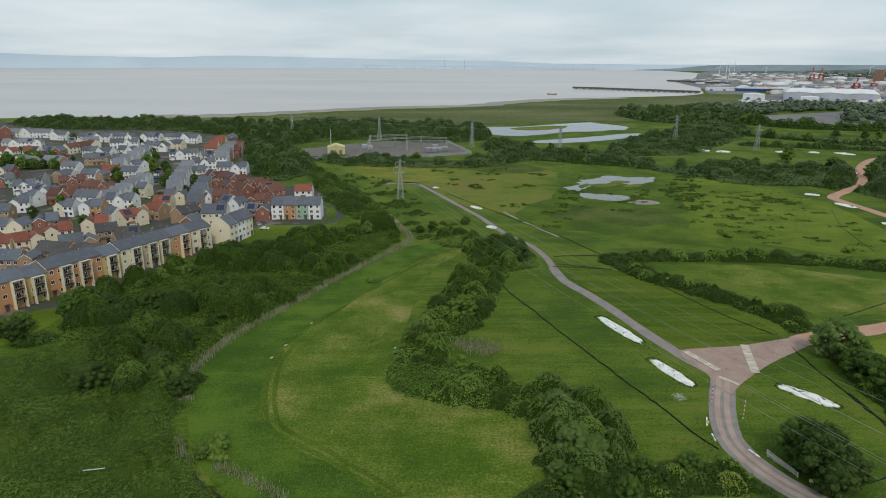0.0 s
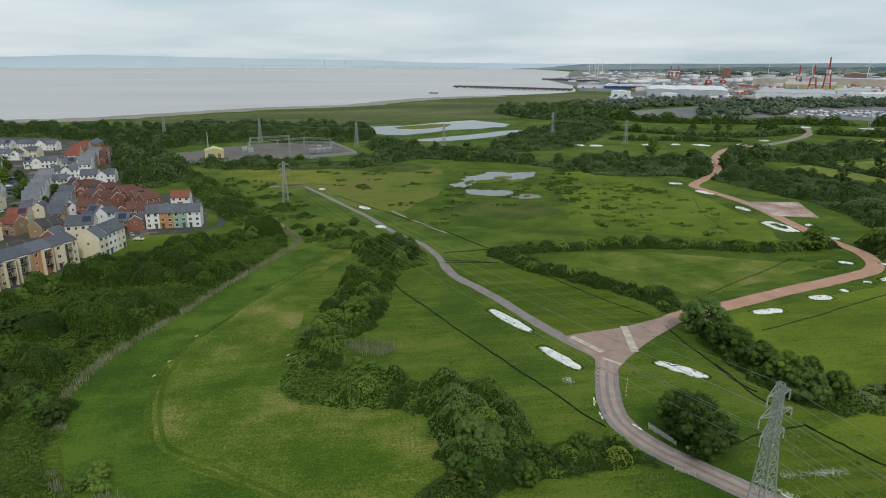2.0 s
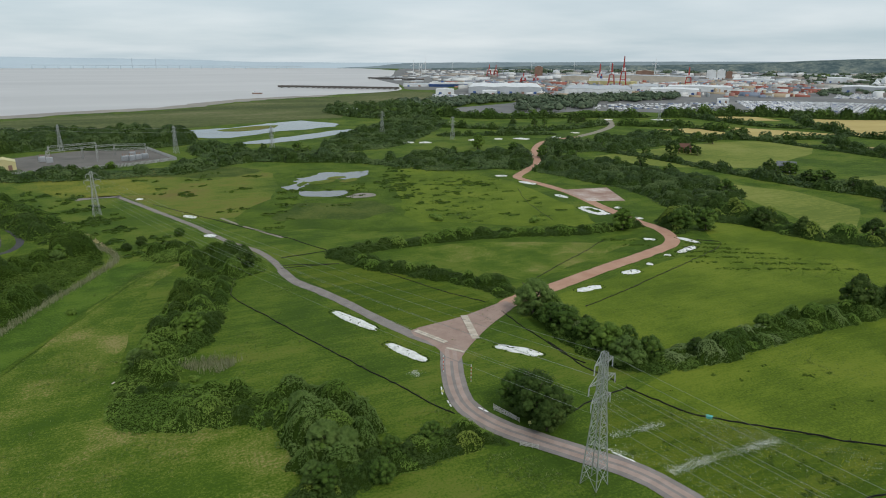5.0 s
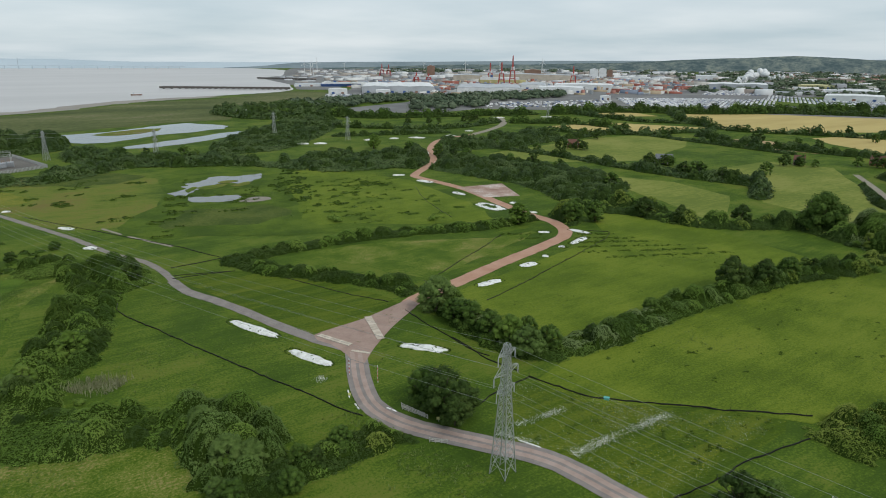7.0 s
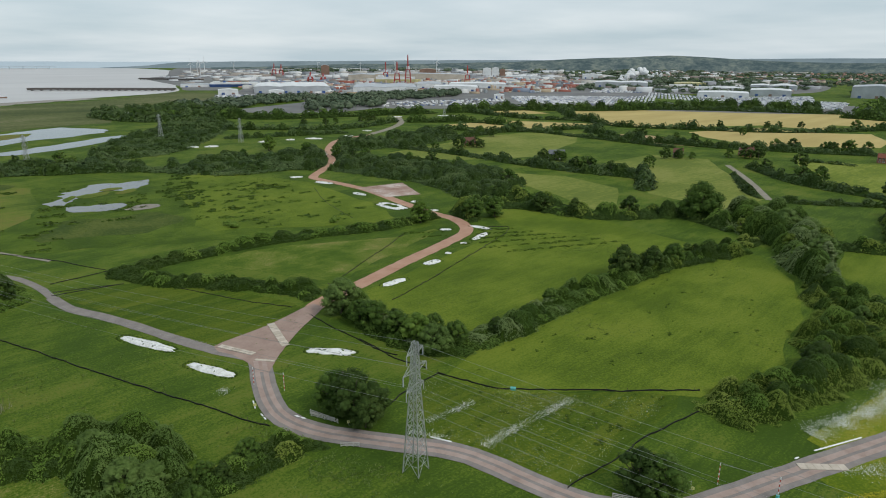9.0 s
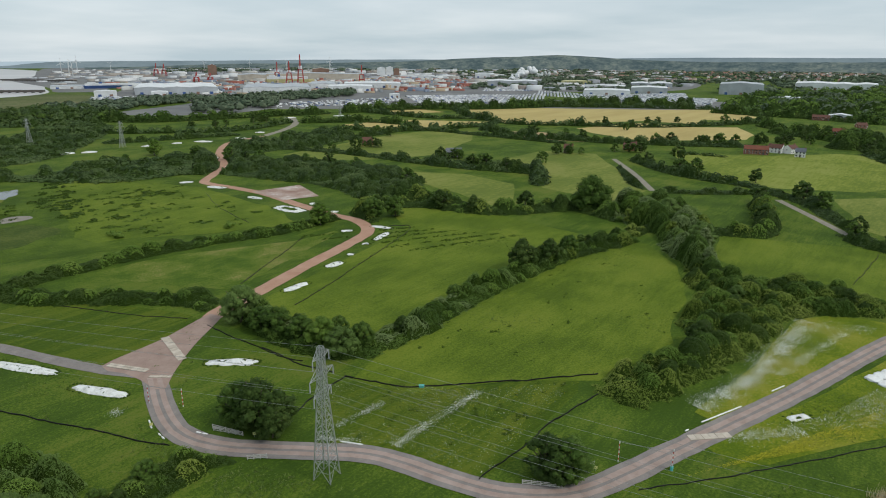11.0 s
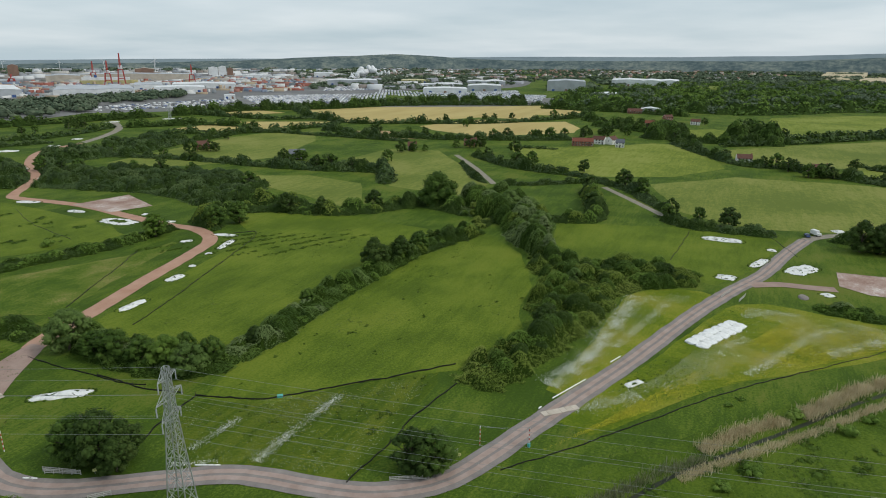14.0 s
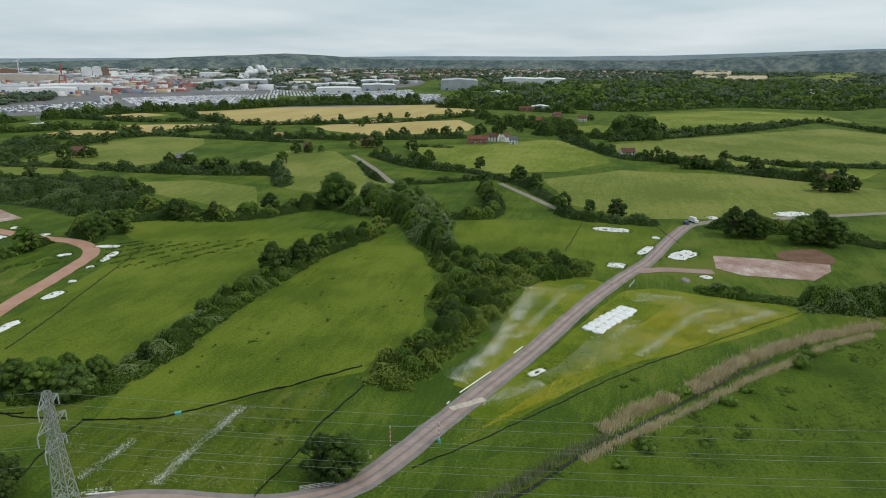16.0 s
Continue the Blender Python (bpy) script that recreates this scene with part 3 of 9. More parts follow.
def make_tree(height, radius, material, seed, leaf=0.165, dens=12.5, lumps=78, label="", squat=0.22):
    """A tree: tapered trunk with limbs, and a crown of many small leaf clumps."""
    rng = np.random.default_rng(seed)
    root = new("tree")
    root.empty_display_size = 0.5
    tagged(root, label, "tree")
    bm = bmesh.new()
    base = height * 0.42
    segs = 7
    prev = None
    for i in range(6):
        z = base * 1.35 * i / 5 - 0.2
        r = height * 0.028 * (1.5 if i == 0 else 1 - 0.14 * i)
        off = (0.12 * math.sin(seed + i), 0.12 * math.cos(seed * 2 + i))
        ring = [bm.verts.new((off[0] + r * math.cos(2 * math.pi * k / segs), off[1] + r * math.sin(2 * math.pi * k / segs), z)) for k in range(segs)]
        if prev:
            for k in range(segs):
                bm.faces.new((prev[k], prev[(k + 1) % segs], ring[(k + 1) % segs], ring[k]))
        prev = ring
    for k in range(7):
        a, el = rng.uniform(0, 6.28), rng.uniform(0.4, 1.1)
        ln = radius * rng.uniform(0.6, 0.9)
        z = base * rng.uniform(0.6, 1.2)
        add_bar(bm, (0, 0, z), (ln * math.cos(a) * math.cos(el), ln * math.sin(a) * math.cos(el), z + ln * math.sin(el)), height * 0.014)
    part("trunk", bm, M["bark"], root)
    L = []
    for i in range(lumps):
        a, u = rng.uniform(0, 6.28), rng.uniform(0, 1)
        zz = rng.uniform(0.18 - squat, 1.0)
        prof = math.sin(math.pi * min(1, 0.22 + 0.78 * zz)) ** 0.6
        rr = radius * 0.80 * prof * u ** 0.38
        lr = radius * rng.uniform(0.13, 0.27)
        L.append((rr * math.cos(a), rr * math.sin(a), height * (0.14 + 0.72 * zz), lr, lr * rng.uniform(0.75, 1.0)))
    foliage("crown", L, leaf, dens, M[material], root, rng)
    return root


def place(proto, x, y, s=1.0, turn=0.0, sz=None, z=0.0):
    m = Matrix.Translation((x, y, z)) @ Matrix.Rotation(turn, 4, "Z") @ Matrix.Diagonal((s, s, sz or s, 1))
    if proto.name not in PLACED:
        PLACED[proto.name] = m.copy()
        return proto
    return copy_thing(proto, m)


PLACED = {}


# ---------------------------------------------------------------- land and water
bm = bmesh.new()
bmesh.ops.create_circle(bm, cap_ends=True, segments=96, radius=4960)
bmesh.ops.triangulate(bm, faces=bm.faces)
tagged(bm_ob("ground", bm, M["ground"]), "flat green coastal meadow land with patchy grass", "ground", kind="structure")

COAST = [(-553.5, 813.6), (-420.6, 830.0), (-270.9, 882.0), (-185.7, 954.9), (-75.8, 1029.3), (41.2, 1075.5), (116.0, 1179.4), (211.8, 1269.6), (360.8, 1338.8), (562.8, 1463.2), (676.0, 1742.8), (882.6, 2257.4), (1351.4, 3431.6), (1444.0, 4323.9), (1291.7, 5016.6)]
far = [(4700 * math.sin(radians(a)), 4700 * math.cos(radians(a))) for a in (14, 4, -8, -20, -34, -48, -62)]
sea = patch("water", COAST + far + [(-1500, 420)], 0.25, M["sea"], "wide calm muddy grey-brown estuary", "sea", 40)
ribbon("mudflat", [(-389.3, 840.1), (-270.9, 882.0), (-185.7, 954.9), (-75.8, 1029.3), (41.2, 1075.5), (114.5, 1164.2), (208.9, 1252.1), (355.7, 1319.4)], 48, 0.32, M["mud"], "brown tidal mud along the shore", "mud", 20, wob=0.8)
patch("salt_marsh", [(-281.2, 800.5), (-174.8, 897.5), (-71.7, 973.7), (39.4, 1026.5), (198.2, 1186.6), (336.5, 1247.0), (560.0, 1440.0), (600.0, 1300.0), (490.0, 1120.0), (400.0, 985.0), (270.0, 960.0), (240.0, 830.0), (160.0, 815.0), (60.0, 770.0), (-63.6, 760.0), (-188.7, 790.0)], 0.12, M["salt_marsh"], "olive salt marsh beside the estuary", "marsh", 30, 10)

# lagoons and the small marsh pond
patch("pond", [(23.4, 723.2), (45.0, 742.2), (87.2, 748.6), (117.6, 769.0), (154.1, 795.3), (180.8, 805.3), (197.7, 778.6), (213.5, 751.6), (199.8, 722.2), (158.5, 703.3), (127.6, 692.0), (103.3, 672.2), (70.1, 652.9), (47.8, 672.4)], 0.22, M["pond"], "pale still lagoon between grassy banks", "pond", 10, 6)
patch("pond", [(81.5, 612.7), (106.3, 629.2), (143.2, 650.0), (178.9, 674.0), (207.1, 686.5), (202.0, 663.1), (162.1, 629.8), (132.5, 611.0), (102.2, 599.7)], 0.22, M["pond"], "narrow still lagoon between grassy banks", "pond", 10, 4)
patch("bank", [(73.9, 725.9), (99.2, 748.9), (128.3, 761.9), (145.4, 759.0), (126.0, 725.2), (94.2, 709.8)], 0.3, M["field_marsh"], "low grassy island in the lagoon", "island", 10, 4)
patch("pond", [(73.0, 387.7), (83.4, 396.6), (89.5, 414.4), (97.2, 416.6), (110.5, 428.7), (124.7, 423.8), (141.3, 424.4), (134.4, 410.5), (125.6, 399.9), (116.2, 395.3), (113.3, 403.1), (105.9, 402.9), (99.5, 393.8), (91.1, 393.6), (84.3, 380.8), (80.8, 372.9)], 0.2, M["pond"], "shallow marsh pond with ragged edges", "pond", 2, 3, 3, grit=0.16)
patch("pond", [(80.6, 370.8), (91.6, 368.1), (100.7, 366.0), (106.3, 362.9), (102.7, 352.2), (92.8, 350.0), (84.4, 354.2), (79.1, 358.6)], 0.2, M["pond"], "shallow marsh pond with ragged edges", "pond", 2, 2, 5, grit=0.16)
patch("mud_bank", [(101.0, 346.7), (112.3, 353.2), (118.5, 349.0), (116.0, 341.3), (105.1, 341.0)], 0.24, M["mud"], "bare pale mud beside the marsh pond", "mud", 2, 2, 6)
for k, pts in enumerate(([(108.1, 410.0), (117.8, 411.3), (117.8, 404.6), (108.5, 403.3)], [(113.2, 395.4), (123.2, 400.6), (123.4, 394.0), (113.6, 389.0)], [(83.8, 392.9), (90.6, 400.8), (90.2, 392.8), (83.5, 385.2)])):
    patch("bank", pts, 0.27, M["field_marsh"], "small grassy islet in the marsh pond", "island", 2, 2, k + 7, grit=0.2)
patch("bank", [(91.1, 396.5), (101.6, 401.3), (110.8, 400.4), (106.6, 393.4), (94.8, 389.2)], 0.26, M["field_marsh"], "small grassy islet in the marsh pond", "island", 3, 1.5)

# ---------------------------------------------------------------- fields
patch("field", [(10.8, 256.0), (-3.9, 226.2), (-11.3, 166.2), (-12.5, 137.2), (2.3, 130.9), (18.7, 127.4), (24.8, 112.4), (18.1, 97.7), (-18.7, 99.7), (-37.0, 117.8), (-42.0, 134.2), (-43.6, 160.2), (-32.4, 186.9), (-9.7, 238.6)], 0.06, M["field_light"], "pale hay meadow with yellowish streaks", "field", 6, 2.0)
patch("field", [(90.7, 231.5), (120.7, 235.1), (170.3, 213.7), (194.0, 210.1), (125.6, 184.0), (114.5, 189.4), (101.1, 216.3)], 0.06, M["field_light"], "pale pasture with dry streaks", "field", 6, 2)
patch("field", [(43.1, 234.8), (64.9, 227.8), (85.0, 200.9), (97.0, 168.0), (65.0, 160.2), (54.4, 195.1)], 0.06, M["field_stripe"], "meadow mown in long stripes", "field", 6, 1)
patch("field", [(-80.3, 479.4), (-10.3, 492.7), (71.9, 452.7), (71.3, 387.4), (38.5, 320.5), (7.0, 344.5), (-16.0, 402.1), (-43.7, 407.9)], 0.06, M["field_marsh"], "olive marsh grassland", "field", 10, 5)
patch("field", [(86.9, 447.7), (162.7, 422.7), (227.4, 377.1), (146.0, 259.7), (79.0, 277.2), (45.4, 294.3), (38.5, 320.5), (68.0, 370.3)], 0.08, M["field_deep"], "damp rough marsh grass round a pond", "field", 10, 5)
patch("field", [(166.2, 426.1), (210.5, 358.3), (193.1, 242.3), (137.4, 266.6), (117.8, 292.7)], 0.10, M["field_green"], "green grazing marsh with dark tufts", "field", 10, 5)
patch("field", [(103.0, 88.0), (98.5, 104.0), (120.0, 112.0), (152.6, 117.0), (197.0, 116.0), (262.0, 106.5), (262.0, 92.0), (240.0, 72.0), (222.0, 64.0), (205.5, 57.4), (185.0, 55.0), (169.6, 50.0), (150.0, 53.0), (136.4, 57.0), (120.0, 76.0)], 0.06, M["field_green"], "large bright green pasture", "field", 8, 1.0, straight=True)
patch("field", [(108.0, 162.0), (125.0, 168.0), (217.0, 188.0), (240.0, 222.0), (258.0, 214.0), (266.0, 168.0), (258.0, 112.0), (197.0, 116.0), (165.0, 117.0), (131.0, 116.0), (110.0, 122.0), (108.0, 140.0)], 0.056, M["field_green"], "green pasture with darker rough strips", "field", 8, 1.0, straight=True)
patch("field", [(94.0, 106.6), (108.9, 84.3), (133.4, 60.4), (106.0, 57.9), (87.7, 57.4), (77.6, 89.3)], 0.05, M["field_stripe"], "meadow with white flower strips", "field", 8, 1)
patch("field", [(296.0, 72.0), (312.0, 19.9), (313.0, -29.0), (287.0, -22.0), (254.0, -12.0), (232.0, -1.0), (240.0, 20.0), (244.0, 44.0), (259.9, 64.0)], 0.06, M["field_green"], "green pasture", "field", 8, 1.0, straight=True)
patch("field", [(417.9, 43.6), (469.5, -6.4), (472.9, -81.2), (441.9, -162.1), (374.7, -139.6), (334.0, -60.2), (325.5, -22.6), (329.1, -0.8), (347.5, 20.3)], 0.06, M["field_far"], "pale grazed pasture", "field", 12, 2, straight=True)
patch("field", [(599.6, 13.3), (659.0, -38.2), (729.5, -120.1), (796.6, -188.5), (837.8, -239.1), (767.3, -287.9), (558.5, -213.4), (545.5, -152.2), (538.5, -91.2), (548.1, -41.7), (560.7, -6.4)], 0.06, M["field_far"], "pale grazed pasture", "field", 14, 2, straight=True)
patch("field", [(547.9, 178.8), (575.2, 117.6), (630.2, 67.6), (633.2, 43.5), (558.5, 12.0), (504.4, 1.9), (453.1, 31.8), (432.6, 76.1), (448.9, 112.3), (483.5, 148.5)], 0.06, M["field_fresh"], "bright yellowish green pasture", "field", 14, 2, straight=True)
patch("field", [(983.6, -45.8), (1093.0, -175.2), (1054.0, -283.0), (932.8, -291.9), (960.2, -252.2), (853.8, -164.2), (741.5, -53.8), (810.8, -32.5)], 0.06, M["field_fresh"], "bright yellowish green pasture", "field", 14, 2, straight=True)
patch("field", [(768.5, 55.1), (793.8, 19.4), (774.3, -3.4), (674.4, 4.5), (665.7, 32.0)], 0.06, M["field_fresh"], "bright yellowish green pasture", "field", 14, 2, straight=True)
patch("field", [(510.3, -124.7), (531.3, -159.8), (518.4, -185.0), (479.4, -162.2), (474.2, -130.5)], 0.08, M["field_fresh"], "bright mown paddock", "field", 14, 2, straight=True)
patch("field", [(549.9, -88.7), (537.9, -127.0), (501.3, -111.7), (503.7, -85.9)], 0.08, M["field_fresh"], "bright mown paddock", "field", 14, 2, straight=True)
patch("field", [(426.1, 269.9), (486.4, 269.6), (499.7, 226.2), (374.8, 135.8), (334.2, 135.8), (342.2, 188.7), (382.1, 214.1)], 0.06, M["field_far"], "pale pasture between hedges", "field", 14, 2, straight=True)
patch("field", [(333.2, 295.4), (352.1, 253.4), (343.0, 208.3), (291.4, 176.6), (281.3, 182.3), (297.4, 219.5), (308.2, 254.2)], 0.06, M["field_far"], "pale pasture between hedges", "field", 14, 2, straight=True)
patch("field", [(325.0, 395.0), (332.2, 419.6), (411.3, 434.8), (484.6, 446.1), (531.9, 443.5), (573.2, 405.5), (511.2, 359.0), (409.4, 325.2), (375.2, 336.0), (345.0, 357.0)], 0.06, M["field_far"], "pale pasture between hedges", "field", 14, 2, straight=True)
patch("crop_field", [(746.9, 535.7), (830.0, 590.0), (965.0, 480.5), (1063.3, 297.4), (969.7, 204.3), (890.7, 209.2), (882.6, 253.3), (814.2, 240.4), (810.2, 308.8), (761.3, 337.2), (666.6, 395.1), (687.4, 461.0)], 0.06, M["crop_yellow"], "golden ripening crop field", "field", 20, 2, straight=True)
patch("crop_field", [(674.8, 329.8), (782.7, 298.1), (776.7, 229.0), (806.4, 191.9), (734.0, 156.9), (686.1, 153.2), (609.6, 230.8), (641.4, 297.2)], 0.06, M["crop_yellow"], "golden ripening crop field", "field", 20, 2, straight=True)
patch("crop_field", [(523.9, 557.2), (619.4, 552.9), (674.8, 446.9), (589.2, 455.5), (536.1, 486.9)], 0.06, M["crop_yellow"], "golden ripening crop field", "field", 20, 2, straight=True)
patch("crop_field", [(590.2, 389.7), (613.0, 338.2), (587.8, 276.5), (563.9, 268.1), (556.0, 316.4)], 0.06, M["crop_brown"], "bare brown stubble field", "field", 20, 2, straight=True)
patch("crop_field", [(712.6, 724.1), (781.8, 666.0), (752.5, 578.9), (671.7, 615.1)], 0.06, M["crop_yellow"], "golden ripening crop field", "field", 20, 2, straight=True)
patch("field", [(101.1, 24.7), (123.3, 5.4), (167.7, -35.0), (201.5, -81.3), (200.5, -99.7), (119.0, -74.0), (97.8, -46.4), (77.5, 27.9)], 0.05, M["field_deep"], "lush rough grass beside a reedy ditch", "field", 8, 2)
patch("field", [(123.6, 30.3), (153.8, 15.1), (215.5, -8.2), (217.1, -33.7), (210.9, -61.3), (183.1, -37.3), (154.4, -4.9), (120.6, 19.6)], 0.06, M["field_flower"], "flowery meadow beside the haul road", "field", 8, 1)

patch("field", [(135.6, 33.4), (162.7, 28.8), (213.7, 23.4), (221.3, -1.5), (180.3, 10.0), (151.8, 22.2), (134.5, 28.9)], 0.07, M["field_flower"], "flowery meadow between the hedge and the haul road", "field", 6, 1)

patch("field", [(-16.2, 255.4), (-29.6, 234.6), (-41.0, 208.8), (-54.3, 184.4), (-59.7, 171.3), (-59.5, 158.7), (-61.0, 146.5), (-57.5, 131.0), (-53.0, 118.0), (-46.0, 106.0), (-37.0, 98.0), (-14.0, 90.0), (-6.0, 96.5), (-14.9, 102.8), (-23.8, 108.6), (-33.2, 116.4), (-38.9, 122.9), (-42.2, 135.2), (-44.6, 153.1), (-42.6, 161.3), (-38.8, 177.2), (-31.8, 191.1), (-21.9, 215.0), (-3.0, 253.7), (2.0, 262.0), (-9.0, 262.0)], 0.075, M["field_lush"], "lush blue-green damp grass between ditch and hay meadow", "field", 6, 1.2)
TRACK_Z = 0.08
for pts in ([(-43.5, 163.1), (-44.2, 151.7), (-41.3, 134.2), (-36.0, 119.5), (-25.1, 111.3), (-15.0, 103.0), (-8.2, 97.5)], [(-40.8, 161.3), (-41.6, 150.1), (-39.2, 134.3), (-34.7, 121.7), (-24.3, 113.3), (-14.1, 104.7), (-6.8, 98.2)], [(-43.9, 161.3), (-32.7, 188.8), (-18.8, 215.9), (-4.2, 243.9), (10.9, 258.5)], [(-42.9, 158.3), (-42.6, 138.6), (-39.4, 122.0)]):
    TRACK_Z = TRACK_Z + 0.012
    ribbon("mown_track", pts, 1.1, TRACK_Z, M["field_deep"], "narrow trodden track through the meadow grass", "track", 3, wob=0.6)
patch("field", [(-62.3, 468.9), (-24.6, 472.4), (9.5, 408.1), (-12.9, 401.0), (-37.3, 402.3), (-54.9, 429.7)], 0.1, M["field_yellow"], "yellowish buttercup meadow", "field", 8, 4)
patch("field", [(19.5, 478.0), (44.4, 485.2), (64.5, 470.7), (68.0, 448.0), (50.0, 436.0), (28.0, 440.0), (12.0, 458.0)], 0.1, M["field_brown"], "dark rushy marsh patch", "field", 5, 9, grit=0.06)
patch("field", [(56.0, 322.0), (76.0, 335.0), (104.0, 330.0), (118.0, 312.0), (106.0, 296.0), (76.0, 300.0), (58.0, 308.0)], 0.12, M["field_brown"], "dark reedy marsh patch", "field", 5, 9, grit=0.06)

# ---------------------------------------------------------------- haul roads
NORTH = [(-15.9, 398.6), (6.9, 340.5), (18.9, 309.0), (28.1, 279.3), (37.1, 259.9), (40.8, 244.0), (41.5, 230.0), (43.2, 216.1), (47.6, 205.4), (52.7, 191.4), (56.9, 177.2), (60.6, 165.4), (64.0, 156.0), (68.0, 147.7)]
SOUTH = [(69.6, 143.5), (67.6, 138.8), (64.0, 130.8), (60.9, 121.6), (60.0, 113.8), (62.0, 106.1), (66.4, 98.4), (72.0, 90.2), (75.6, 85.2), (79.0, 79.5), (81.0, 73.0), (82.7, 63.0), (84.6, 54.6), (89.0, 46.3), (95.2, 40.5), (104.5, 36.5), (128.7, 28.0), (160.0, 16.9), (199.4, 4.5), (226.0, -5.4), (253.1, -16.8), (287.2, -26.7), (313.1, -35.5)]
MAIN = NORTH + SOUTH
ribbon("road", NORTH[:7], 2.8, 0.10, M["road_grey"], "narrow grey compacted stone haul road", "road", 3, wob=0.3)
ribbon("road", NORTH[6:], 3.9, 0.102, M["road_grey"], "grey compacted stone haul road", "road", 3, wob=0.2)
ribbon("road", SOUTH, 5.9, 0.105, M["road_grey"], "grey compacted stone haul road with worn wheel tracks", "road", 3, wob=0.12)
for off in (-1.0, 1.0):
    ribbon("wheel_track", SOUTH, 1.25, 0.13, M["rut"], "pale worn wheel track on the haul road", "road", 3, off, 0.3)
RED = [(99.9, 165.8), (110.6, 170.5), (119.9, 172.3), (151.0, 182.3), (183.9, 191.9), (202.6, 199.8), (213.4, 216.7), (214.4, 236.7), (218.1, 263.8), (224.9, 301.3), (225.0, 327.9), (222.9, 354.0), (225.5, 365.2), (245.5, 384.3), (269.3, 408.6), (305.2, 468.0), (347.9, 515.3), (400.3, 535.7)]
ribbon("road", RED, 6.2, 0.11, M["road_red"], "reddish crushed stone haul road", "road", 3, wob=0.15)
patch("road", [(64.3, 159.4), (82.2, 162.7), (101.7, 168.7), (102.3, 163.9), (86.3, 152.5), (73.9, 141.8), (68.2, 135.9), (66.3, 137.4), (66.7, 142.8), (65.9, 151.2)], 0.12, M["road_pink"], "wide pinkish stone road junction", "road", 4)
ribbon("road", [(-36.9, 397.2), (-25.1, 399.9), (-14.4, 398.1)], 6, 0.1, M["road_grey"], "grey compacted stone track end", "road", 4)
ribbon("road", [(400.3, 535.7), (451.0, 566.7), (502.2, 609.2), (547.9, 670.6)], 8, 0.1, M["lane"], "distant gravel track", "road", 10)
ribbon("road", [(313.1, -35.5), (325.2, -46.1), (336.4, -68.3), (353.8, -102.9), (371.8, -138.6), (392.0, -180.2)], 5, 0.1, M["lane"], "gravel farm lane", "road", 6)
ribbon("road", [(238.0, -12.4), (243.1, -21.8), (243.7, -30.6), (245.1, -39.4)], 5.2, 0.12, M["road_pink"], "pinkish stone spur road", "road", 4, wob=0.1)
ribbon("road", [(482.6, 203.0), (430.1, 166.0), (377.0, 132.6)], 4, 0.1, M["lane"], "pale country lane between hedges", "road", 10)
ribbon("road", [(396.3, 67.8), (366.0, 47.5), (328.6, 23.3)], 4, 0.1, M["lane"], "pale country lane between hedges", "road", 10)
patch("yard", [(224.3, 314.8), (255.7, 309.6), (240.7, 274.9), (220.7, 282.2)], 0.13, M["compound"], "flat compound of churned pinkish stone", "yard", 6, straight=True)
patch("yard", [(266.9, -41.8), (267.9, -58.8), (266.6, -84.1), (257.4, -82.1), (244.1, -73.0), (243.6, -60.1), (243.7, -49.0), (249.8, -40.8)], 0.13, M["compound"], "flat compound of churned pinkish stone", "yard", 6, straight=True)
patch("bare_earth", [(270.0, -66.5), (282.3, -71.9), (287.7, -83.6), (279.0, -88.4), (267.2, -84.4)], 0.14, M["earth_red"], "bank of bare reddish earth", "earth", 3, 1.0)
for pts in ([(30.9, 322.6), (36.8, 306.4)], [(38.7, 301.8), (45.0, 288.0), (51.1, 274.8)]):
    ribbon("path", pts, 1.5, 0.1, M["lane"], "strip of bare pale ground in the meadow", "track", 2, wob=0.9)
ribbon("path", [(-95.4, 459.1), (-66.3, 403.1), (-42.9, 355.6), (-27.5, 314.0)], 1.8, 0.1, M["lane"], "worn earth footpath beside the hedge", "path", 4, wob=0.5)
ribbon("path", [(-79.7, 293.4), (-57.4, 295.0), (-51.5, 305.2), (-52.6, 319.5), (-58.0, 335.0), (-66.7, 355.0)], 3, 0.12, M["asphalt"], "curved asphalt footpath round the houses", "path", 3)

WAYS = [[(p.x, p.y) for p in densify(line, 6.0)] for line in (MAIN, SOUTH, RED, [(400.3, 535.7), (451.0, 566.7), (502.2, 609.2), (547.9, 670.6)], [(482.6, 203.0), (430.1, 166.0), (377.0, 132.6)], [(396.3, 67.8), (366.0, 47.5), (328.6, 23.3)], [(313.1, -35.5), (336.4, -68.3), (371.8, -138.6)])]

# ---------------------------------------------------------------- hedges, thickets and woods
thicket([(-60.4, 134.0), (-63.5, 151.4), (-58.8, 169.3), (-50.5, 189.0), (-37.5, 219.2), (-22.0, 258.7), (-19.0, 272.0), (-28.5, 300.6), (-35.6, 292.3), (-48.1, 286.8), (-56.6, 276.8), (-74.3, 267.1), (-91.5, 246.0), (-104.0, 217.1), (-114.0, 197.5), (-112.0, 178.9), (-105.6, 164.8), (-88.8, 147.9), (-83.4, 135.1), (-68.9, 130.8)], 5.0, material="scrub", gap=0.40, low=0.24, R=2.6, vary=0.85)
thicket([(-125.0, 140.0), (-116.0, 150.5), (-108.2, 155.4), (-103.0, 163.0), (-90.0, 158.5), (-82.0, 150.0), (-66.0, 140.0), (-60.5, 131.5), (-57.9, 124.0), (-54.0, 114.0), (-50.6, 108.4), (-44.0, 101.0), (-37.8, 95.0), (-44.0, 86.0), (-77.3, 78.0), (-110.0, 110.0)], 2.0, "low green scrub of bramble and bracken", "bramble", 1.0, 2.4, inner="leaf_scrub", gap=0.4, low=0.38)
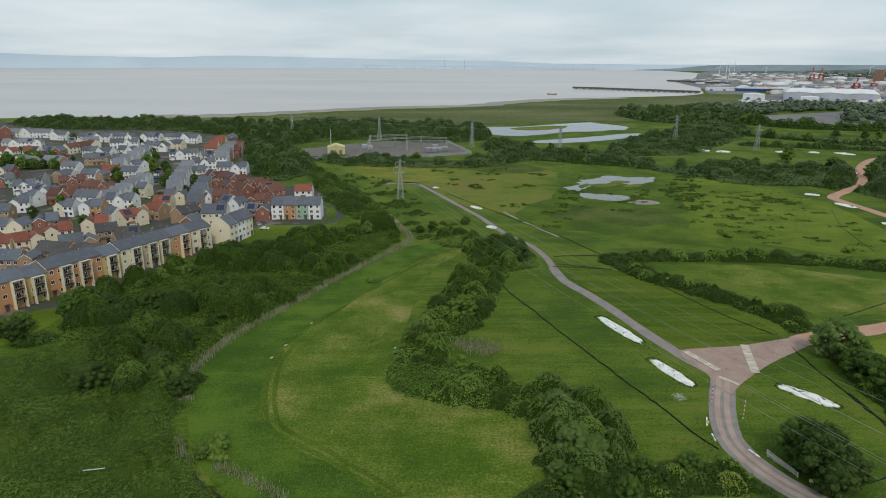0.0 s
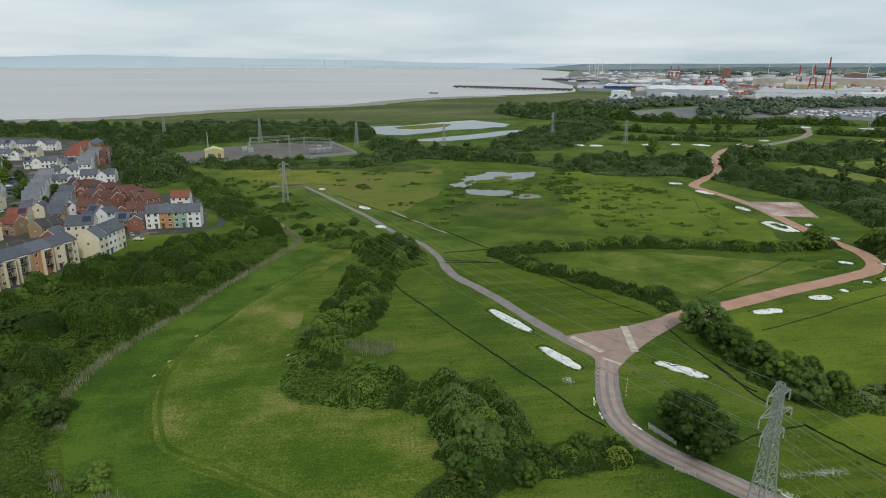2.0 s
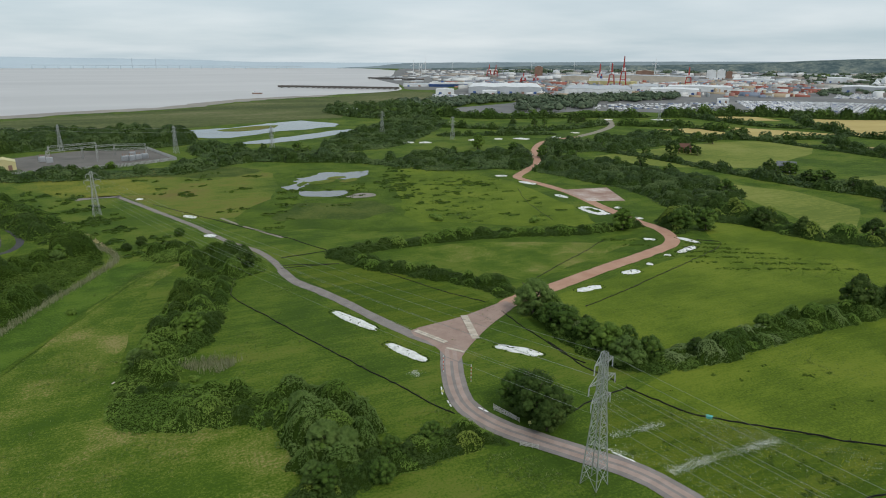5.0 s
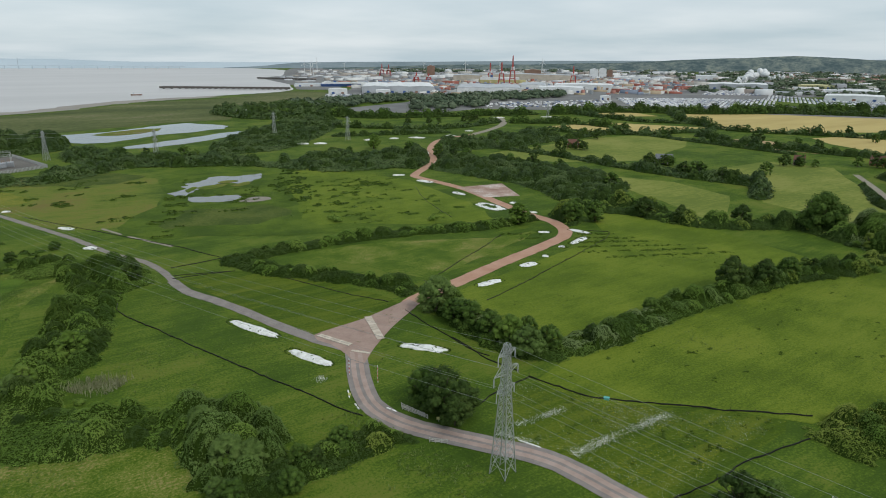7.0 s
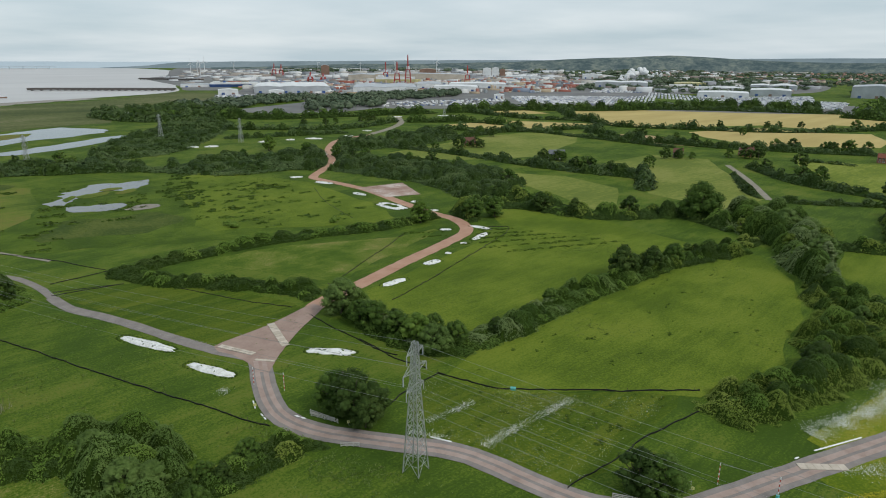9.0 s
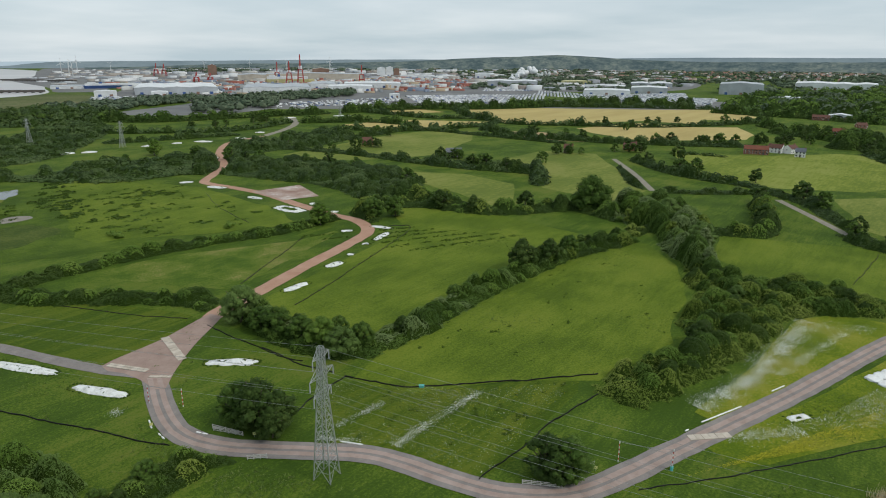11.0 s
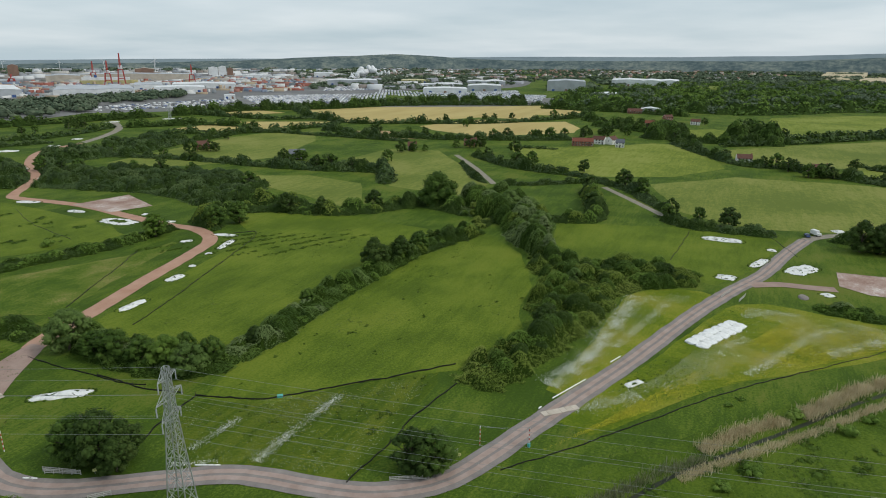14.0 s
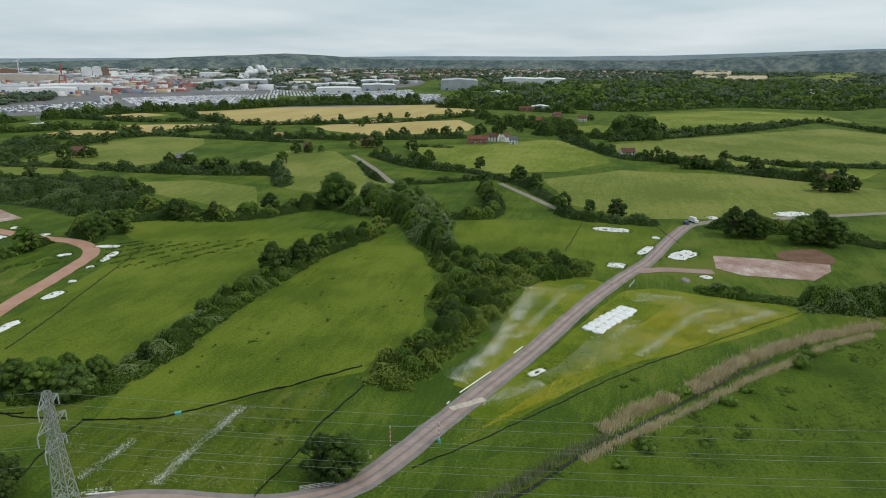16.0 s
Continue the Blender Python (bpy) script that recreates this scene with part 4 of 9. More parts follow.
thicket([(-94.0, 442.4), (-83.4, 438.1), (-47.0, 363.3), (-23.2, 303.6), (-25.5, 297.9), (-45.9, 308.8), (-69.7, 362.7)], 4.0, material="scrub", gap=0.35)
thicket([(-12.8, 139.8), (-11.5, 158.1), (-5.3, 186.1), (1.9, 211.0), (8.3, 227.1), (9.5, 246.1), (6.0, 257.0), (-1.0, 258.7), (-5.2, 265.3), (-2.9, 273.2), (7.8, 279.0), (15.0, 275.0), (26.5, 264.8), (39.5, 258.5), (36.0, 231.3), (24.9, 226.0), (16.8, 197.6), (11.5, 178.0), (4.6, 168.2), (1.7, 153.4), (10.1, 148.8), (19.8, 140.7), (23.8, 133.5), (20.7, 124.1), (10.5, 129.0), (-1.2, 131.4)], 4.0, gap=0.15)
hedge([(17.0, 95.1), (26.8, 100.8), (38.9, 102.8), (50.6, 104.1), (59.8, 103.0)], 9, 3.2)
thicket([(19.3, 137.5), (30.3, 138.0), (37.7, 129.5), (38.5, 113.6), (34.1, 102.2), (25.5, 99.6), (20.3, 105.2), (19.0, 118.2)], 4.9, "billowing grey-green willows beside the meadow", "grey_green", 0.6, 2.4, "willow_group")
hedge([(66.5, 242.2), (107.4, 244.4), (145.9, 239.0), (178.0, 230.0), (209.2, 229.9)], 9.5, 4, material="hedgerow", vary=0.28)
hedge([(66.1, 240.6), (75.7, 219.7), (92.5, 199.7), (103.7, 182.4), (106.6, 168.8)], 9.5, 3.6, material="hedgerow", vary=0.25)
hedge([(108.4, 152.8), (105.8, 135.2), (108.4, 118.5), (118.2, 113.2), (136.4, 112.8), (153.9, 114.3), (184.4, 114.6), (216.8, 112.5)], 11, 4, material="willows", vary=0.6)
hedge([(209.4, 112.8), (240.9, 110.0), (265.1, 105.9), (293.5, 99.9)], 8, 5)
thicket([(131.2, 54.2), (141.6, 55.0), (157.9, 48.8), (174.4, 44.6), (184.0, 53.4), (207.7, 54.4), (223.4, 63.1), (245.6, 67.8), (236.0, 50.3), (245.2, 23.0), (243.7, 6.1), (227.8, 5.7), (211.7, 25.1), (179.4, 30.1), (152.1, 36.5), (130.4, 43.3)], 5.0, material="leaf", gap=0.12, vary=0.45, R=2.4)
thicket([(238.6, 65.8), (260.1, 84.4), (286.3, 99.0), (296.1, 126.3), (325.0, 132.4), (339.2, 111.9), (314.3, 88.8), (269.7, 70.4), (235.1, 52.2)], 7.0, "belt of pale willows and poplars between the pastures", "willows", 0.8)
hedge([(260.8, 100.0), (233.1, 108.6), (210.0, 114.3)], 8, 5)
thicket([(291.8, 479.7), (308.3, 405.1), (315.1, 340.5), (315.3, 287.8), (294.2, 248.5), (262.4, 236.0), (248.1, 243.6), (262.4, 294.2), (255.3, 337.3), (247.8, 403.3)], 5.0, material="farwood", gap=0.25, low=0.12)
hedge([(216.0, 214.0), (225.8, 224.6), (243.0, 231.0), (256.1, 219.0), (264.0, 205.0), (264.3, 190.1), (271.4, 173.5), (287.3, 160.3), (304.0, 146.7), (297.0, 120.5)], 12, 5.4, "belt of mixed bushes and trees along a field edge", vary=0.7)
hedge([(271.9, 244.5), (269.1, 221.5), (272.7, 201.0)], 12, 6)
thicket([(44.9, 615.9), (91.5, 543.9), (136.8, 532.5), (162.0, 467.5), (220.3, 478.6), (292.4, 458.7), (250.3, 385.7), (225.2, 398.1), (185.2, 404.1), (146.3, 456.9), (82.5, 495.4), (38.3, 543.5)], 4.4, material="farwood", gap=0.48, low=0.08)
thicket([(283.9, 421.0), (310.4, 382.9), (325.9, 330.8), (323.0, 270.2), (296.5, 252.0), (287.7, 291.6), (271.6, 341.2), (257.4, 381.8)], 4.5, material="farwood", gap=0.25, low=0.12)
thicket([(334.0, 494.8), (365.2, 493.2), (415.1, 503.3), (464.0, 506.4), (454.5, 462.7), (395.9, 439.4), (352.1, 442.3), (307.9, 447.8)], 5.0, material="farwood", gap=0.25, low=0.12)
thicket([(-498.2, 751.0), (-387.9, 764.9), (-249.1, 745.7), (-169.6, 737.2), (-55.0, 744.1), (33.5, 705.5), (40.9, 626.8), (-13.2, 601.5), (-78.6, 620.8), (-133.2, 574.8), (-89.3, 449.5), (-92.3, 425.6), (-109.2, 403.6), (-136.4, 447.8), (-195.9, 614.9), (-289.9, 687.3), (-415.4, 697.8)], 7.0, material="farwood", gap=0.25, low=0.12)
thicket([(-87.8, 512.8), (6.5, 486.4), (80.0, 554.0), (101.3, 537.2), (140.2, 506.4), (111.3, 476.5), (71.8, 494.7), (18.3, 459.8), (-76.5, 469.4)], 4.4, material="farwood", gap=0.45, low=0.08)
thicket([(263.0, 970.2), (392.2, 979.8), (423.7, 884.6), (385.0, 816.9), (285.8, 795.9), (244.7, 872.6)], 8.0, material="farwood", gap=0.25, low=0.12)
thicket([(187.5, 642.8), (321.1, 798.1), (346.4, 732.8), (228.1, 560.4), (167.7, 523.3), (142.0, 549.4)], 4.0, material="farwood", gap=0.6, low=0.06)
for pts, w, h in (
    ([(387.8, 284.6), (397.2, 228.3), (351.6, 195.1)], 10, 6), ([(483.2, 186.2), (443.4, 140.5), (426.7, 86.8)], 8, 5), ([(445.1, 180.6), (379.2, 135.2), (408.5, 79.3)], 7, 4),
    ([(418.0, 77.4), (385.9, 46.9), (324.2, 21.6), (314.4, -0.9), (313.8, -19.2)], 9, 5), ([(633.7, 46.4), (532.7, -6.3), (521.2, -39.9), (485.2, -82.8), (454.6, -144.6)], 10, 6),
    ([(637.7, 4.1), (692.6, -61.4), (781.2, -145.1), (859.2, -202.2), (911.0, -245.9), (801.7, -282.8)], 9, 5), ([(544.4, -95.9), (521.5, -134.5), (539.8, -194.7)], 7, 4),
    ([(720.6, 521.2), (669.8, 417.5), (702.3, 340.4), (751.4, 259.2), (881.1, 181.1)], 10, 7), ([(587.7, 400.0), (569.5, 325.0), (572.4, 254.7), (596.3, 194.4), (633.6, 124.0)], 9, 6),
    ([(490.3, 528.5), (518.2, 470.7), (569.2, 440.2), (641.4, 421.4)], 9, 6), ([(680.5, 691.7), (662.6, 550.0), (689.8, 491.4)], 9, 6),
    ([(374.5, 72.5), (313.7, 57.5), (297.0, 79.8)], 10, 7), ([(316.3, -47.3), (315.1, -81.0), (300.4, -114.2), (290.0, -136.9)], 9, 5),
    ([(547.3, 168.0), (549.0, 137.4)], 5, 2), ([(555.7, -89.4), (539.2, -115.3), (536.1, -161.0), (532.2, -192.3)], 4, 2), ([(499.8, -85.2), (490.4, -120.2), (481.9, -146.0)], 4, 2), ([(722.0, -52.4), (784.9, -98.7), (838.7, -161.2), (891.2, -209.3)], 7, 4),
    ([(265.9, 719.8), (338.8, 645.3), (409.4, 594.8), (516.5, 626.5)], 8, 5), ([(274.2, 593.2), (328.5, 578.1), (386.7, 562.0)], 8, 4),
    ([(435.4, 452.8), (538.6, 456.5), (546.0, 373.1), (543.2, 281.1)], 8, 5), ([(354.7, 449.9), (368.5, 384.2), (369.9, 282.5), (384.0, 219.8)], 9, 6),
):
    hedge(pts, w, h, material="leaf" if math.hypot(*pts[0]) < 420 else "farwood")
hedge([(747.0, 541.0), (830.0, 596.0), (967.0, 486.0), (1068.0, 300.0)], 14, 8, "tall dark hedge behind the crop field", "farwood", 0.7)
hedge([(222.1, -34.2), (220.0, -40.8), (219.2, -49.1), (218.5, -57.4), (217.8, -63.7)], 7, 3.8, "bushy pale green hedge beside the stone compound", "willows", 0.6)
thicket([(213.2, -62.8), (210.8, -67.4), (211.6, -76.1), (212.7, -88.0), (212.0, -110.0), (224.0, -112.0), (226.3, -90.0), (223.3, -79.2), (223.4, -70.2), (221.3, -64.3)], 7.5, "tall billowing grey-green willows beside the stone compound", "willows", 0.4, 3.4, "willow_group")

# individual trees
OAK = [make_tree(9, 4.6, "leaf", 11, label="broad green field tree beside a hedge"), make_tree(8, 4.2, "leaf_dark", 12, label="dark green round-headed tree beside the meadow"),
       make_tree(10, 5.0, "leaf_mid", 13, label="tall spreading green tree beside a hedge"), make_tree(8.5, 4.6, "leaf_grey", 14, label="grey-green willow tree in the hedge")]
PALE = [make_tree(11, 3.6, "leaf_pale", 41, 0.17, 12.0, 80, "tall pale silvery willow in the tree belt"), make_tree(10, 3.4, "leaf_olive", 42, 0.17, 12.0, 70, "slender olive poplar in the tree belt")]
BIG = [make_tree(18, 10.5, "leaf", 21, 0.42, 3.2, 120, "very tall dark green tree standing above the hedges"),
       make_tree(13, 7.0, "leaf_grey", 22, 0.27, 7.0, 110, "large grey-green willow with billowing crown", 0.12)]
FARTREE = [make_tree(9, 4.8, "leaf", 31, 0.6, 1.6, 30, "dark green hedgerow tree between fields"), make_tree(9, 4.8, "leaf_dark", 32, 0.6, 1.6, 30, "dark green hedgerow tree between fields")]
SHRUB = [make_tree(5.4, 3.9, "leaf_dark", 51, 0.13, 16.0, 70, "rounded dark green hawthorn bush in the scrub", 0.30), make_tree(5.2, 3.8, "leaf", 52, 0.13, 16.0, 70, "rounded green bush among the bramble", 0.30),
         make_tree(4.8, 3.5, "leaf_mid", 53, 0.13, 16.0, 60, "fresh green bush among the bramble", 0.30)]
for kind, (x, y), s in (
    (OAK[1], (71.5, 104.0), 1.55), (OAK[1], (74.6, 101.2), 1.2), (OAK[0], (70.4, 109.4), 1.15), (OAK[1], (71.0, 99.3), 1.0), (OAK[1], (94.8, 48.4), 1.15), (OAK[0], (96.7, 44.6), 1.05), (OAK[1], (94.4, 45.8), 0.9),
    (PALE[0], (300.0, 88.8), 1.1), (PALE[0], (266.4, 70.0), 1.05), (PALE[1], (274.6, 86.5), 1.0), (PALE[0], (303.3, 109.3), 1.0), (PALE[0], (239.9, 60.6), 0.95), (PALE[1], (291.6, 112.9), 0.9), (PALE[0], (283.0, 80.0), 1.0), (PALE[1], (150.0, 45.5), 0.5),
    (OAK[3], (103.8, 155.5), 1.45), (OAK[0], (103.6, 139.1), 1.15), (OAK[2], (105.9, 122.6), 1.1), (OAK[3], (106.5, 116.3), 1.05), (OAK[0], (104.4, 129.5), 1.1), (OAK[0], (114.5, 115.9), 0.9), (OAK[0], (103.3, 145.7), 0.9),
    (BIG[1], (26.1, 110.8), 0.62), (BIG[1], (25.1, 127.4), 0.45), (BIG[1], (30.1, 108.3), 0.5),
    (OAK[2], (6.3, 180.4), 0.85), (OAK[1], (29.3, 236.5), 1.1), (OAK[1], (23.7, 242.2), 0.8), (OAK[0], (23.2, 99.5), 0.7), (OAK[0], (33.6, 97.5), 0.6),
    (OAK[1], (198.0, 115.5), 1.7), (OAK[1], (210.7, 111.0), 1.3), (OAK[0], (226.4, 110.9), 1.0), (OAK[2], (196.8, 225.2), 1.2),
    (BIG[0], (306.6, 139.2), 1.12), (OAK[3], (270.2, 72.7), 1.5), (OAK[3], (307.7, 99.3), 1.6), (OAK[3], (296.5, 85.8), 1.5), (OAK[1], (171.2, 43.4), 1.0),
    (OAK[1], (173.3, 42.9), 1.0), (OAK[1], (301.8, -54.1), 1.7), (OAK[1], (301.9, -61.1), 1.6), (OAK[0], (301.3, -65.7), 1.2), (OAK[1], (299.8, -86.8), 1.9), (OAK[0], (296.1, -80.4), 1.5), (OAK[0], (295.8, -91.8), 1.5), (OAK[2], (263.7, 494.1), 1.5),
    (OAK[1], (259.4, 202.3), 1.3), (OAK[1], (264.2, 184.1), 1.2), (OAK[1], (284.6, 165.8), 1.4), (OAK[0], (221.5, 214.5), 1.3), (OAK[0], (232.1, 209.3), 1.3),
    (SHRUB[1], (-64.6, 137.6), 1.15), (SHRUB[0], (-61.0, 134.5), 0.9), (SHRUB[0], (-82.7, 137.0), 1.25), (SHRUB[0], (-78.0, 140.5), 1.0), (SHRUB[0], (-71.0, 144.6), 1.2), (SHRUB[0], (-75.6, 150.0), 1.0), (SHRUB[1], (-79.6, 152.2), 0.9),
    (SHRUB[2], (-75.6, 166.3), 1.1), (SHRUB[1], (-70.0, 163.0), 0.9), (SHRUB[2], (-44.8, 112.7), 0.8), (SHRUB[1], (-47.5, 110.0), 0.6), (SHRUB[1], (-115.4, 186.6), 1.2), (SHRUB[0], (-102.7, 182.3), 1.3), (SHRUB[0], (-97.0, 178.0), 1.1),
    (SHRUB[0], (-89.2, 187.0), 1.25), (SHRUB[1], (-83.0, 191.0), 1.1), (SHRUB[1], (-121.3, 169.5), 1.2), (SHRUB[2], (-118.0, 164.0), 0.9), (SHRUB[0], (-66.0, 178.0), 1.0), (SHRUB[1], (-58.0, 190.0), 1.0), (SHRUB[0], (-72.0, 205.0), 1.2), (SHRUB[0], (-10.2, 281.2), 0.6), (SHRUB[0], (-5.0, 287.4), 0.7), (SHRUB[1], (10.4, 296.3), 0.8),
):
    place(kind, x, y, s * RNG.uniform(0.95, 1.05), RNG.uniform(0, 6.28))

for x, y, r, h, mix in ((-80.5, 138.0, 6.2, 4.4, "leaf_dark"), (-75.0, 146.5, 6.0, 4.4, "leaf_dark"), (-62.6, 138.2, 4.4, 4.6, "hedgerow"), (-97.0, 177.0, 7.0, 4.6, "leaf_dark"), (-88.5, 181.0, 5.5, 4.4, "leaf_dark"), (-112.5, 163.5, 5.0, 4.2, "leaf_dark"), (-116.5, 189.0, 4.5, 5.2, "leaf_dark"), (-80.5, 169.5, 4.0, 3.6, "hedgerow"), (-65.0, 168.0, 3.6, 3.4, "hedgerow"), (-70.5, 196.0, 5.0, 4.2, "leaf_dark"), (-60.0, 205.0, 4.6, 4.0, "leaf_dark"), (-79.0, 208.0, 5.5, 4.4, "leaf_dark"), (-55.0, 222.0, 5.0, 4.2, "leaf_dark"), (-70.0, 236.0, 5.5, 4.2, "leaf_dark")):
    ring = [(x + r * (0.9 + 0.2 * math.sin(3 * a + x)) * math.cos(a), y + r * math.sin(a)) for a in np.linspace(0, 5.6, 9)]
    thicket(ring, h, "dense rounded clump of dark green bushes in the scrub", mix, 0.35, 2.6)

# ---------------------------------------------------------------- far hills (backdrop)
# aerial haze is put into these base colours: paler and bluer with distance
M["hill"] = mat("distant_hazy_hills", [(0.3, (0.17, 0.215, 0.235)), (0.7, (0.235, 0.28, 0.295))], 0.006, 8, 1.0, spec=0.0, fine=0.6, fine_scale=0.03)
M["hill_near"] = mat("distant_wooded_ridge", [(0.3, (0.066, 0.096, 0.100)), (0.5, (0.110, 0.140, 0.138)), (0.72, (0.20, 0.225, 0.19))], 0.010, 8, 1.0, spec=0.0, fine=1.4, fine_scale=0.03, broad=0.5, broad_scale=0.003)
M["haze_far"] = mat("distant_blue_hills", [(0.3, (0.40, 0.47, 0.52)), (0.7, (0.46, 0.53, 0.575))], 0.002, 4, 1.0, spec=0.0)


def hills(a0, a1, dist, heights, material, label, rough=6, seed=0):
    n = 160
    v, f = [], []
    for i in range(n + 1):
        u = i / n
        a = radians(a0 + (a1 - a0) * u)
        k = u * (len(heights) - 1)
        j = min(int(k), len(heights) - 2)
        h = heights[j] + (heights[j + 1] - heights[j]) * (k - j)
        h += rough * noise.noise(Vector((u * 14 + seed, seed, 0))) + rough * 0.4 * noise.noise(Vector((u * 60, seed, 4)))
        for d, g in ((0, 0.0), (60, 0.45), (140, 0.85), (200, 1.0)):
            v.append(((dist + d) * math.sin(a), (dist + d) * math.cos(a), max(0.5, h * g)))
        if i:
            b = 4 * i
            for q in range(3):
                f.append((b - 4 + q, b + q, b + q + 1, b - 3 + q))
    tagged(mesh_ob("backdrop", v, f, material, smooth=True), label, "hills", kind="structure")


hills(-45, 26, 4690, [98, 96, 90, 72, 66, 80, 72, 64, 58, 52, 38, 36, 38, 40], M["haze_far"], "far hills across the estuary coloured in haze blue", 3)
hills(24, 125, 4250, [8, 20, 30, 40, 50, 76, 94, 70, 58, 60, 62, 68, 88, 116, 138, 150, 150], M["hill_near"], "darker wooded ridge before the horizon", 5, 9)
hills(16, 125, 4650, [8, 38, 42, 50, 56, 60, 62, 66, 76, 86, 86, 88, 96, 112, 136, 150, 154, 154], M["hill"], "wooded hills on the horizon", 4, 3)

# ---------------------------------------------------------------- pylons and cables
M["ceramic"] = plain("grey_insulator", (0.30, 0.31, 0.32), 0.4)


def make_pylon(h=26.9):
    root = tagged(new("pylon"), "grey galvanised steel lattice electricity pylon with three pairs of arms", "pylon")

    def half(z):
        return 1.80 - (1.80 - 0.78) * min(1, z / (h * 0.62)) if z < h * 0.62 else 0.78 - 0.33 * (z - h * 0.62) / (h * 0.38)

    def corner(z, k):
        w = half(z)
        return Vector(((-w, w, w, -w)[k], (-w, -w, w, w)[k], z))

    levels = [0, 4.2, 7.6, 10.4, 12.6, 14.5, 16.2, 17.6, 18.9, 20.2, 21.5, 22.8, 24.0, 25.2, h]
    for k in range(4):
        bm = bmesh.new()
        prev = None
        for z in levels:
            c, w = corner(z, k), 0.08 if z < 16 else 0.06
            ring = [bm.verts.new(c + Vector((i * w, j * w, 0))) for i, j in ((-1, -1), (1, -1), (1, 1), (-1, 1))]
            if prev:
                for i in range(4):
                    bm.faces.new((prev[i], prev[(i + 1) % 4], ring[(i + 1) % 4], ring[i]))
            prev = ring
        part("leg", bm, M["steel"], root)
    for k in range(4):
        bm = bmesh.new()
        for i, (a, b) in enumerate(zip(levels, levels[1:])):
            j = (k + 1) % 4
            add_bar(bm, corner(a, k), corner(b, j), 0.075)
            add_bar(bm, corner(a, j), corner(b, k), 0.075)
            add_bar(bm, corner(b, k), corner(b, j), 0.075)
            if i < 3:
                add_bar(bm, (corner(a, k) + corner(b, j)) / 2, corner((a + b) / 2, k), 0.06)
                add_bar(bm, (corner(a, j) + corner(b, k)) / 2, corner((a + b) / 2, j), 0.06)
        part("bracing", bm, M["steel"], root)
    tips = []
    for z, reach in ((17.8, 2.9), (21.4, 3.9), (25.0, 2.7)):
        for s in (-1, 1):
            bm = bmesh.new()
            tip = Vector((s * reach, 0, z + 0.15))
            w = half(z)
            for y in (-w, w):
                add_bar(bm, (s * w, y, z), tip, 0.1)
                add_bar(bm, (s * w, y, z + 1.3), tip, 0.08)
            for u in (0.3, 0.6):
                p, q = Vector((s * w, -w, z)).lerp(tip, u), Vector((s * w, w, z)).lerp(tip, u)
                r = Vector((s * w, 0, z + 1.3)).lerp(tip, u)
                add_bar(bm, p, q, 0.06)
                add_bar(bm, p, r, 0.06)
                add_bar(bm, q, r, 0.06)
            arm = part("cross_arm", bm, M["steel"], root)
            bm = bmesh.new()
            for k in range(12):
                bmesh.ops.create_cone(bm, cap_ends=True, segments=8, radius1=0.13, radius2=0.07, depth=0.12, matrix=Matrix.Translation(tip - Vector((0, 0, 0.18 + 0.14 * k))))
            part("insulator", bm, M["ceramic"], arm, "string of grey insulator discs")
            tips.append(tip - Vector((0, 0, 1.9)))
    tips.append(Vector((0, 0, h)))
    return root, tips


PYLON, TIPS = make_pylon()
A_POS, B_POS, C_POS = Vector((69.0, 80.6, 0)), Vector((-24.0, 353.0, 0)), Vector((136.0, -186.0, 0))
A_TURN = math.atan2(C_POS.y - B_POS.y, C_POS.x - B_POS.x) + math.pi / 2
PYLON.matrix_basis = Matrix.Translation(A_POS) @ Matrix.Rotation(A_TURN, 4, "Z")
copy_thing(PYLON, Matrix.Translation(B_POS) @ Matrix.Rotation(A_TURN, 4, "Z") @ Matrix.Diagonal((0.95, 0.95, 0.82, 1)))
copy_thing(PYLON, Matrix.Translation(C_POS) @ Matrix.Rotation(A_TURN, 4, "Z"))
FAR_PYLONS = [(-151.9, 651.8), (-60.4, 610.5), (24.8, 566.7), (96.3, 534.9), (231.2, 646.8), (271.6, 560.2), (576.2, 611.2)]
for x, y in FAR_PYLONS:
    copy_thing(PYLON, Matrix.Translation((x, y, 0)) @ Matrix.Rotation(-1.1, 4, "Z") @ Matrix.Diagonal((1, 1, 0.82, 1)))


def cable(a, b, sag, r, label):
    cu = bpy.data.curves.new("cable", "CURVE")
    cu.dimensions, cu.bevel_depth, cu.bevel_resolution = "3D", r, 1
    sp = cu.splines.new("POLY")
    n = 40
    sp.points.add(n)
    for i in range(n + 1):
        u = i / n
        p = a.lerp(b, u)
        sp.points[i].co = (p.x, p.y, p.z - 4 * sag * u * (1 - u), 1)
    cu.materials.append(M["cable"])
    tmp = bpy.data.objects.new("tmp", cu)
    me = bpy.data.meshes.new_from_object(tmp)
    bpy.data.objects.remove(tmp)
    return tagged(new("power_cable", me), label, "cable", "conductors of the power line")


for tip in TIPS:
    rot = Matrix.Rotation(A_TURN, 4, "Z")
    pa, pc = A_POS + rot @ tip, C_POS + rot @ tip
    pb = B_POS + rot @ Vector((tip.x * 0.95, tip.y, tip.z * 0.82))
    cable(pa, pc, 5.0, 0.020, "thin grey overhead power cable hanging between pylons")
    cable(pa, pb, 4.0, 0.020, "thin grey overhead power cable hanging between pylons")
for (x0, y0), (x1, y1) in zip(FAR_PYLONS[:4], FAR_PYLONS[1:4]):
    for z in (17.5, 20.5):
        cable(Vector((x0, y0, z)), Vector((x1, y1, z)), 1.5, 0.05, "thin grey overhead power cable hanging between pylons")

# ---------------------------------------------------------------- white sheeted mounds
MOUND_LABEL = "low mound covered in weathered white sheeting on the grass"


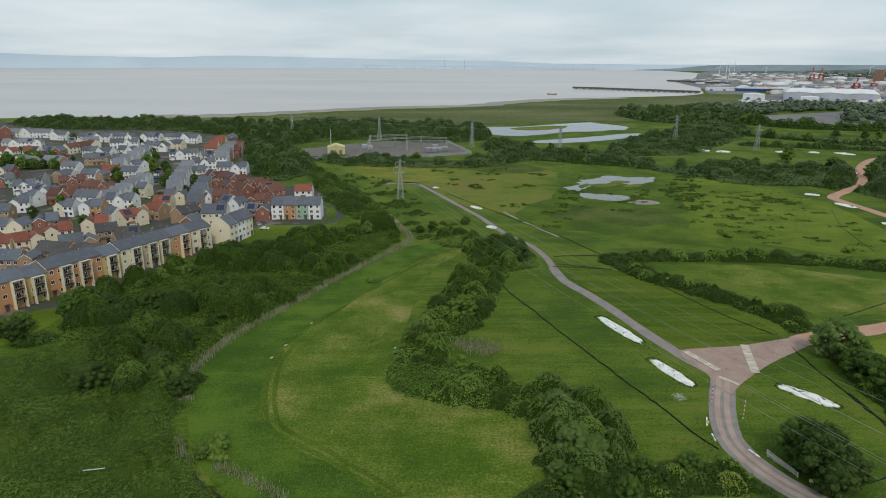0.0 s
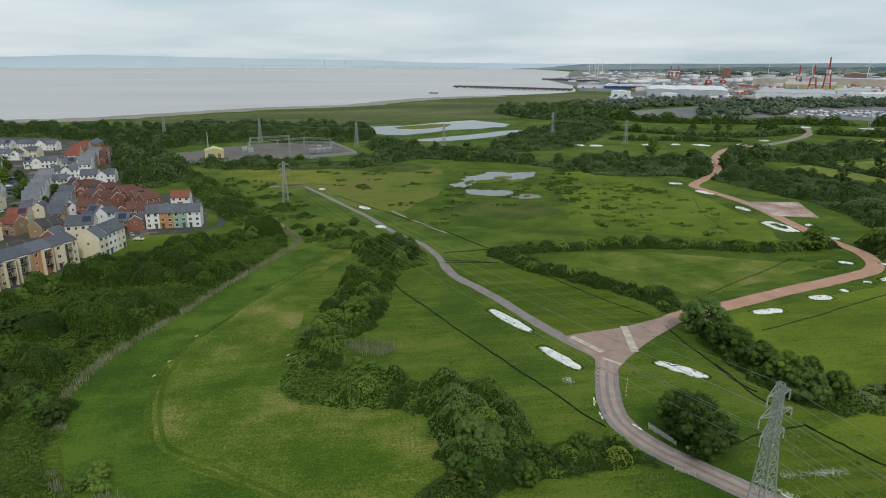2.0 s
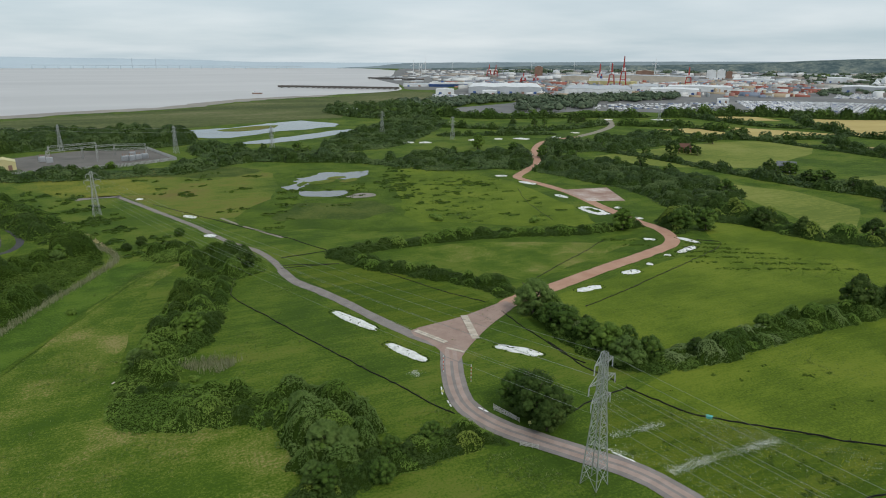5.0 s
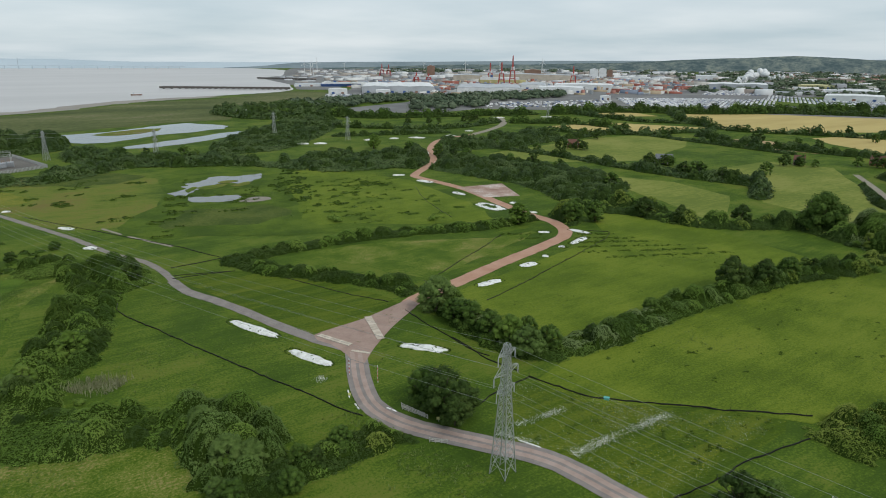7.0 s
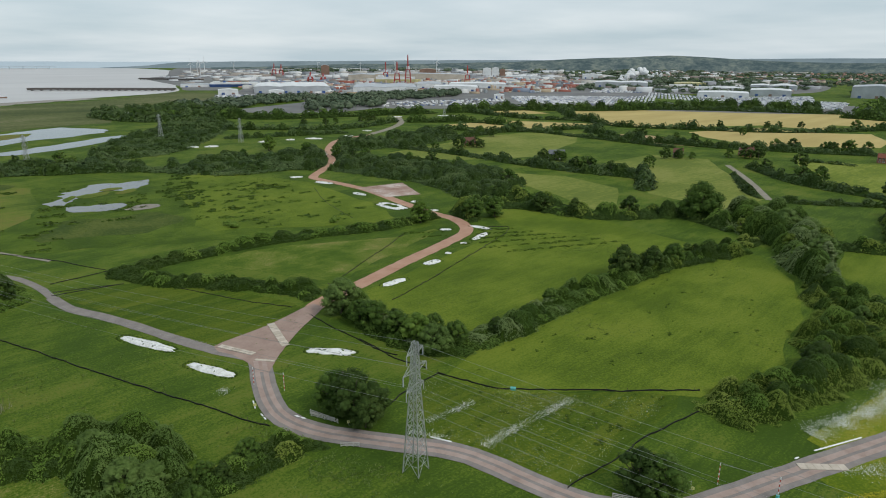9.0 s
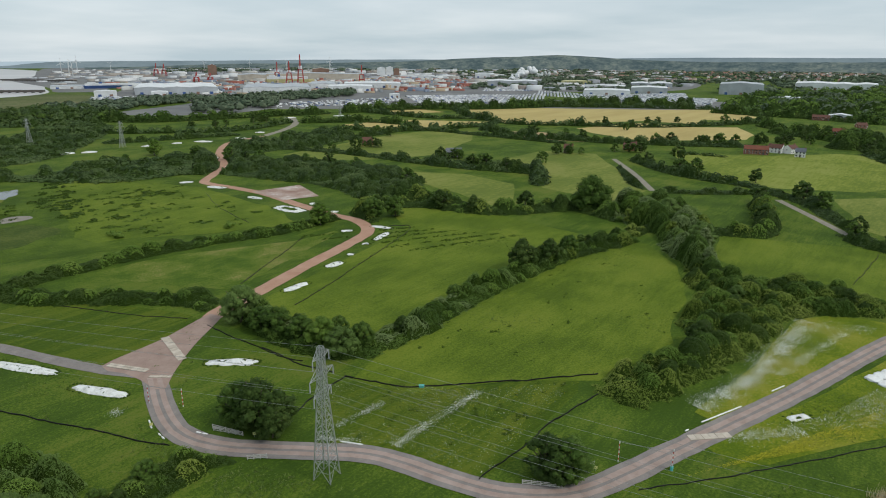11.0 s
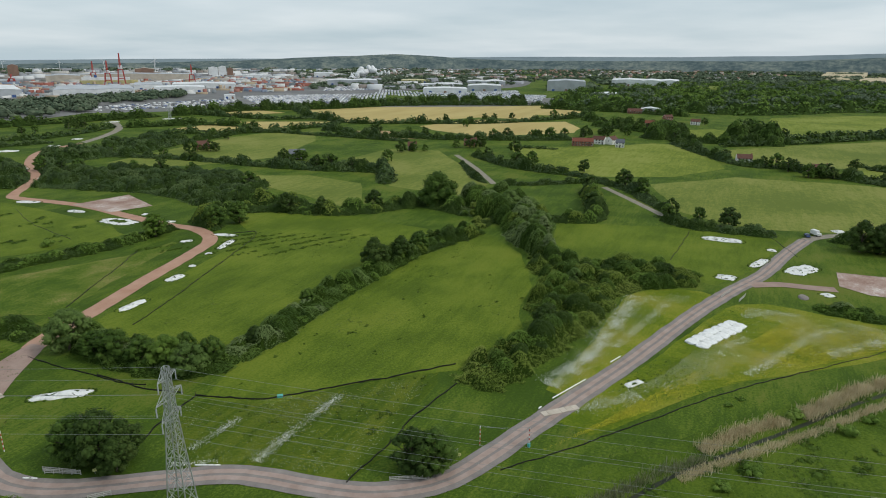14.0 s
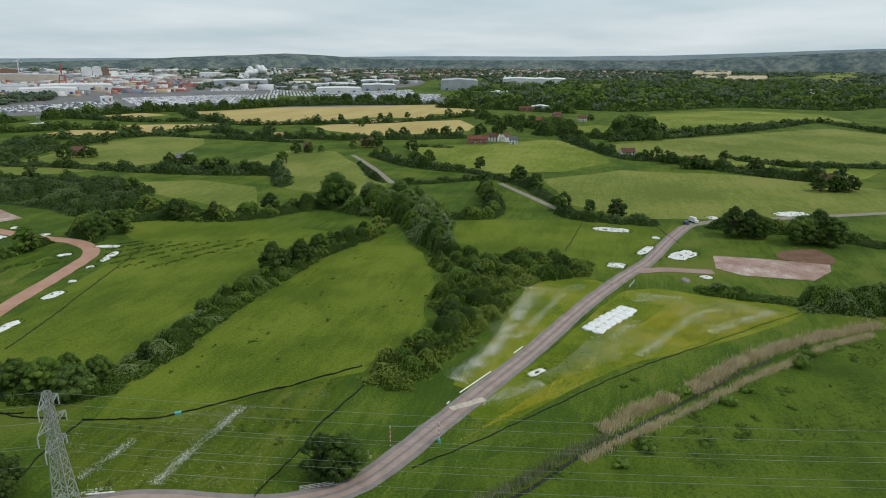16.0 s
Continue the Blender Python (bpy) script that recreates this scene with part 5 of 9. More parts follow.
def mound(p, q, width, height=0.7, rows=1, hollow=False):
    """A low earth heap under white sheeting: a rounded, slumped form with folds, tucked in at the foot."""
    a, b = Vector((*p, 0)), Vector((*q, 0))
    d = b - a
    ln = max(d.length, width)
    ang = math.atan2(d.y, d.x)
    seed = a.x * 0.37 + b.y * 0.11
    height *= 0.75
    nu, nv = max(10, int(ln / 0.45)), max(7, int(width / 0.4))
    root = tagged(new("covered_mound"), MOUND_LABEL, "mound", "white covered mounds")
    bm = bmesh.new()
    grid = []
    for i in range(nu + 1):
        row = []
        for j in range(nv + 1):
            u, v = 2 * i / nu - 1, 2 * j / nv - 1
            e = 0.93 - 0.24 * noise.noise(Vector((u * 2.3 + seed, v * 2.3, seed))) - 0.10 * noise.noise(Vector((u * 7.0, v * 5.0 + seed, seed)))
            # superellipse outline
            k = max(abs(u), abs(v))
            if k > 0:
                s = k / ((abs(u) ** 3.2 + abs(v) ** 3.2) ** (1 / 3.2))
            else:
                s = 1
            x, y = u * s * ln / 2 * e, v * s * width / 2 * e
            h = height * (1 - k ** 2.6) * (0.8 + 0.5 * noise.noise(Vector((x * 0.35, y * 0.35, seed)))) + 0.10 * noise.noise(Vector((x * 1.3, y * 1.3, seed + 3))) * (1 - k)
            if hollow:
                h = height * max(0, 1 - abs(k - 0.72) / 0.28) * 0.9
            if rows > 1:
                h *= 0.55 + 0.45 * abs(math.sin(math.pi * rows * (u + 1) / 2))
            row.append(bm.verts.new((x, y, max(0.02, h + 0.12) if k < 0.99 else 0.0)))
        grid.append(row)
    keep = []
    for i in range(nu):
        for j in range(nv):
            c = ((i + 0.5) / nu * 2 - 1, (j + 0.5) / nv * 2 - 1)
            if hollow and max(abs(c[0]), abs(c[1])) < 0.45:
                continue
            if noise.noise(Vector((i * 0.33, j * 0.33, seed * 3))) > 0.34 and max(abs(c[0]), abs(c[1])) < 0.8:
                continue
            bm.faces.new((grid[i][j], grid[i + 1][j], grid[i + 1][j + 1], grid[i][j + 1]))
    sheet = bm_ob("sheet", bm, M["white_sheet"], root, True)
    # grown-over soil showing through the torn sheeting
    bm = bmesh.new()
    bmesh.ops.create_icosphere(bm, subdivisions=2, radius=1.0, matrix=Matrix.Diagonal((ln * 0.43, width * 0.40, height * 0.55, 1)))
    bm_ob("soil", bm, M["field_deep"], root, True)
    L = [(math.copysign(abs(math.cos(t)) ** 0.6, math.cos(t)) * (ln / 2 + 0.35), math.copysign(abs(math.sin(t)) ** 0.6, math.sin(t)) * (width / 2 + 0.35), 0.05, 0.34, 0.26) for t in np.linspace(0, 6.28, int(ln * 1.6))]
    tagged(foliage("grass_edge", L, 0.16, 12, M["leaf_scrub"], root), kind="stuff")
    c = (a + b) / 2
    root.matrix_basis = Matrix.Translation(c) @ Matrix.Rotation(ang, 4, "Z")
    return root


M["field_deep_leaf"] = mat("tall_grass_tufts", [(0.2, (0.0672, 0.1164, 0.0193)), (0.5, (0.1008, 0.1552, 0.0283)), (0.9, (0.1824, 0.2085, 0.0686))], 0.3, 4, 0.8, island=0.5)
for pq, w, h in (
    ([(47.8, 183.6), (55.5, 164.3)], 3.6, 0.9), ([(54.9, 154.6), (60.8, 139.8)], 3.4, 0.9), ([(81.7, 140.7), (90.6, 130.1)], 3.6, 0.9), ([(128.0, 166.8), (139.8, 167.5)], 4.0, 0.7),
    ([(155.5, 175.2), (163.5, 175.3)], 4.5, 0.7), ([(171.1, 180.9), (173.4, 179.1)], 2.2, 0.6), ([(185.9, 187.0), (188.4, 185.1)], 2.0, 0.6), ([(194.9, 209.5), (199.4, 206.0)], 3.0, 0.6),
    ([(210.4, 205.3), (213.1, 194.2)], 3.4, 0.7), ([(193.3, 186.9), (207.4, 191.2)], 3.6, 0.7), ([(212.4, 372.3), (220.4, 369.0)], 6, 0.8), ([(216.6, 348.7), (221.2, 335.5)], 5, 0.8),
    ([(214.5, 305.0), (215.7, 293.9)], 4.5, 0.7), ([(224.3, 264.5), (226.5, 261.0)], 4, 0.6), ([(217.7, 242.1), (221.0, 238.0)], 3.0, 0.6),
    ([(274.8, 290.4), (273.2, 280.1)], 7, 0.8), ([(297.8, 6.9), (297.6, -10.7)], 8, 0.8), ([(244.5, -1.2), (244.6, -8.0)], 4, 0.6),
    ([(242.4, -0.5), (242.3, -7.6)], 4.0, 0.6), ([(260.5, -13.0), (274.8, -18.6)], 4.0, 0.7), ([(288.8, -19.2), (288.9, -22.7)], 4, 0.6), ([(257.9, -25.8), (271.7, -34.9)], 8, 0.6),
    ([(351.6, -82.3), (360.1, -98.5)], 10, 0.9), ([(334.1, -47.9), (336.7, -52.7)], 6, 0.9), ([(145.1, 16.2), (150.2, 12.7)], 2.6, 0.6), ([(-6.8, 386.3), (-2.3, 384.7)], 4, 0.6), ([(15.0, 335.6), (20.0, 327.7)], 4, 0.7),
    ([(20.7, 293.6), (25.1, 288.5)], 4.5, 0.5), ([(296.7, 465.5), (284.5, 441.5)], 6, 0.6), ([(268.4, 405.8), (271.0, 400.4)], 5, 0.6), ([(237.0, -34.6), (239.1, -37.4)], 4, 0.6),
):
    mound(pq[0], pq[1], w, h)
mound(*[(208.6, 272.8), (209.3, 251.8)], 9, 0.9, hollow=True)
BAGS = [Vector((*p, 0)) for p in [(177.0, 2.4), (198.6, -8.6)]]
root = tagged(new("covered_mound"), "double row of bulging white sheeted bags on the meadow", "mound", "white covered mounds")
ax = (BAGS[1] - BAGS[0]).normalized()
sx = Vector((-ax.y, ax.x, 0))
BAG_STEP = (BAGS[1] - BAGS[0]).length / 7
for k in range(7):
    for j in (-1, 1):
        bm = bmesh.new()
        bmesh.ops.create_icosphere(bm, subdivisions=3, radius=1.0)
        for v in bm.verts:
            q = v.co.copy()
            f = 1 / max(abs(q.x), abs(q.y), abs(q.z)) ** 0.5
            v.co = Vector((q.x * f * BAG_STEP * 0.58, q.y * f * 1.78, q.z * f * 0.36)) + Vector((0, 0, 0.24)) + q * 0.32 * noise.noise(q * 2.2 + Vector((k, j, 0)))
            v.co.z = max(0, v.co.z)
        o = bm_ob("bag", bm, M["white_sheet"], root, True)
        c = BAGS[0].lerp(BAGS[1], (k + 0.5) / 7) + sx * (j * 1.62 + RNG.normal(0, 0.12))
        o.matrix_basis = Matrix.Translation(c) @ Matrix.Rotation(math.atan2(ax.y, ax.x) + RNG.normal(0, 0.08), 4, "Z")
for pq in ([(209.8, 556.2), (214.9, 552.4)], [(219.8, 558.2), (230.1, 555.4)], [(233.4, 553.0), (245.1, 549.2)], [(286.0, 555.1), (293.7, 544.1)], [(313.2, 551.6), (318.9, 547.4)], [(332.5, 548.8), (343.0, 535.5)], [(370.6, 538.8), (380.4, 537.7)], [(540.6, 675.8), (557.6, 674.1)], [(602.2, 653.5), (622.5, 639.3)], [(414.4, 564.8), (422.7, 565.7)]):
    mound(pq[0], pq[1], 9, 1.2)

# ---------------------------------------------------------------- black membrane fences
def membrane_fence(pts, height=0.5, every=2.5):
    """A low fence of black membrane, slightly slack between short timber stakes."""
    c = densify(pts, 1.25)
    root = tagged(new("membrane_fence"), "low black plastic membrane fence on short stakes across the grass", "fence")
    v, f = [], []
    for i, p in enumerate(c):
        d = (c[min(i + 1, len(c) - 1)] - c[max(i - 1, 0)]).normalized()
        n = Vector((-d.y, d.x, 0))
        k = noise.noise(p * 0.5) * 0.35 + noise.noise(p * 0.12) * 0.6
        h = 0.62 * height * (0.85 + 0.35 * noise.noise(p * 0.6 + Vector((3, 1, 0))))
        for o, z in ((-0.07 + k, 0.0), (-0.04 + k, h), (0.04 + k, h), (0.09 + k, 0.0)):
            v.append((p.x + n.x * o, p.y + n.y * o, z))
        if i:
            b = 4 * i
            for q in range(3):
                f.append((b - 4 + q, b + q, b + q + 1, b - 3 + q))
    mesh_ob("membrane", v, f, M["black_sheet"], root)
    bm = bmesh.new()
    add_box(bm, -0.035, 0.035, -0.035, 0.035, -0.1, height + 0.18)
    me = bpy.data.meshes.new("stake")
    bm.to_mesh(me)
    bm.free()
    me.materials.append(M["bark"])
    near = min(p.length for p in c) < 260
    if near:
        step = max(2, int(every / 1.25))
        for i in range(0, len(c), step * 2):
            o = new("stake", me)
            o.parent = root
            o.location = c[i]
    return root


for pts, h in (
    ([(25.8, 230.6), (21.9, 215.7), (22.1, 205.7), (32.4, 176.4), (42.1, 149.8), (50.0, 128.6), (56.0, 113.3)], 0.6), ([(41.9, 232.2), (62.9, 229.3)], 0.5), ([(71.3, 223.4), (84.3, 190.8), (95.1, 170.3)], 0.5), ([(95.7, 161.0), (95.9, 141.6), (96.6, 126.6), (97.8, 121.5)], 0.6),
    ([(74.9, 101.4), (87.5, 105.2), (99.1, 107.0)], 0.6), ([(99.1, 107.0), (102.8, 94.0), (107.5, 87.5), (121.5, 73.9), (139.0, 57.9)], 0.75), ([(86.0, 57.5), (101.4, 56.6), (113.3, 56.3), (131.1, 53.6)], 0.6),
    ([(124.0, 184.5), (176.7, 213.6)], 0.5), ([(122.7, 153.8), (159.6, 166.0), (218.2, 187.8), (215.6, 198.7)], 0.5), ([(205.9, 333.1), (189.0, 295.0), (178.0, 253.9)], 0.5),
    ([(101.6, 32.7), (120.8, 17.2), (150.4, -4.9), (176.9, -29.1), (192.1, -43.3), (210.3, -60.8)], 0.4), ([(257.1, 16.1), (307.2, 12.1)], 0.5), ([(44.5, 245.2), (64.7, 247.1)], 0.5), ([(43.2, 235.5), (63.3, 229.1)], 0.5),
    ([(2.0, 368.0), (36.3, 304.2), (52.2, 275.0), (63.4, 248.7)], 0.5), ([(98.6, 110.4), (96.4, 121.8), (96.7, 136.5)], 0.6), ([(280.9, 265.8), (275.6, 296.9)], 0.5), ([(283.4, -29.9), (309.2, -21.8)], 0.4),
):
    membrane_fence(pts, h)

# ---------------------------------------------------------------- housing estate
WALLS = {"white": (0.80, 0.79, 0.76), "cream": (0.72, 0.65, 0.47), "brick": (0.27, 0.12, 0.085), "tan": (0.36, 0.24, 0.14), "orange": (0.52, 0.26, 0.12),
         "yellow": (0.52, 0.40, 0.16), "green": (0.28, 0.42, 0.30), "buff": (0.44, 0.37, 0.24), "grey": (0.40, 0.41, 0.42)}
ROOFS = {"slate": (0.105, 0.115, 0.135), "red": (0.21, 0.072, 0.045), "brown": (0.125, 0.058, 0.042), "dark": (0.075, 0.07, 0.068), "pale": (0.165, 0.175, 0.19)}
WM = {k: mat("rendered_wall_" + k, [(0.3, tuple(v * 0.88 for v in c)), (0.7, c)], 0.35, 6, 0.85, fine=0.15, fine_scale=4, rand=0.35) for k, c in WALLS.items()}
RM = {k: mat("roof_tiles_" + k, [(0.3, tuple(v * 0.78 for v in c)), (0.7, tuple(v * 1.12 for v in c))], 0.5, 6, 0.75, fine=0.3, fine_scale=3, rand=0.4) for k, c in ROOFS.items()}
M["frame"] = plain("white_window_frame", (0.72, 0.72, 0.70), 0.5)
M["door"] = plain("dark_door", (0.10, 0.09, 0.09), 0.5, rand=0.6)
M["rail"] = plain("dark_metal_rail", (0.035, 0.035, 0.04), 0.5, 0.3)
M["solar"] = plain("solar_panel", (0.012, 0.018, 0.05), 0.15, spec=0.6)
M["glass"] = mat("window_glass", [(0.3, (0.012, 0.015, 0.018)), (0.7, (0.03, 0.035, 0.04))], 0.2, 3, 0.1, spec=0.5)


def window_mesh(w, h):
    """A casement frame in one piece with a sill lip; its pane is a mesh of its own."""
    t = 0.09
    xs, zs = [-w / 2, -w / 2 + t, -t / 3, t / 3, w / 2 - t, w / 2], [0, t, h - t, h]
    bm = bmesh.new()
    grid = {(i, k, s): bm.verts.new((x, -0.10 if k == 0 and s == 0 else (-0.06, 0.03)[s], z)) for i, x in enumerate(xs) for k, z in enumerate(zs) for s in (0, 1)}
    solid = [(i, k) for i in range(5) for k in range(3) if k != 1 or i in (0, 2, 4)]
    for i, k in solid:
        for s in (0, 1):
            bm.faces.new([grid[q] for q in ((i, k, s), (i + 1, k, s), (i + 1, k + 1, s), (i, k + 1, s))])
        for da, db, p, q in ((-1, 0, (i, k), (i, k + 1)), (1, 0, (i + 1, k), (i + 1, k + 1)), (0, -1, (i, k), (i + 1, k)), (0, 1, (i, k + 1), (i + 1, k + 1))):
            if (i + da, k + db) not in solid:
                bm.faces.new([grid[(*p, 0)], grid[(*q, 0)], grid[(*q, 1)], grid[(*p, 1)]])
    bmesh.ops.recalc_face_normals(bm, faces=bm.faces)
    me = bpy.data.meshes.new("window")
    bm.to_mesh(me)
    bm.free()
    me.materials.append(M["frame"])
    bm = bmesh.new()
    add_box(bm, -w / 2 + t * 0.6, w / 2 - t * 0.6, -0.02, 0.01, t * 0.6, h - t * 0.6)
    pane = bpy.data.meshes.new("pane")
    bm.to_mesh(pane)
    bm.free()
    pane.materials.append(M["glass"])
    PANES[me.name] = pane
    return me


PANES = {}
WIN = {"std": window_mesh(1.35, 1.35), "wide": window_mesh(1.7, 1.35), "slim": window_mesh(0.95, 1.3), "tall": window_mesh(1.3, 2.0), "roof": window_mesh(0.7, 1.0)}


def door_mesh():
    bm = bmesh.new()
    add_box(bm, -0.5, 0.5, -0.05, 0.03, 0, 2.05)
    add_box(bm, -0.6, -0.502, -0.08, 0.03, 0, 2.15)
    add_box(bm, 0.502, 0.6, -0.08, 0.03, 0, 2.15)
    add_box(bm, -0.85, 0.85, -0.75, 0.0, 2.3, 2.42)
    me = bpy.data.meshes.new("door")
    bm.to_mesh(me)
    bm.free()
    me.materials.append(M["door"])
    return me


DOOR = door_mesh()


def attach(me, parent, x, y, z, turn=0.0, name=None):
    o = new(name or me.name, me)
    o.parent = parent
    o.matrix_basis = Matrix.Translation((x, y, z)) @ Matrix.Rotation(radians(turn), 4, "Z")
    if me.name in PANES:
        new("pane", PANES[me.name]).parent = o
    return o


def roof_mesh(L, D, E, rise, over=0.28, th=0.24):
    """A gabled roof: two pitched slabs with a ridge."""
    bm = bmesh.new()
    x = L / 2 + 0.12
    y, k = D / 2 + over, rise / (D / 2)
    zb = E - over * k
    sec = [(-y, zb), (0, E + rise), (y, zb), (y, zb + th), (0, E + rise + th * 1.2), (-y, zb + th)]
    a = [bm.verts.new((-x, p, z)) for p, z in sec]
    b = [bm.verts.new((x, p, z)) for p, z in sec]
    n = len(sec)
    for i in range(n):
        bm.faces.new((a[i], a[(i + 1) % n], b[(i + 1) % n], b[i]))
    for s in (a, b[::-1]):
        for q in ((s[0], s[1], s[4], s[5]), (s[1], s[2], s[3], s[4])):
            bm.faces.new(q).material_index = 1
    bmesh.ops.recalc_face_normals(bm, faces=bm.faces)
    return bm


def house(L, D, E, wall, roof, rise=None, storeys=2, dormers=0, chimney=False, porch=False, label=None, seed=0, solar=False, fronts=(-1, 1), gables=(-1, 1)):
    rng = random.Random(seed)
    rise = rise or D * 0.36
    word = {"white": "white rendered", "cream": "cream rendered", "brick": "red brick", "tan": "tan brick", "orange": "orange rendered", "yellow": "yellow rendered",
            "green": "pale green rendered", "buff": "buff stone", "grey": "grey rendered"}[wall]
    rword = {"slate": "grey slate", "red": "red tiled", "brown": "brown tiled", "dark": "dark tiled", "pale": "pale grey"}[roof]
    root = tagged(new("house"), label or "%s house with %s gabled roof" % (word, rword), "house", "estate houses")
    bm = bmesh.new()
    sec = [(-D / 2, 0), (D / 2, 0), (D / 2, E), (0, E + rise - 0.02), (-D / 2, E)]
    a = [bm.verts.new((-L / 2, y, z)) for y, z in sec]
    b = [bm.verts.new((L / 2, y, z)) for y, z in sec]
    bm.faces.new(a)
    bm.faces.new(b[::-1])
    for i in range(5):
        bm.faces.new((a[i], b[i], b[(i + 1) % 5], a[(i + 1) % 5]))
    bmesh.ops.recalc_face_normals(bm, faces=bm.faces)
    part("wall", bm, WM[wall], root)
    rf = part("roof", roof_mesh(L, D, E, rise), RM[roof], root)
    rf.data.materials.append(M["frame"])
    sh = E / storeys
    k = max(2, int(L / 2.6))
    for s in range(storeys):
        for side in fronts:
            for i in range(k):
                x = (i + 0.5) / k * L - L / 2
                if s == 0 and i == (seed % k) and side == fronts[0]:
                    attach(DOOR, root, x, side * D / 2, 0, 0 if side < 0 else 180)
                    continue
                me = WIN["std"] if rng.random() < 0.7 else WIN["slim"]
                attach(me, root, x, side * D / 2, s * sh + sh * 0.36, 0 if side < 0 else 180)
    if gables:
        for side in gables:
            attach(WIN["slim"], root, side * L / 2, 0, E * 0.62, 90 if side > 0 else -90)
    for i in range(dormers):
        x = (i + 0.5) / dormers * L - L / 2
        bm = bmesh.new()
        w, z0 = 0.8, E + rise * 0.12
        y0 = -D / 2 + 0.25
        add_box(bm, x - w, x + w, y0, -0.4, z0, z0 + 1.15)
        dm = part("dormer", bm, WM["white"], root)
        bm = roof_mesh(1.0, 2 * w, 0, 0.6, 0.14, 0.1)
        mm = Matrix.Translation((x, (y0 - 0.4) / 2, z0 + 1.15)) @ Matrix.Rotation(radians(90), 4, "Z") @ Matrix.Diagonal((abs(y0 + 0.4) / 1.0, 1, 1, 1))
        bm.transform(mm)
        part("dormer_roof", bm, RM[roof], dm)
        attach(WIN["slim"], dm, x, y0, z0 + 0.02)
    if chimney:
        bm = bmesh.new()
        add_box(bm, L / 2 - 0.9, L / 2 - 0.25, -0.3, 0.3, E + rise - 0.7, E + rise + 0.9)
        add_box(bm, L / 2 - 0.97, L / 2 - 0.18, -0.37, 0.37, E + rise + 0.9, E + rise + 1.0)
        part("chimney", bm, WM["brick"], root)
    if solar:
        th = math.atan2(rise, D / 2)
        bm = bmesh.new()
        mm = Matrix.Translation((0, -D / 4, E + rise / 2 + 0.28)) @ Matrix.Rotation(th, 4, "X")
        add_box(bm, -1.65, 1.65, -1.55, 1.55, 0, 0.06, mm)
        part("solar_panel", bm, M["solar"], root)
    elif rng.random() < 0.3:
        th = math.atan2(rise, D / 2)
        o = attach(WIN["roof"], root, L * 0.2, 0, 0, name="skylight")
        o.matrix_basis = Matrix.Translation((L * 0.2, -D / 4 - 0.3, E + rise / 2 - 0.05)) @ Matrix.Rotation(-(math.pi / 2 - th), 4, "X")
    if porch:
        bm = bmesh.new()
        add_box(bm, -1.2, 1.2, -D / 2 - 1.3, -D / 2 - 0.01, 0, 2.4)
        pc = part("porch", bm, WM[wall], root)
        bm = roof_mesh(2.5, 1.6, 2.4, 0.55, 0.1, 0.1)
        bm.transform(Matrix.Translation((0, -D / 2 - 0.7, 0)))
        part("porch_roof", bm, RM[roof], pc)
    return root


def street(ends, n, walls, roof, gable=False, E=5.2, D=8.0, **kw):
    """A row of houses whose ridges lie on the line between the two ends."""
    (x0, y0), (x1, y1) = ends
    ang = math.atan2(y1 - y0, x1 - x0)
    ln = math.hypot(x1 - x0, y1 - y0)
    step = ln / n
    for i in range(n):
        u = (i + 0.5) / n
        w = walls[i % len(walls)]
        sd = int(abs(x0 * 7 + y0 * 3)) + i
        flags = dict(kw)
        flags["solar"] = flags.get("solar", sd % 9 == 0)
        flags["chimney"] = flags.get("chimney", sd % 4 == 0)
        flags["porch"] = flags.get("porch", sd % 3 == 0)
        cross = gable or (n > 1 and sd % 3 == 1 and roof != "dark" and step < 11 and "storeys" not in kw)
        turn = ang + math.pi / 2 if cross else ang
        cx, cy = x0 + (x1 - x0) * u, y0 + (y1 - y0) * u
        flags["fronts"] = (-1,) if -math.sin(turn) * cx + math.cos(turn) * cy > 0 else (1,)
        flags["gables"] = (-1,) if math.cos(turn) * cx + math.sin(turn) * cy > 0 else (1,)
        if cross:
            h = house(D, max(4.6, step * 0.96), E + 0.12 * (i % 2), w, roof, seed=sd, **flags)
        else:
            h = house(max(4.6, step - 0.02), D, E + 0.10 * (i % 2), w, roof, seed=sd, **flags)
        h.matrix_basis = Matrix.Translation((x0 + (x1 - x0) * u, y0 + (y1 - y0) * u, 0)) @ Matrix.Rotation(turn, 4, "Z")


M["estate"] = mat("streets_and_gardens", [(0.30, (0.035, 0.060, 0.010)), (0.42, (0.055, 0.085, 0.014)), (0.44, (0.055, 0.052, 0.050)), (0.58, (0.075, 0.070, 0.066)), (0.60, (0.15, 0.125, 0.10)), (0.8, (0.19, 0.16, 0.13))], 0.09, 2, 0.9, fine=0.08, fine_scale=1.5)
patch("estate_ground", [(-174.9, 199.6), (-684.3, 845.4), (-431.5, 724.5), (-268.6, 709.7), (-214.4, 674.0), (-136.8, 447.9), (-98.3, 387.2), (-77.7, 387.8), (-57.4, 302.7), (-80.5, 291.3), (-88.8, 266.8), (-103.5, 231.1), (-119.2, 200.5), (-123.1, 176.6), (-133.9, 157.2)], 0.05, M["estate"], "asphalt streets, paved courts and small gardens of the estate", "street", 10)
patch("lawn", [(-90.4, 276.0), (-81.0, 293.4), (-57.6, 296.1), (-51.5, 308.6), (-51.5, 292.0), (-62.2, 279.5), (-75.4, 271.6), (-83.2, 264.3)], 0.09, M["field_green"], "mown lawn in front of the houses", "lawn", 4)
patch("lawn", [(-125.4, 153.9), (-116.5, 168.5), (-115.6, 181.1), (-121.3, 187.9), (-130.9, 180.8), (-138.8, 168.2)], 0.09, M["field_green"], "mown lawn in front of the flats", "lawn", 4)
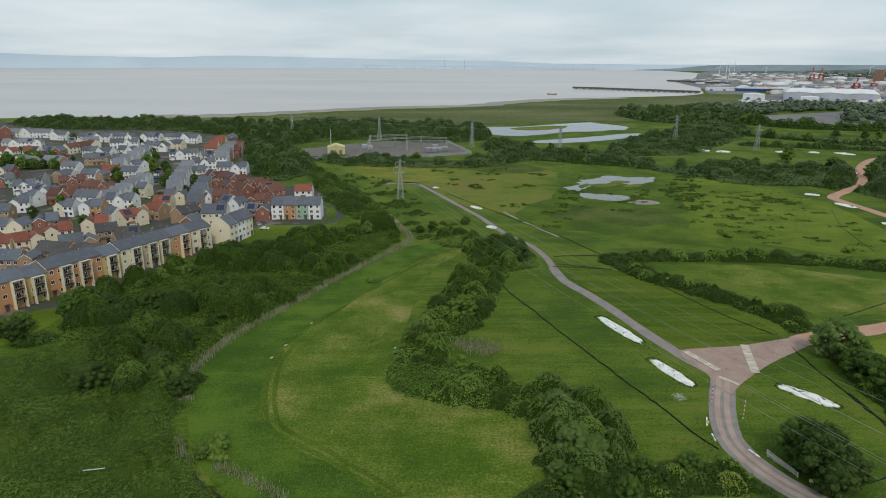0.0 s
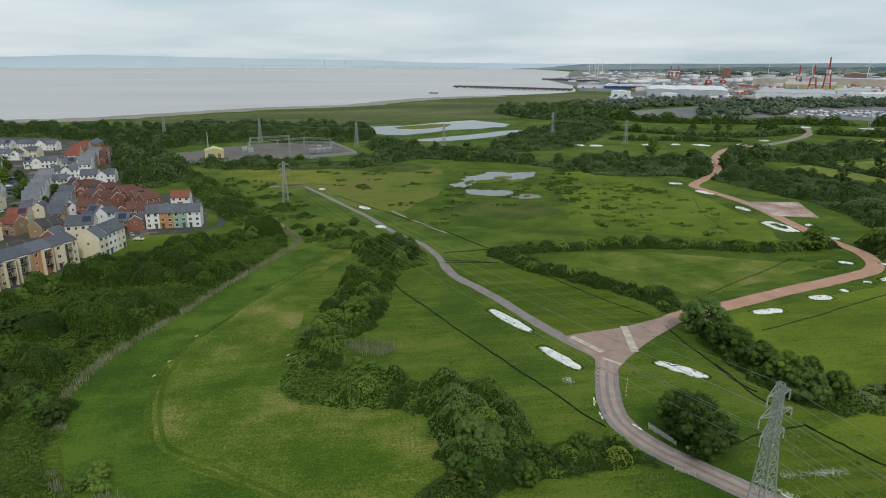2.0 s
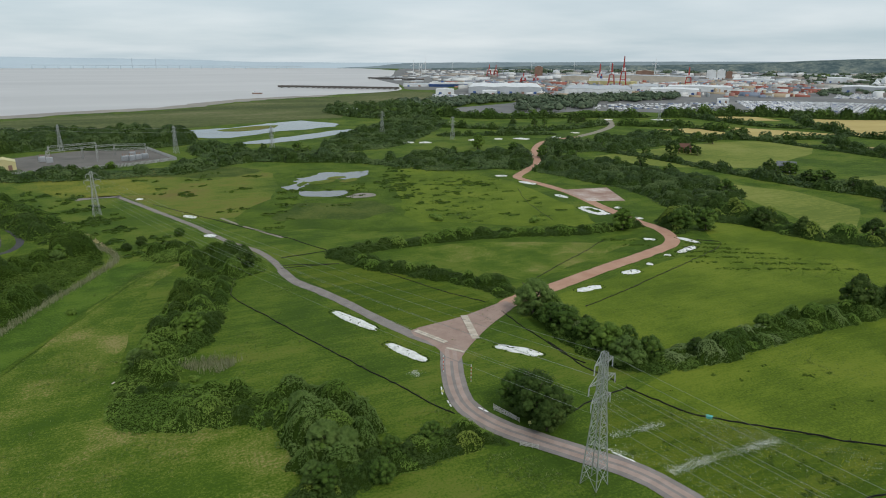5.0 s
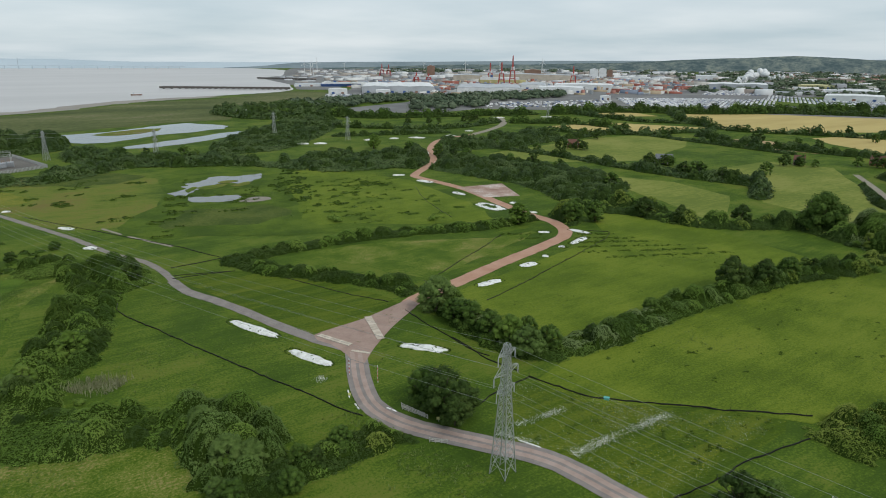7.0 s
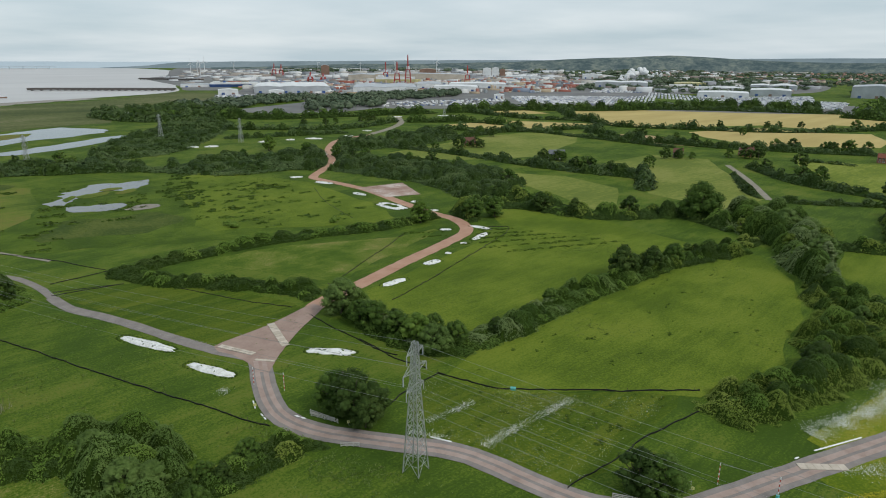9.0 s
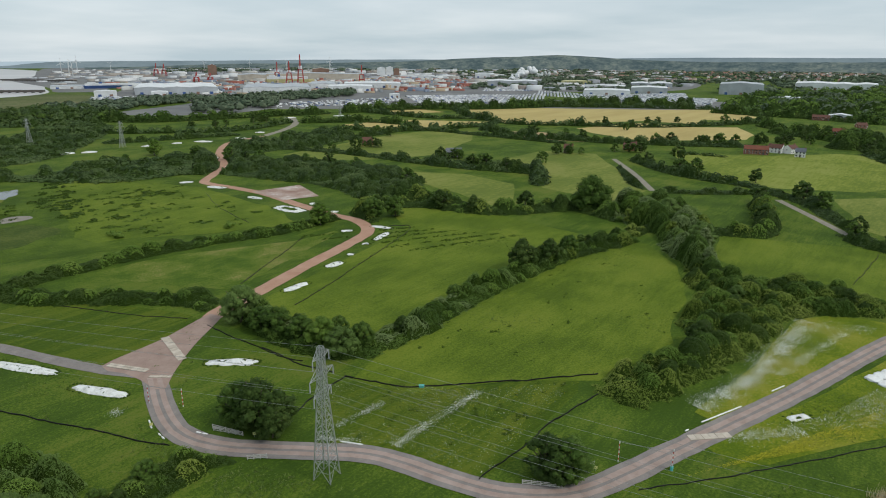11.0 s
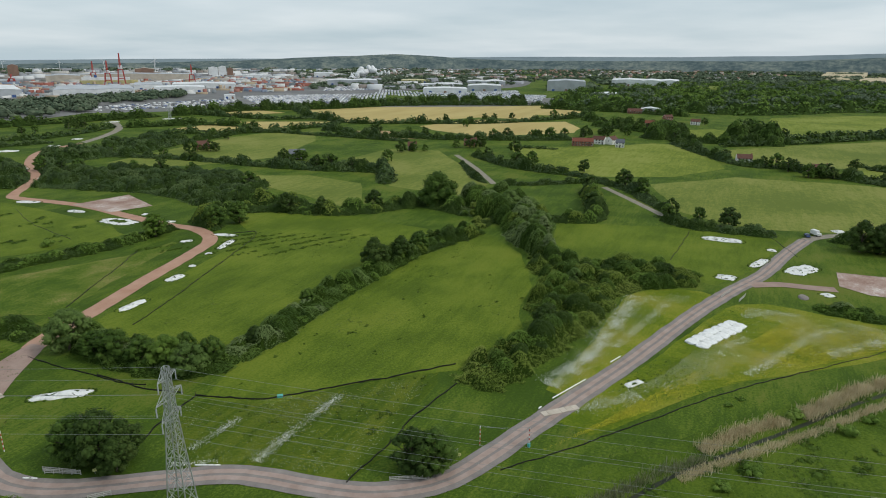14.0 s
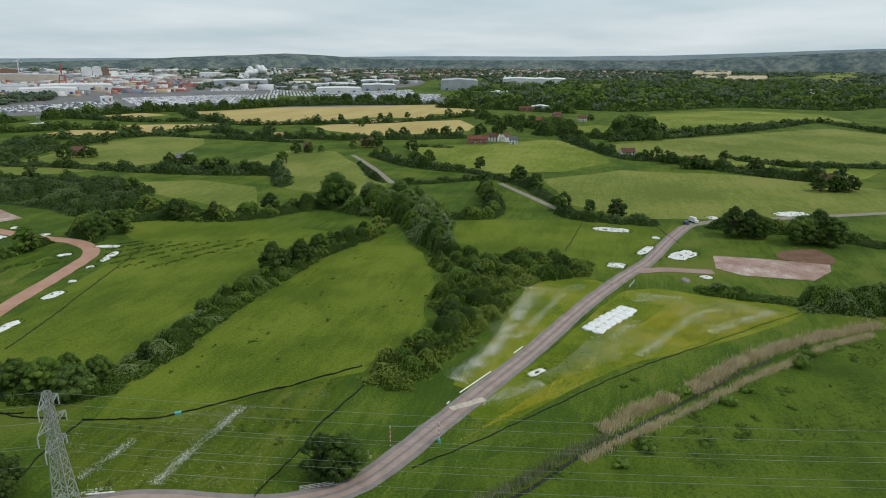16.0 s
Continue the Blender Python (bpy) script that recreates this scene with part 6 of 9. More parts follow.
for ends, n, walls, roof in (
    ([(-416.7, 626.0), (-375.8, 623.1)], 4, ("white",), "pale"), ([(-367.1, 608.1), (-350.1, 604.2)], 2, ("white",), "slate"), ([(-334.9, 595.6), (-303.8, 592.6)], 4, ("white",), "slate"),
    ([(-303.0, 597.2), (-283.6, 593.6)], 3, ("white",), "slate"), ([(-278.1, 598.5), (-259.3, 594.9)], 3, ("white",), "slate"), ([(-254.3, 595.1), (-222.0, 587.7)], 4, ("white",), "slate"),
    ([(-303.1, 516.5), (-290.5, 542.8)], 3, ("cream", "brick"), "brown"), ([(-342.8, 497.8), (-328.8, 495.1)], 2, ("white",), "red"), ([(-325.6, 501.8), (-313.0, 499.1)], 2, ("white",), "red"),
    ([(-309.3, 502.5), (-295.0, 499.8)], 2, ("brick",), "slate"), ([(-280.5, 503.8), (-255.7, 498.3)], 4, ("white",), "slate"), ([(-254.8, 508.3), (-241.5, 505.5)], 2, ("white",), "slate"),
    ([(-251.3, 537.0), (-228.2, 534.4)], 4, ("white",), "slate"), ([(-233.9, 549.4), (-220.1, 546.2)], 2, ("cream",), "slate"),
):
    street(ends, n, walls, roof)
for ends, n, walls, roof in (
    ([(-302.1, 454.5), (-285.9, 449.7)], 2, ("cream", "grey"), "pale"), ([(-282.5, 455.2), (-267.0, 450.4)], 2, ("white", "tan"), "pale"), ([(-259.5, 464.6), (-243.7, 468.1)], 2, ("tan",), "slate"),
    ([(-238.1, 462.6), (-224.8, 460.3)], 2, ("white",), "slate"), ([(-227.2, 471.7), (-216.3, 475.1)], 2, ("white",), "slate"), ([(-241.7, 396.6), (-230.3, 397.0)], 2, ("tan", "white"), "slate"),
    ([(-225.5, 399.3), (-210.6, 397.7)], 3, ("tan", "white"), "slate"), ([(-219.6, 412.7), (-208.9, 413.1)], 2, ("white",), "red"), ([(-206.0, 410.9), (-194.6, 409.1)], 2, ("white",), "slate"),
    ([(-226.1, 373.3), (-213.8, 379.4)], 3, ("brick",), "brown"), ([(-204.1, 361.3), (-186.7, 356.6)], 3, ("brick",), "brown"), ([(-269.8, 377.5), (-258.1, 381.8)], 3, ("green", "brick"), "slate"),
    ([(-251.5, 382.0), (-239.2, 382.4)], 2, ("grey",), "dark"), ([(-243.5, 360.0), (-234.6, 363.9)], 3, ("white",), "slate"), ([(-224.1, 348.7), (-213.1, 345.8)], 2, ("white",), "slate"),
):
    street(ends, n, walls, roof)
for ends, n, walls, roof in (
    ([(-209.7, 338.0), (-194.5, 333.8)], 2, ("brick",), "brown"), ([(-193.6, 333.9), (-179.7, 331.3)], 2, ("white",), "slate"), ([(-217.5, 315.9), (-209.4, 318.9)], 2, ("white",), "slate"),
    ([(-220.8, 331.6), (-211.2, 328.9)], 2, ("orange", "white"), "slate"), ([(-174.0, 327.0), (-158.9, 326.0)], 3, ("white",), "slate"), ([(-190.5, 310.0), (-181.2, 310.2)], 2, ("cream", "white"), "slate"),
    ([(-178.7, 310.3), (-167.5, 310.6)], 2, ("white", "orange"), "slate"), ([(-148.6, 286.7), (-141.7, 296.2)], 2, ("cream",), "red"), ([(-145.6, 307.3), (-135.0, 303.7)], 2, ("tan",), "red"),
    ([(-146.4, 320.7), (-138.5, 320.9)], 2, ("cream",), "red"), ([(-147.9, 336.8), (-136.9, 337.1)], 2, ("cream",), "slate"), ([(-159.8, 275.5), (-149.1, 278.9)], 2, ("cream",), "red"),
    ([(-182.9, 278.1), (-174.0, 282.7)], 2, ("brick",), "slate"), ([(-195.3, 271.5), (-181.5, 271.8)], 2, ("cream",), "slate"), ([(-215.7, 297.9), (-205.9, 299.4)], 2, ("tan",), "slate"),
):
    street(ends, n, walls, roof)
for ends, n, walls, roof in (
    ([(-171.4, 245.8), (-163.8, 253.0)], 2, ("cream",), "red"), ([(-167.8, 261.2), (-158.8, 266.3)], 2, ("cream",), "red"), ([(-151.5, 243.7), (-140.6, 250.0)], 3, ("tan",), "slate"),
    ([(-167.1, 223.3), (-149.1, 225.1)], 4, ("tan",), "slate"), ([(-153.8, 236.3), (-139.5, 232.7)], 2, ("tan",), "dark"), ([(-143.0, 224.7), (-133.4, 224.9)], 2, ("tan",), "dark"),
    ([(-138.5, 234.3), (-125.6, 230.0)], 2, ("tan",), "dark"), ([(-135.5, 256.4), (-126.6, 259.4)], 2, ("tan",), "dark"), ([(-121.6, 243.3), (-117.4, 251.7)], 2, ("tan",), "dark"),
    ([(-120.0, 256.7), (-111.8, 263.5)], 2, ("tan",), "dark"), ([(-191.5, 518.0), (-181.7, 518.5)], 2, ("white", "cream"), "red"), ([(-194.8, 567.5), (-194.0, 598.3)], 2, ("orange",), "slate"),
    ([(-174.9, 446.1), (-161.1, 451.9)], 3, ("white",), "slate"), ([(-151.5, 429.3), (-131.7, 430.0)], 4, ("white",), "slate"), ([(-136.8, 394.0), (-119.9, 380.6)], 3, ("brick",), "brown"),
    ([(-100.6, 326.3), (-89.0, 326.6)], 3, ("brick",), "brown"), ([(-95.4, 303.6), (-83.7, 303.9)], 2, ("brick",), "slate"), ([(-82.1, 351.7), (-72.7, 352.0)], 1, ("white",), "red"),
):
    street(ends, n, walls, roof)
# rows of gable-fronted terraces stepping down the streets
for ends, n, walls, roof, w in (
    ([(-173.8, 328.0), (-180.5, 386.6)], 7, ("white",), "pale", 8.0), ([(-148.9, 349.1), (-170.8, 429.5)], 7, ("white",), "pale", 8.0), ([(-125.3, 315.8), (-139.9, 374.2)], 6, ("tan", "cream"), "slate", 7.0),
    ([(-161.8, 465.7), (-170.7, 522.5)], 4, ("white", "tan"), "pale", 8.0), ([(-162.4, 499.1), (-167.6, 533.5)], 3, ("brick", "cream"), "brown", 7.0), ([(-183.8, 511.4), (-190.1, 559.5)], 3, ("cream", "orange"), "red", 7.0),
    ([(-111.8, 371.5), (-89.9, 344.4)], 4, ("brick",), "brown", 9.0), ([(-212.8, 415.2), (-227.7, 496.3)], 5, ("white",), "pale", 7.0),
):
    street(ends, n, walls, roof, gable=True, D=w, E=5.6)
street([(-83.4, 307.6), (-59.6, 308.2)], 4, ("white", "orange", "green", "white"), "slate", E=7.2, D=8.5, storeys=3, chimney=False, porch=False, solar=False)
street([(-108.5, 282.9), (-97.8, 284.3)], 2, ("cream",), "slate", E=8.8, D=9.0, storeys=3, chimney=False, porch=False)
street([(-93.2, 259.8), (-88.4, 276.5)], 3, ("cream", "white"), "slate", E=8.4, D=9.0, storeys=3, chimney=False, porch=False)


def flats(L, D, E, wall, stacks, label):
    """A three-storey block of flats with stacked balconies on its front."""
    root = house(L, D, E, wall, "slate", rise=2.2, storeys=3, label=label, seed=int(L * 10), fronts=(-1,), gables=())
    for x in stacks:
        for s in range(1, 3):
            z = s * E / 3
            bm = bmesh.new()
            add_box(bm, x - 1.5, x + 1.5, -D / 2 - 1.3, -D / 2 - 0.02, z - 0.12, z)
            bal = part("balcony", bm, M["rail"], root)
            bm = bmesh.new()
            for k in range(13):
                xx = x - 1.45 + 2.9 * k / 12
                add_box(bm, xx - 0.02, xx + 0.02, -D / 2 - 1.28, -D / 2 - 1.24, z + 0.002, z + 1.0)
            add_box(bm, x - 1.5, x + 1.5, -D / 2 - 1.3, -D / 2 - 1.22, z + 1.002, z + 1.07)
            tagged(part("railing", bm, M["rail"], bal), kind="stuff")
            attach(WIN["tall"], root, x, -D / 2 - 0.05, z + 0.05)
        for sx in (-1.75, 1.75):
            bm = bmesh.new()
            add_box(bm, x + sx - 0.16, x + sx + 0.16, -D / 2 - 1.4, -D / 2 - 0.02, 0, E - 0.4)
            part("fin_wall", bm, WM["cream"], root)
        bm = bmesh.new()
        add_box(bm, x - 1.9, x + 1.9, -D / 2 - 1.45, -D / 2 - 0.02, E - 0.3, E - 0.15)
        part("canopy", bm, M["concrete"], root)
    return root


F0, F1 = Vector((-141.0, 172.0, 0)), Vector((-95.0, 255.0, 0))
FD = (F1 - F0)
FLEN, FANG = FD.length, math.atan2(FD.y, FD.x)
pos = 0.0
for ln, wall, st, lift in ((10, "cream", (2.5,), 0), (11, "orange", (2.5,), 0), (6.5, "yellow", (0,), -0.5), (19, "orange", (-3.5, 3.0), 0.4), (7, "yellow", (0,), -0.4), (9, "cream", (1.5,), 0), (13, "buff", (-2.5, 2.5), 0), (9, "orange", (1.0,), 0), (10, "cream", (0,), 0)):
    b = flats(ln - 0.05, 10.0, 9.4 + lift, wall, st, "three-storey %s block of flats with stacked balconies" % wall)
    c = F0 + FD.normalized() * (pos + ln / 2)
    nrm = Vector((math.sin(FANG), -math.cos(FANG), 0))
    c = c - nrm * 5.0
    b.matrix_basis = Matrix.Translation(c) @ Matrix.Rotation(FANG, 4, "Z")
    pos += ln


def make_car(colour, name="parked_car"):
    root = tagged(new(name), "small parked car standing on the asphalt", "car", "parked cars")
    cm = plain("car_paint", colour, 0.25, 0.2, 0.5, 0.05)
    bm = bmesh.new()
    prof = [(-2.1, 0.35), (-2.15, 0.75), (-1.9, 0.95), (-1.2, 1.0), (-0.75, 1.42), (0.85, 1.45), (1.5, 1.0), (2.1, 0.9), (2.15, 0.4)]
    a = [bm.verts.new((x, -0.85 if z < 1.2 else -0.68, z)) for x, z in prof]
    b = [bm.verts.new((x, 0.85 if z < 1.2 else 0.68, z)) for x, z in prof]
    bm.faces.new(a)
    bm.faces.new(b[::-1])
    for i in range(len(prof)):
        j = (i + 1) % len(prof)
        bm.faces.new((a[i], a[j], b[j], b[i]))
    bmesh.ops.recalc_face_normals(bm, faces=bm.faces)
    part("body", bm, cm, root)
    bm = bmesh.new()
    for s in (-1, 1):
        v = [bm.verts.new((x, s * y, z)) for x, y, z in ((-1.05, 0.83, 1.03), (1.35, 0.83, 1.03), (0.8, 0.70, 1.38), (-0.7, 0.70, 1.38))]
        bm.faces.new(v)
    v = [bm.verts.new(p) for p in ((-1.19, -0.7, 1.03), (-1.19, 0.7, 1.03), (-0.80, 0.62, 1.39), (-0.80, -0.62, 1.39))]
    bm.faces.new(v)
    v = [bm.verts.new(p) for p in ((1.50, -0.7, 1.03), (1.50, 0.7, 1.03), (0.92, 0.62, 1.40), (0.92, -0.62, 1.40))]
    bm.faces.new(v)
    part("windows", bm, M["glass"], root)
    for x in (-1.3, 1.3):
        for y in (-0.8, 0.8):
            bm = bmesh.new()
            bmesh.ops.create_cone(bm, cap_ends=True, segments=12, radius1=0.32, radius2=0.32, depth=0.2, matrix=Matrix.Translation((x, y, 0.32)) @ Matrix.Rotation(math.pi / 2, 4, "X"))
            part("wheel", bm, M["rail"], root)
    return root


CARS = [make_car(c) for c in ((0.03, 0.03, 0.035), (0.35, 0.36, 0.38), (0.62, 0.62, 0.62), (0.04, 0.06, 0.16))]
SPOTS = [(-92.6, 296.4), (-86.6, 292.2), (-81.7, 284.1), (-184.6, 407.2), (-179.8, 397.6), (-166.6, 359.9), (-163.8, 349.3), (-193.9, 432.1), (-140.1, 259.6), (-85.0, 351.5), (-189.5, 419.3), (-198.5, 445.8)]
for i, (x, y) in enumerate(SPOTS):
    if i < 4:
        CARS[i].matrix_basis = Matrix.Translation((x, y, 0.06)) @ Matrix.Rotation(1.0 + i, 4, "Z")
    else:
        copy_thing(CARS[i % 4], Matrix.Translation((x, y, 0.06)) @ Matrix.Rotation(1.2 + 0.2 * i, 4, "Z"))
# street trees among the houses
for i, (x, y) in enumerate([(-215.9, 470.0), (-208.1, 455.1), (-200.4, 441.0), (-194.2, 445.9), (-185.3, 428.0), (-177.3, 411.4), (-169.3, 385.0), (-263.4, 561.6), (-333.2, 508.1), (-301.2, 466.9), (-296.2, 472.4), (-292.6, 480.6), (-342.3, 597.4), (-200.0, 305.0), (-210.7, 412.4), (-172.0, 352.0), (-151.8, 338.1), (-232.5, 534.7), (-312.0, 461.4), (-298.3, 449.4), (-200.4, 329.9), (-261.4, 481.8)]):
    place(OAK[i % 3], x, y, 0.7 + 0.3 * ((i * 7) % 5) / 5, i)
for i, (x, y) in enumerate([(-311.6, 451.4), (-317.3, 466.3), (-302.6, 449.3), (-308.4, 464.1), (-291.2, 442.5), (-297.7, 459.3), (-284.3, 442.8), (-292.1, 462.1), (-278.8, 445.3), (-283.4, 459.9), (-270.1, 443.3), (-275.6, 457.6), (-307.1, 480.1), (-294.7, 480.5), (-209.3, 406.4), (-203.4, 398.8), (-224.1, 488.8), (-226.9, 500.2), (-217.5, 483.5), (-210.5, 455.0)]):
    place(OAK[(i * 2) % 3], x, y, 0.85 + 0.3 * ((i * 7) % 5) / 5, i)
street([(-125.8, 365.6), (-108.9, 352.3)], 3, ("brick",), "brown")
street([(-122.0, 337.5), (-107.2, 333.4)], 3, ("brick",), "brown")
street([(-112.7, 323.1), (-101.0, 317.8)], 2, ("white",), "slate")
street([(-146.9, 399.9), (-139.2, 396.0)], 2, ("brick",), "brown")
street([(-112.9, 274.5), (-110.2, 286.5)], 2, ("brick",), "slate")
street([(-125.3, 293.0), (-119.7, 302.9)], 2, ("tan",), "dark")
for ends, n, walls, roof in (([(-208.9, 490.7), (-188.8, 494.7)], 4, ("white",), "slate"), ([(-162.3, 412.5), (-152.3, 417.4)], 3, ("white", "cream"), "slate"), ([(-140.6, 372.4), (-133.3, 376.3)], 2, ("brick",), "brown"), ([(-146.2, 261.8), (-139.8, 265.8)], 2, ("tan",), "dark"),
                             ([(-129.8, 245.3), (-125.5, 250.5)], 2, ("tan",), "dark"), ([(-158.9, 296.9), (-152.4, 293.5)], 1, ("white",), "slate"), ([(-127.8, 332.8), (-123.1, 339.0)], 2, ("white",), "slate"), ([(-175.2, 244.9), (-171.8, 245.8)], 1, ("cream",), "red"), ([(-255.5, 430.3), (-243.8, 428.3)], 2, ("white",), "pale"), ([(-215.0, 439.3), (-203.2, 434.7)], 2, ("white",), "slate"), ([(-302.3, 474.5), (-293.9, 477.8)], 2, ("cream", "white"), "brown"), ([(-171.7, 357.1), (-165.6, 355.6)], 1, ("cream",), "slate")):
    street(ends, n, walls, roof, D=7.4)
street([(-424.4, 605.0), (-411.1, 615.5)], 2, ("brick",), "slate", E=9)
street([(-181.1, 479.5), (-171.1, 486.0)], 3, ("cream", "white"), "slate")
street([(-323.7, 557.1), (-301.7, 566.4)], 4, ("white", "cream"), "pale")
street([(-284.1, 551.0), (-262.3, 556.0)], 4, ("white",), "slate")
street([(-372.8, 546.7), (-342.6, 552.1)], 5, ("white",), "pale")
street([(-286.3, 412.5), (-277.4, 412.9)], 2, ("cream", "brick"), "slate")
for i, (x, y) in enumerate([(-332.2, 484.7), (-324.5, 479.4), (-314.6, 485.3), (-295.3, 462.0), (-287.5, 464.8), (-307.9, 488.4), (-281.0, 467.7), (-313.3, 471.7), (-295.9, 452.0), (-320.4, 524.4), (-278.1, 481.2), (-245.3, 488.0), (-154.6, 394.6), (-174.9, 471.6), (-172.0, 446.7), (-131.8, 386.1), (-116.3, 377.8), (-306.9, 525.0), (-265.9, 382.1), (-227.7, 358.2), (-222.3, 320.2), (-159.3, 298.1), (-146.8, 360.5), (-155.0, 312.0), (-166.7, 289.3), (-172.9, 260.6)]):
    place(OAK[i % 3], x, y, 0.5 + 0.3 * ((i * 7) % 5) / 5, i)
for i, pts in enumerate(([(-307.3, 442.0), (-276.3, 452.7), (-298.6, 494.5), (-322.7, 505.5), (-344.8, 498.6)], [(-185.9, 399.3), (-206.4, 457.6), (-239.8, 527.7), (-237.4, 511.9), (-200.9, 423.2)], [(-203.4, 325.9), (-190.9, 328.8), (-204.0, 358.8), (-220.5, 358.4)], [(-160.0, 291.5), (-143.9, 302.9), (-151.8, 322.0), (-168.7, 314.1)], [(-139.3, 385.9), (-154.4, 447.3), (-165.4, 471.9), (-148.5, 404.4)])):
    patch("garden", pts, 0.08, M["field_deep"], "small green gardens and verges between houses", "garden", 4, 1.5, i)
for i, (x, y) in enumerate([(-111.0, 178.9), (-117.7, 162.8), (-112.5, 188.0), (-125.1, 164.6)]):
    place(OAK[i % 2], x, y, 0.9, i)

# ---------------------------------------------------------------- docks, sheds and cars in the distance
def island_mat(name, colours, rough=0.5):
    """One of several flat paints, chosen piece by piece."""
    m = bpy.data.materials.new(name)
    m.use_nodes = True
    n, l = m.node_tree.nodes, m.node_tree.links
    b = n["Principled BSDF"]
    b.inputs["Roughness"].default_value = rough
    g = n.new("ShaderNodeNewGeometry")
    r = n.new("ShaderNodeValToRGB")
    r.color_ramp.interpolation = "CONSTANT"
    while len(r.color_ramp.elements) < len(colours):
        r.color_ramp.elements.new(0.5)
    for i, (e, c) in enumerate(zip(r.color_ramp.elements, colours)):
        e.position, e.color = i / len(colours), (*c, 1)
    l.new(g.outputs["Random Per Island"], r.inputs[0])
    l.new(r.outputs[0], b.inputs["Base Color"])
    return m


M["paints"] = island_mat("mixed_car_paints", [(0.7, 0.7, 0.7), (0.6, 0.61, 0.62), (0.35, 0.36, 0.38), (0.08, 0.085, 0.09), (0.66, 0.66, 0.65), (0.10, 0.14, 0.25), (0.5, 0.5, 0.5)], 0.35)
M["boxes"] = island_mat("mixed_container_paints", [(0.36, 0.16, 0.12), (0.20, 0.24, 0.31), (0.5, 0.5, 0.48), (0.42, 0.33, 0.22), (0.62, 0.62, 0.60), (0.30, 0.09, 0.06), (0.22, 0.24, 0.25)], 0.6)
M["cladding"] = island_mat("mixed_pale_cladding", [(0.60, 0.61, 0.62), (0.40, 0.42, 0.44), (0.30, 0.31, 0.33), (0.66, 0.66, 0.65), (0.34, 0.31, 0.27), (0.26, 0.22, 0.19), (0.48, 0.46, 0.42)], 0.7)
M["rooftops"] = island_mat("mixed_house_roofs", [(0.22, 0.11, 0.075), (0.15, 0.10, 0.085), (0.26, 0.15, 0.11), (0.16, 0.16, 0.17)], 0.8)
M["renders"] = island_mat("mixed_house_walls", [(0.62, 0.60, 0.55), (0.45, 0.36, 0.28), (0.36, 0.22, 0.16), (0.66, 0.65, 0.62)], 0.8)
M["shed_white"] = plain("pale_profiled_cladding", (0.66, 0.67, 0.67), 0.6, scale=0.05)
M["shed_grey"] = plain("grey_profiled_cladding", (0.40, 0.42, 0.44), 0.6, scale=0.05)
M["shed_beige"] = plain("beige_cladding", (0.46, 0.41, 0.34), 0.7, scale=0.05)
M["shed_blue"] = plain("blue_cladding", (0.05, 0.10, 0.26), 0.6, scale=0.05)
M["shed_yellow"] = plain("yellow_cladding", (0.55, 0.50, 0.25), 0.6, scale=0.05)
M["shed_brown"] = plain("brown_brickwork", (0.24, 0.15, 0.11), 0.8, scale=0.05)
M["crane_red"] = plain("red_crane_paint", (0.36, 0.055, 0.045), 0.5)
M["jetty"] = plain("dark_jetty_timber", (0.10, 0.09, 0.08), 0.9)


def shed(b, depth, mats=("shed_white", "shed_grey"), rise=0.12, label="long pale industrial shed with a shallow roof by the docks", skew=0.0, bays=1, name="warehouse"):
    """A clad shed: walls, shallow ridged roof in bays, doors along the front."""
    x, y, w, h = b
    root = tagged(new(name), label, "warehouse", "dock sheds")
    eave = h * (1 - rise)
    bm = bmesh.new()
    add_box(bm, -w / 2, w / 2, 0, depth, 0, eave)
    for k in range(bays):
        bw = w / bays
        x0 = -w / 2 + k * bw
        a = [bm.verts.new((p, 0.02, z)) for p, z in ((x0, eave + 0.02), (x0 + bw, eave + 0.02), (x0 + bw / 2, h + 0.02))]
        c = [bm.verts.new((p.co.x, depth - 0.02, p.co.z)) for p in a]
        bm.faces.new(a)
        bm.faces.new(c[::-1])
        for i in range(3):
            bm.faces.new((a[i], c[i], c[(i + 1) % 3], a[(i + 1) % 3]))
    part("wall", bm, M[mats[1]], root)
    for k in range(bays):
        bw = w / bays
        bm = roof_mesh(depth, bw * 0.995, eave + 0.05, h - eave, 0.0, 0.5)
        bm.transform(Matrix.Translation((-w / 2 + (k + 0.5) * bw, depth / 2, 0)) @ Matrix.Rotation(math.pi / 2, 4, "Z"))
        part("roof", bm, M[mats[0]], root)
    for k in range(max(2, min(8, int(w / 25)))):
        n = max(2, min(8, int(w / 25)))
        cx = -w / 2 + (k + 0.5) / n * w
        bm = bmesh.new()
        add_box(bm, cx - min(3, w / 12), cx + min(3, w / 12), -0.25, -0.02, 0, min(5, eave * 0.7))
        part("loading_door", bm, M["shed_brown" if k % 3 == 1 else "shed_blue"], root)
    a = math.atan2(x, y)
    root.matrix_basis = Matrix.Translation((x, y, 0)) @ Matrix.Rotation(-a + radians(skew), 4, "Z")
    return root


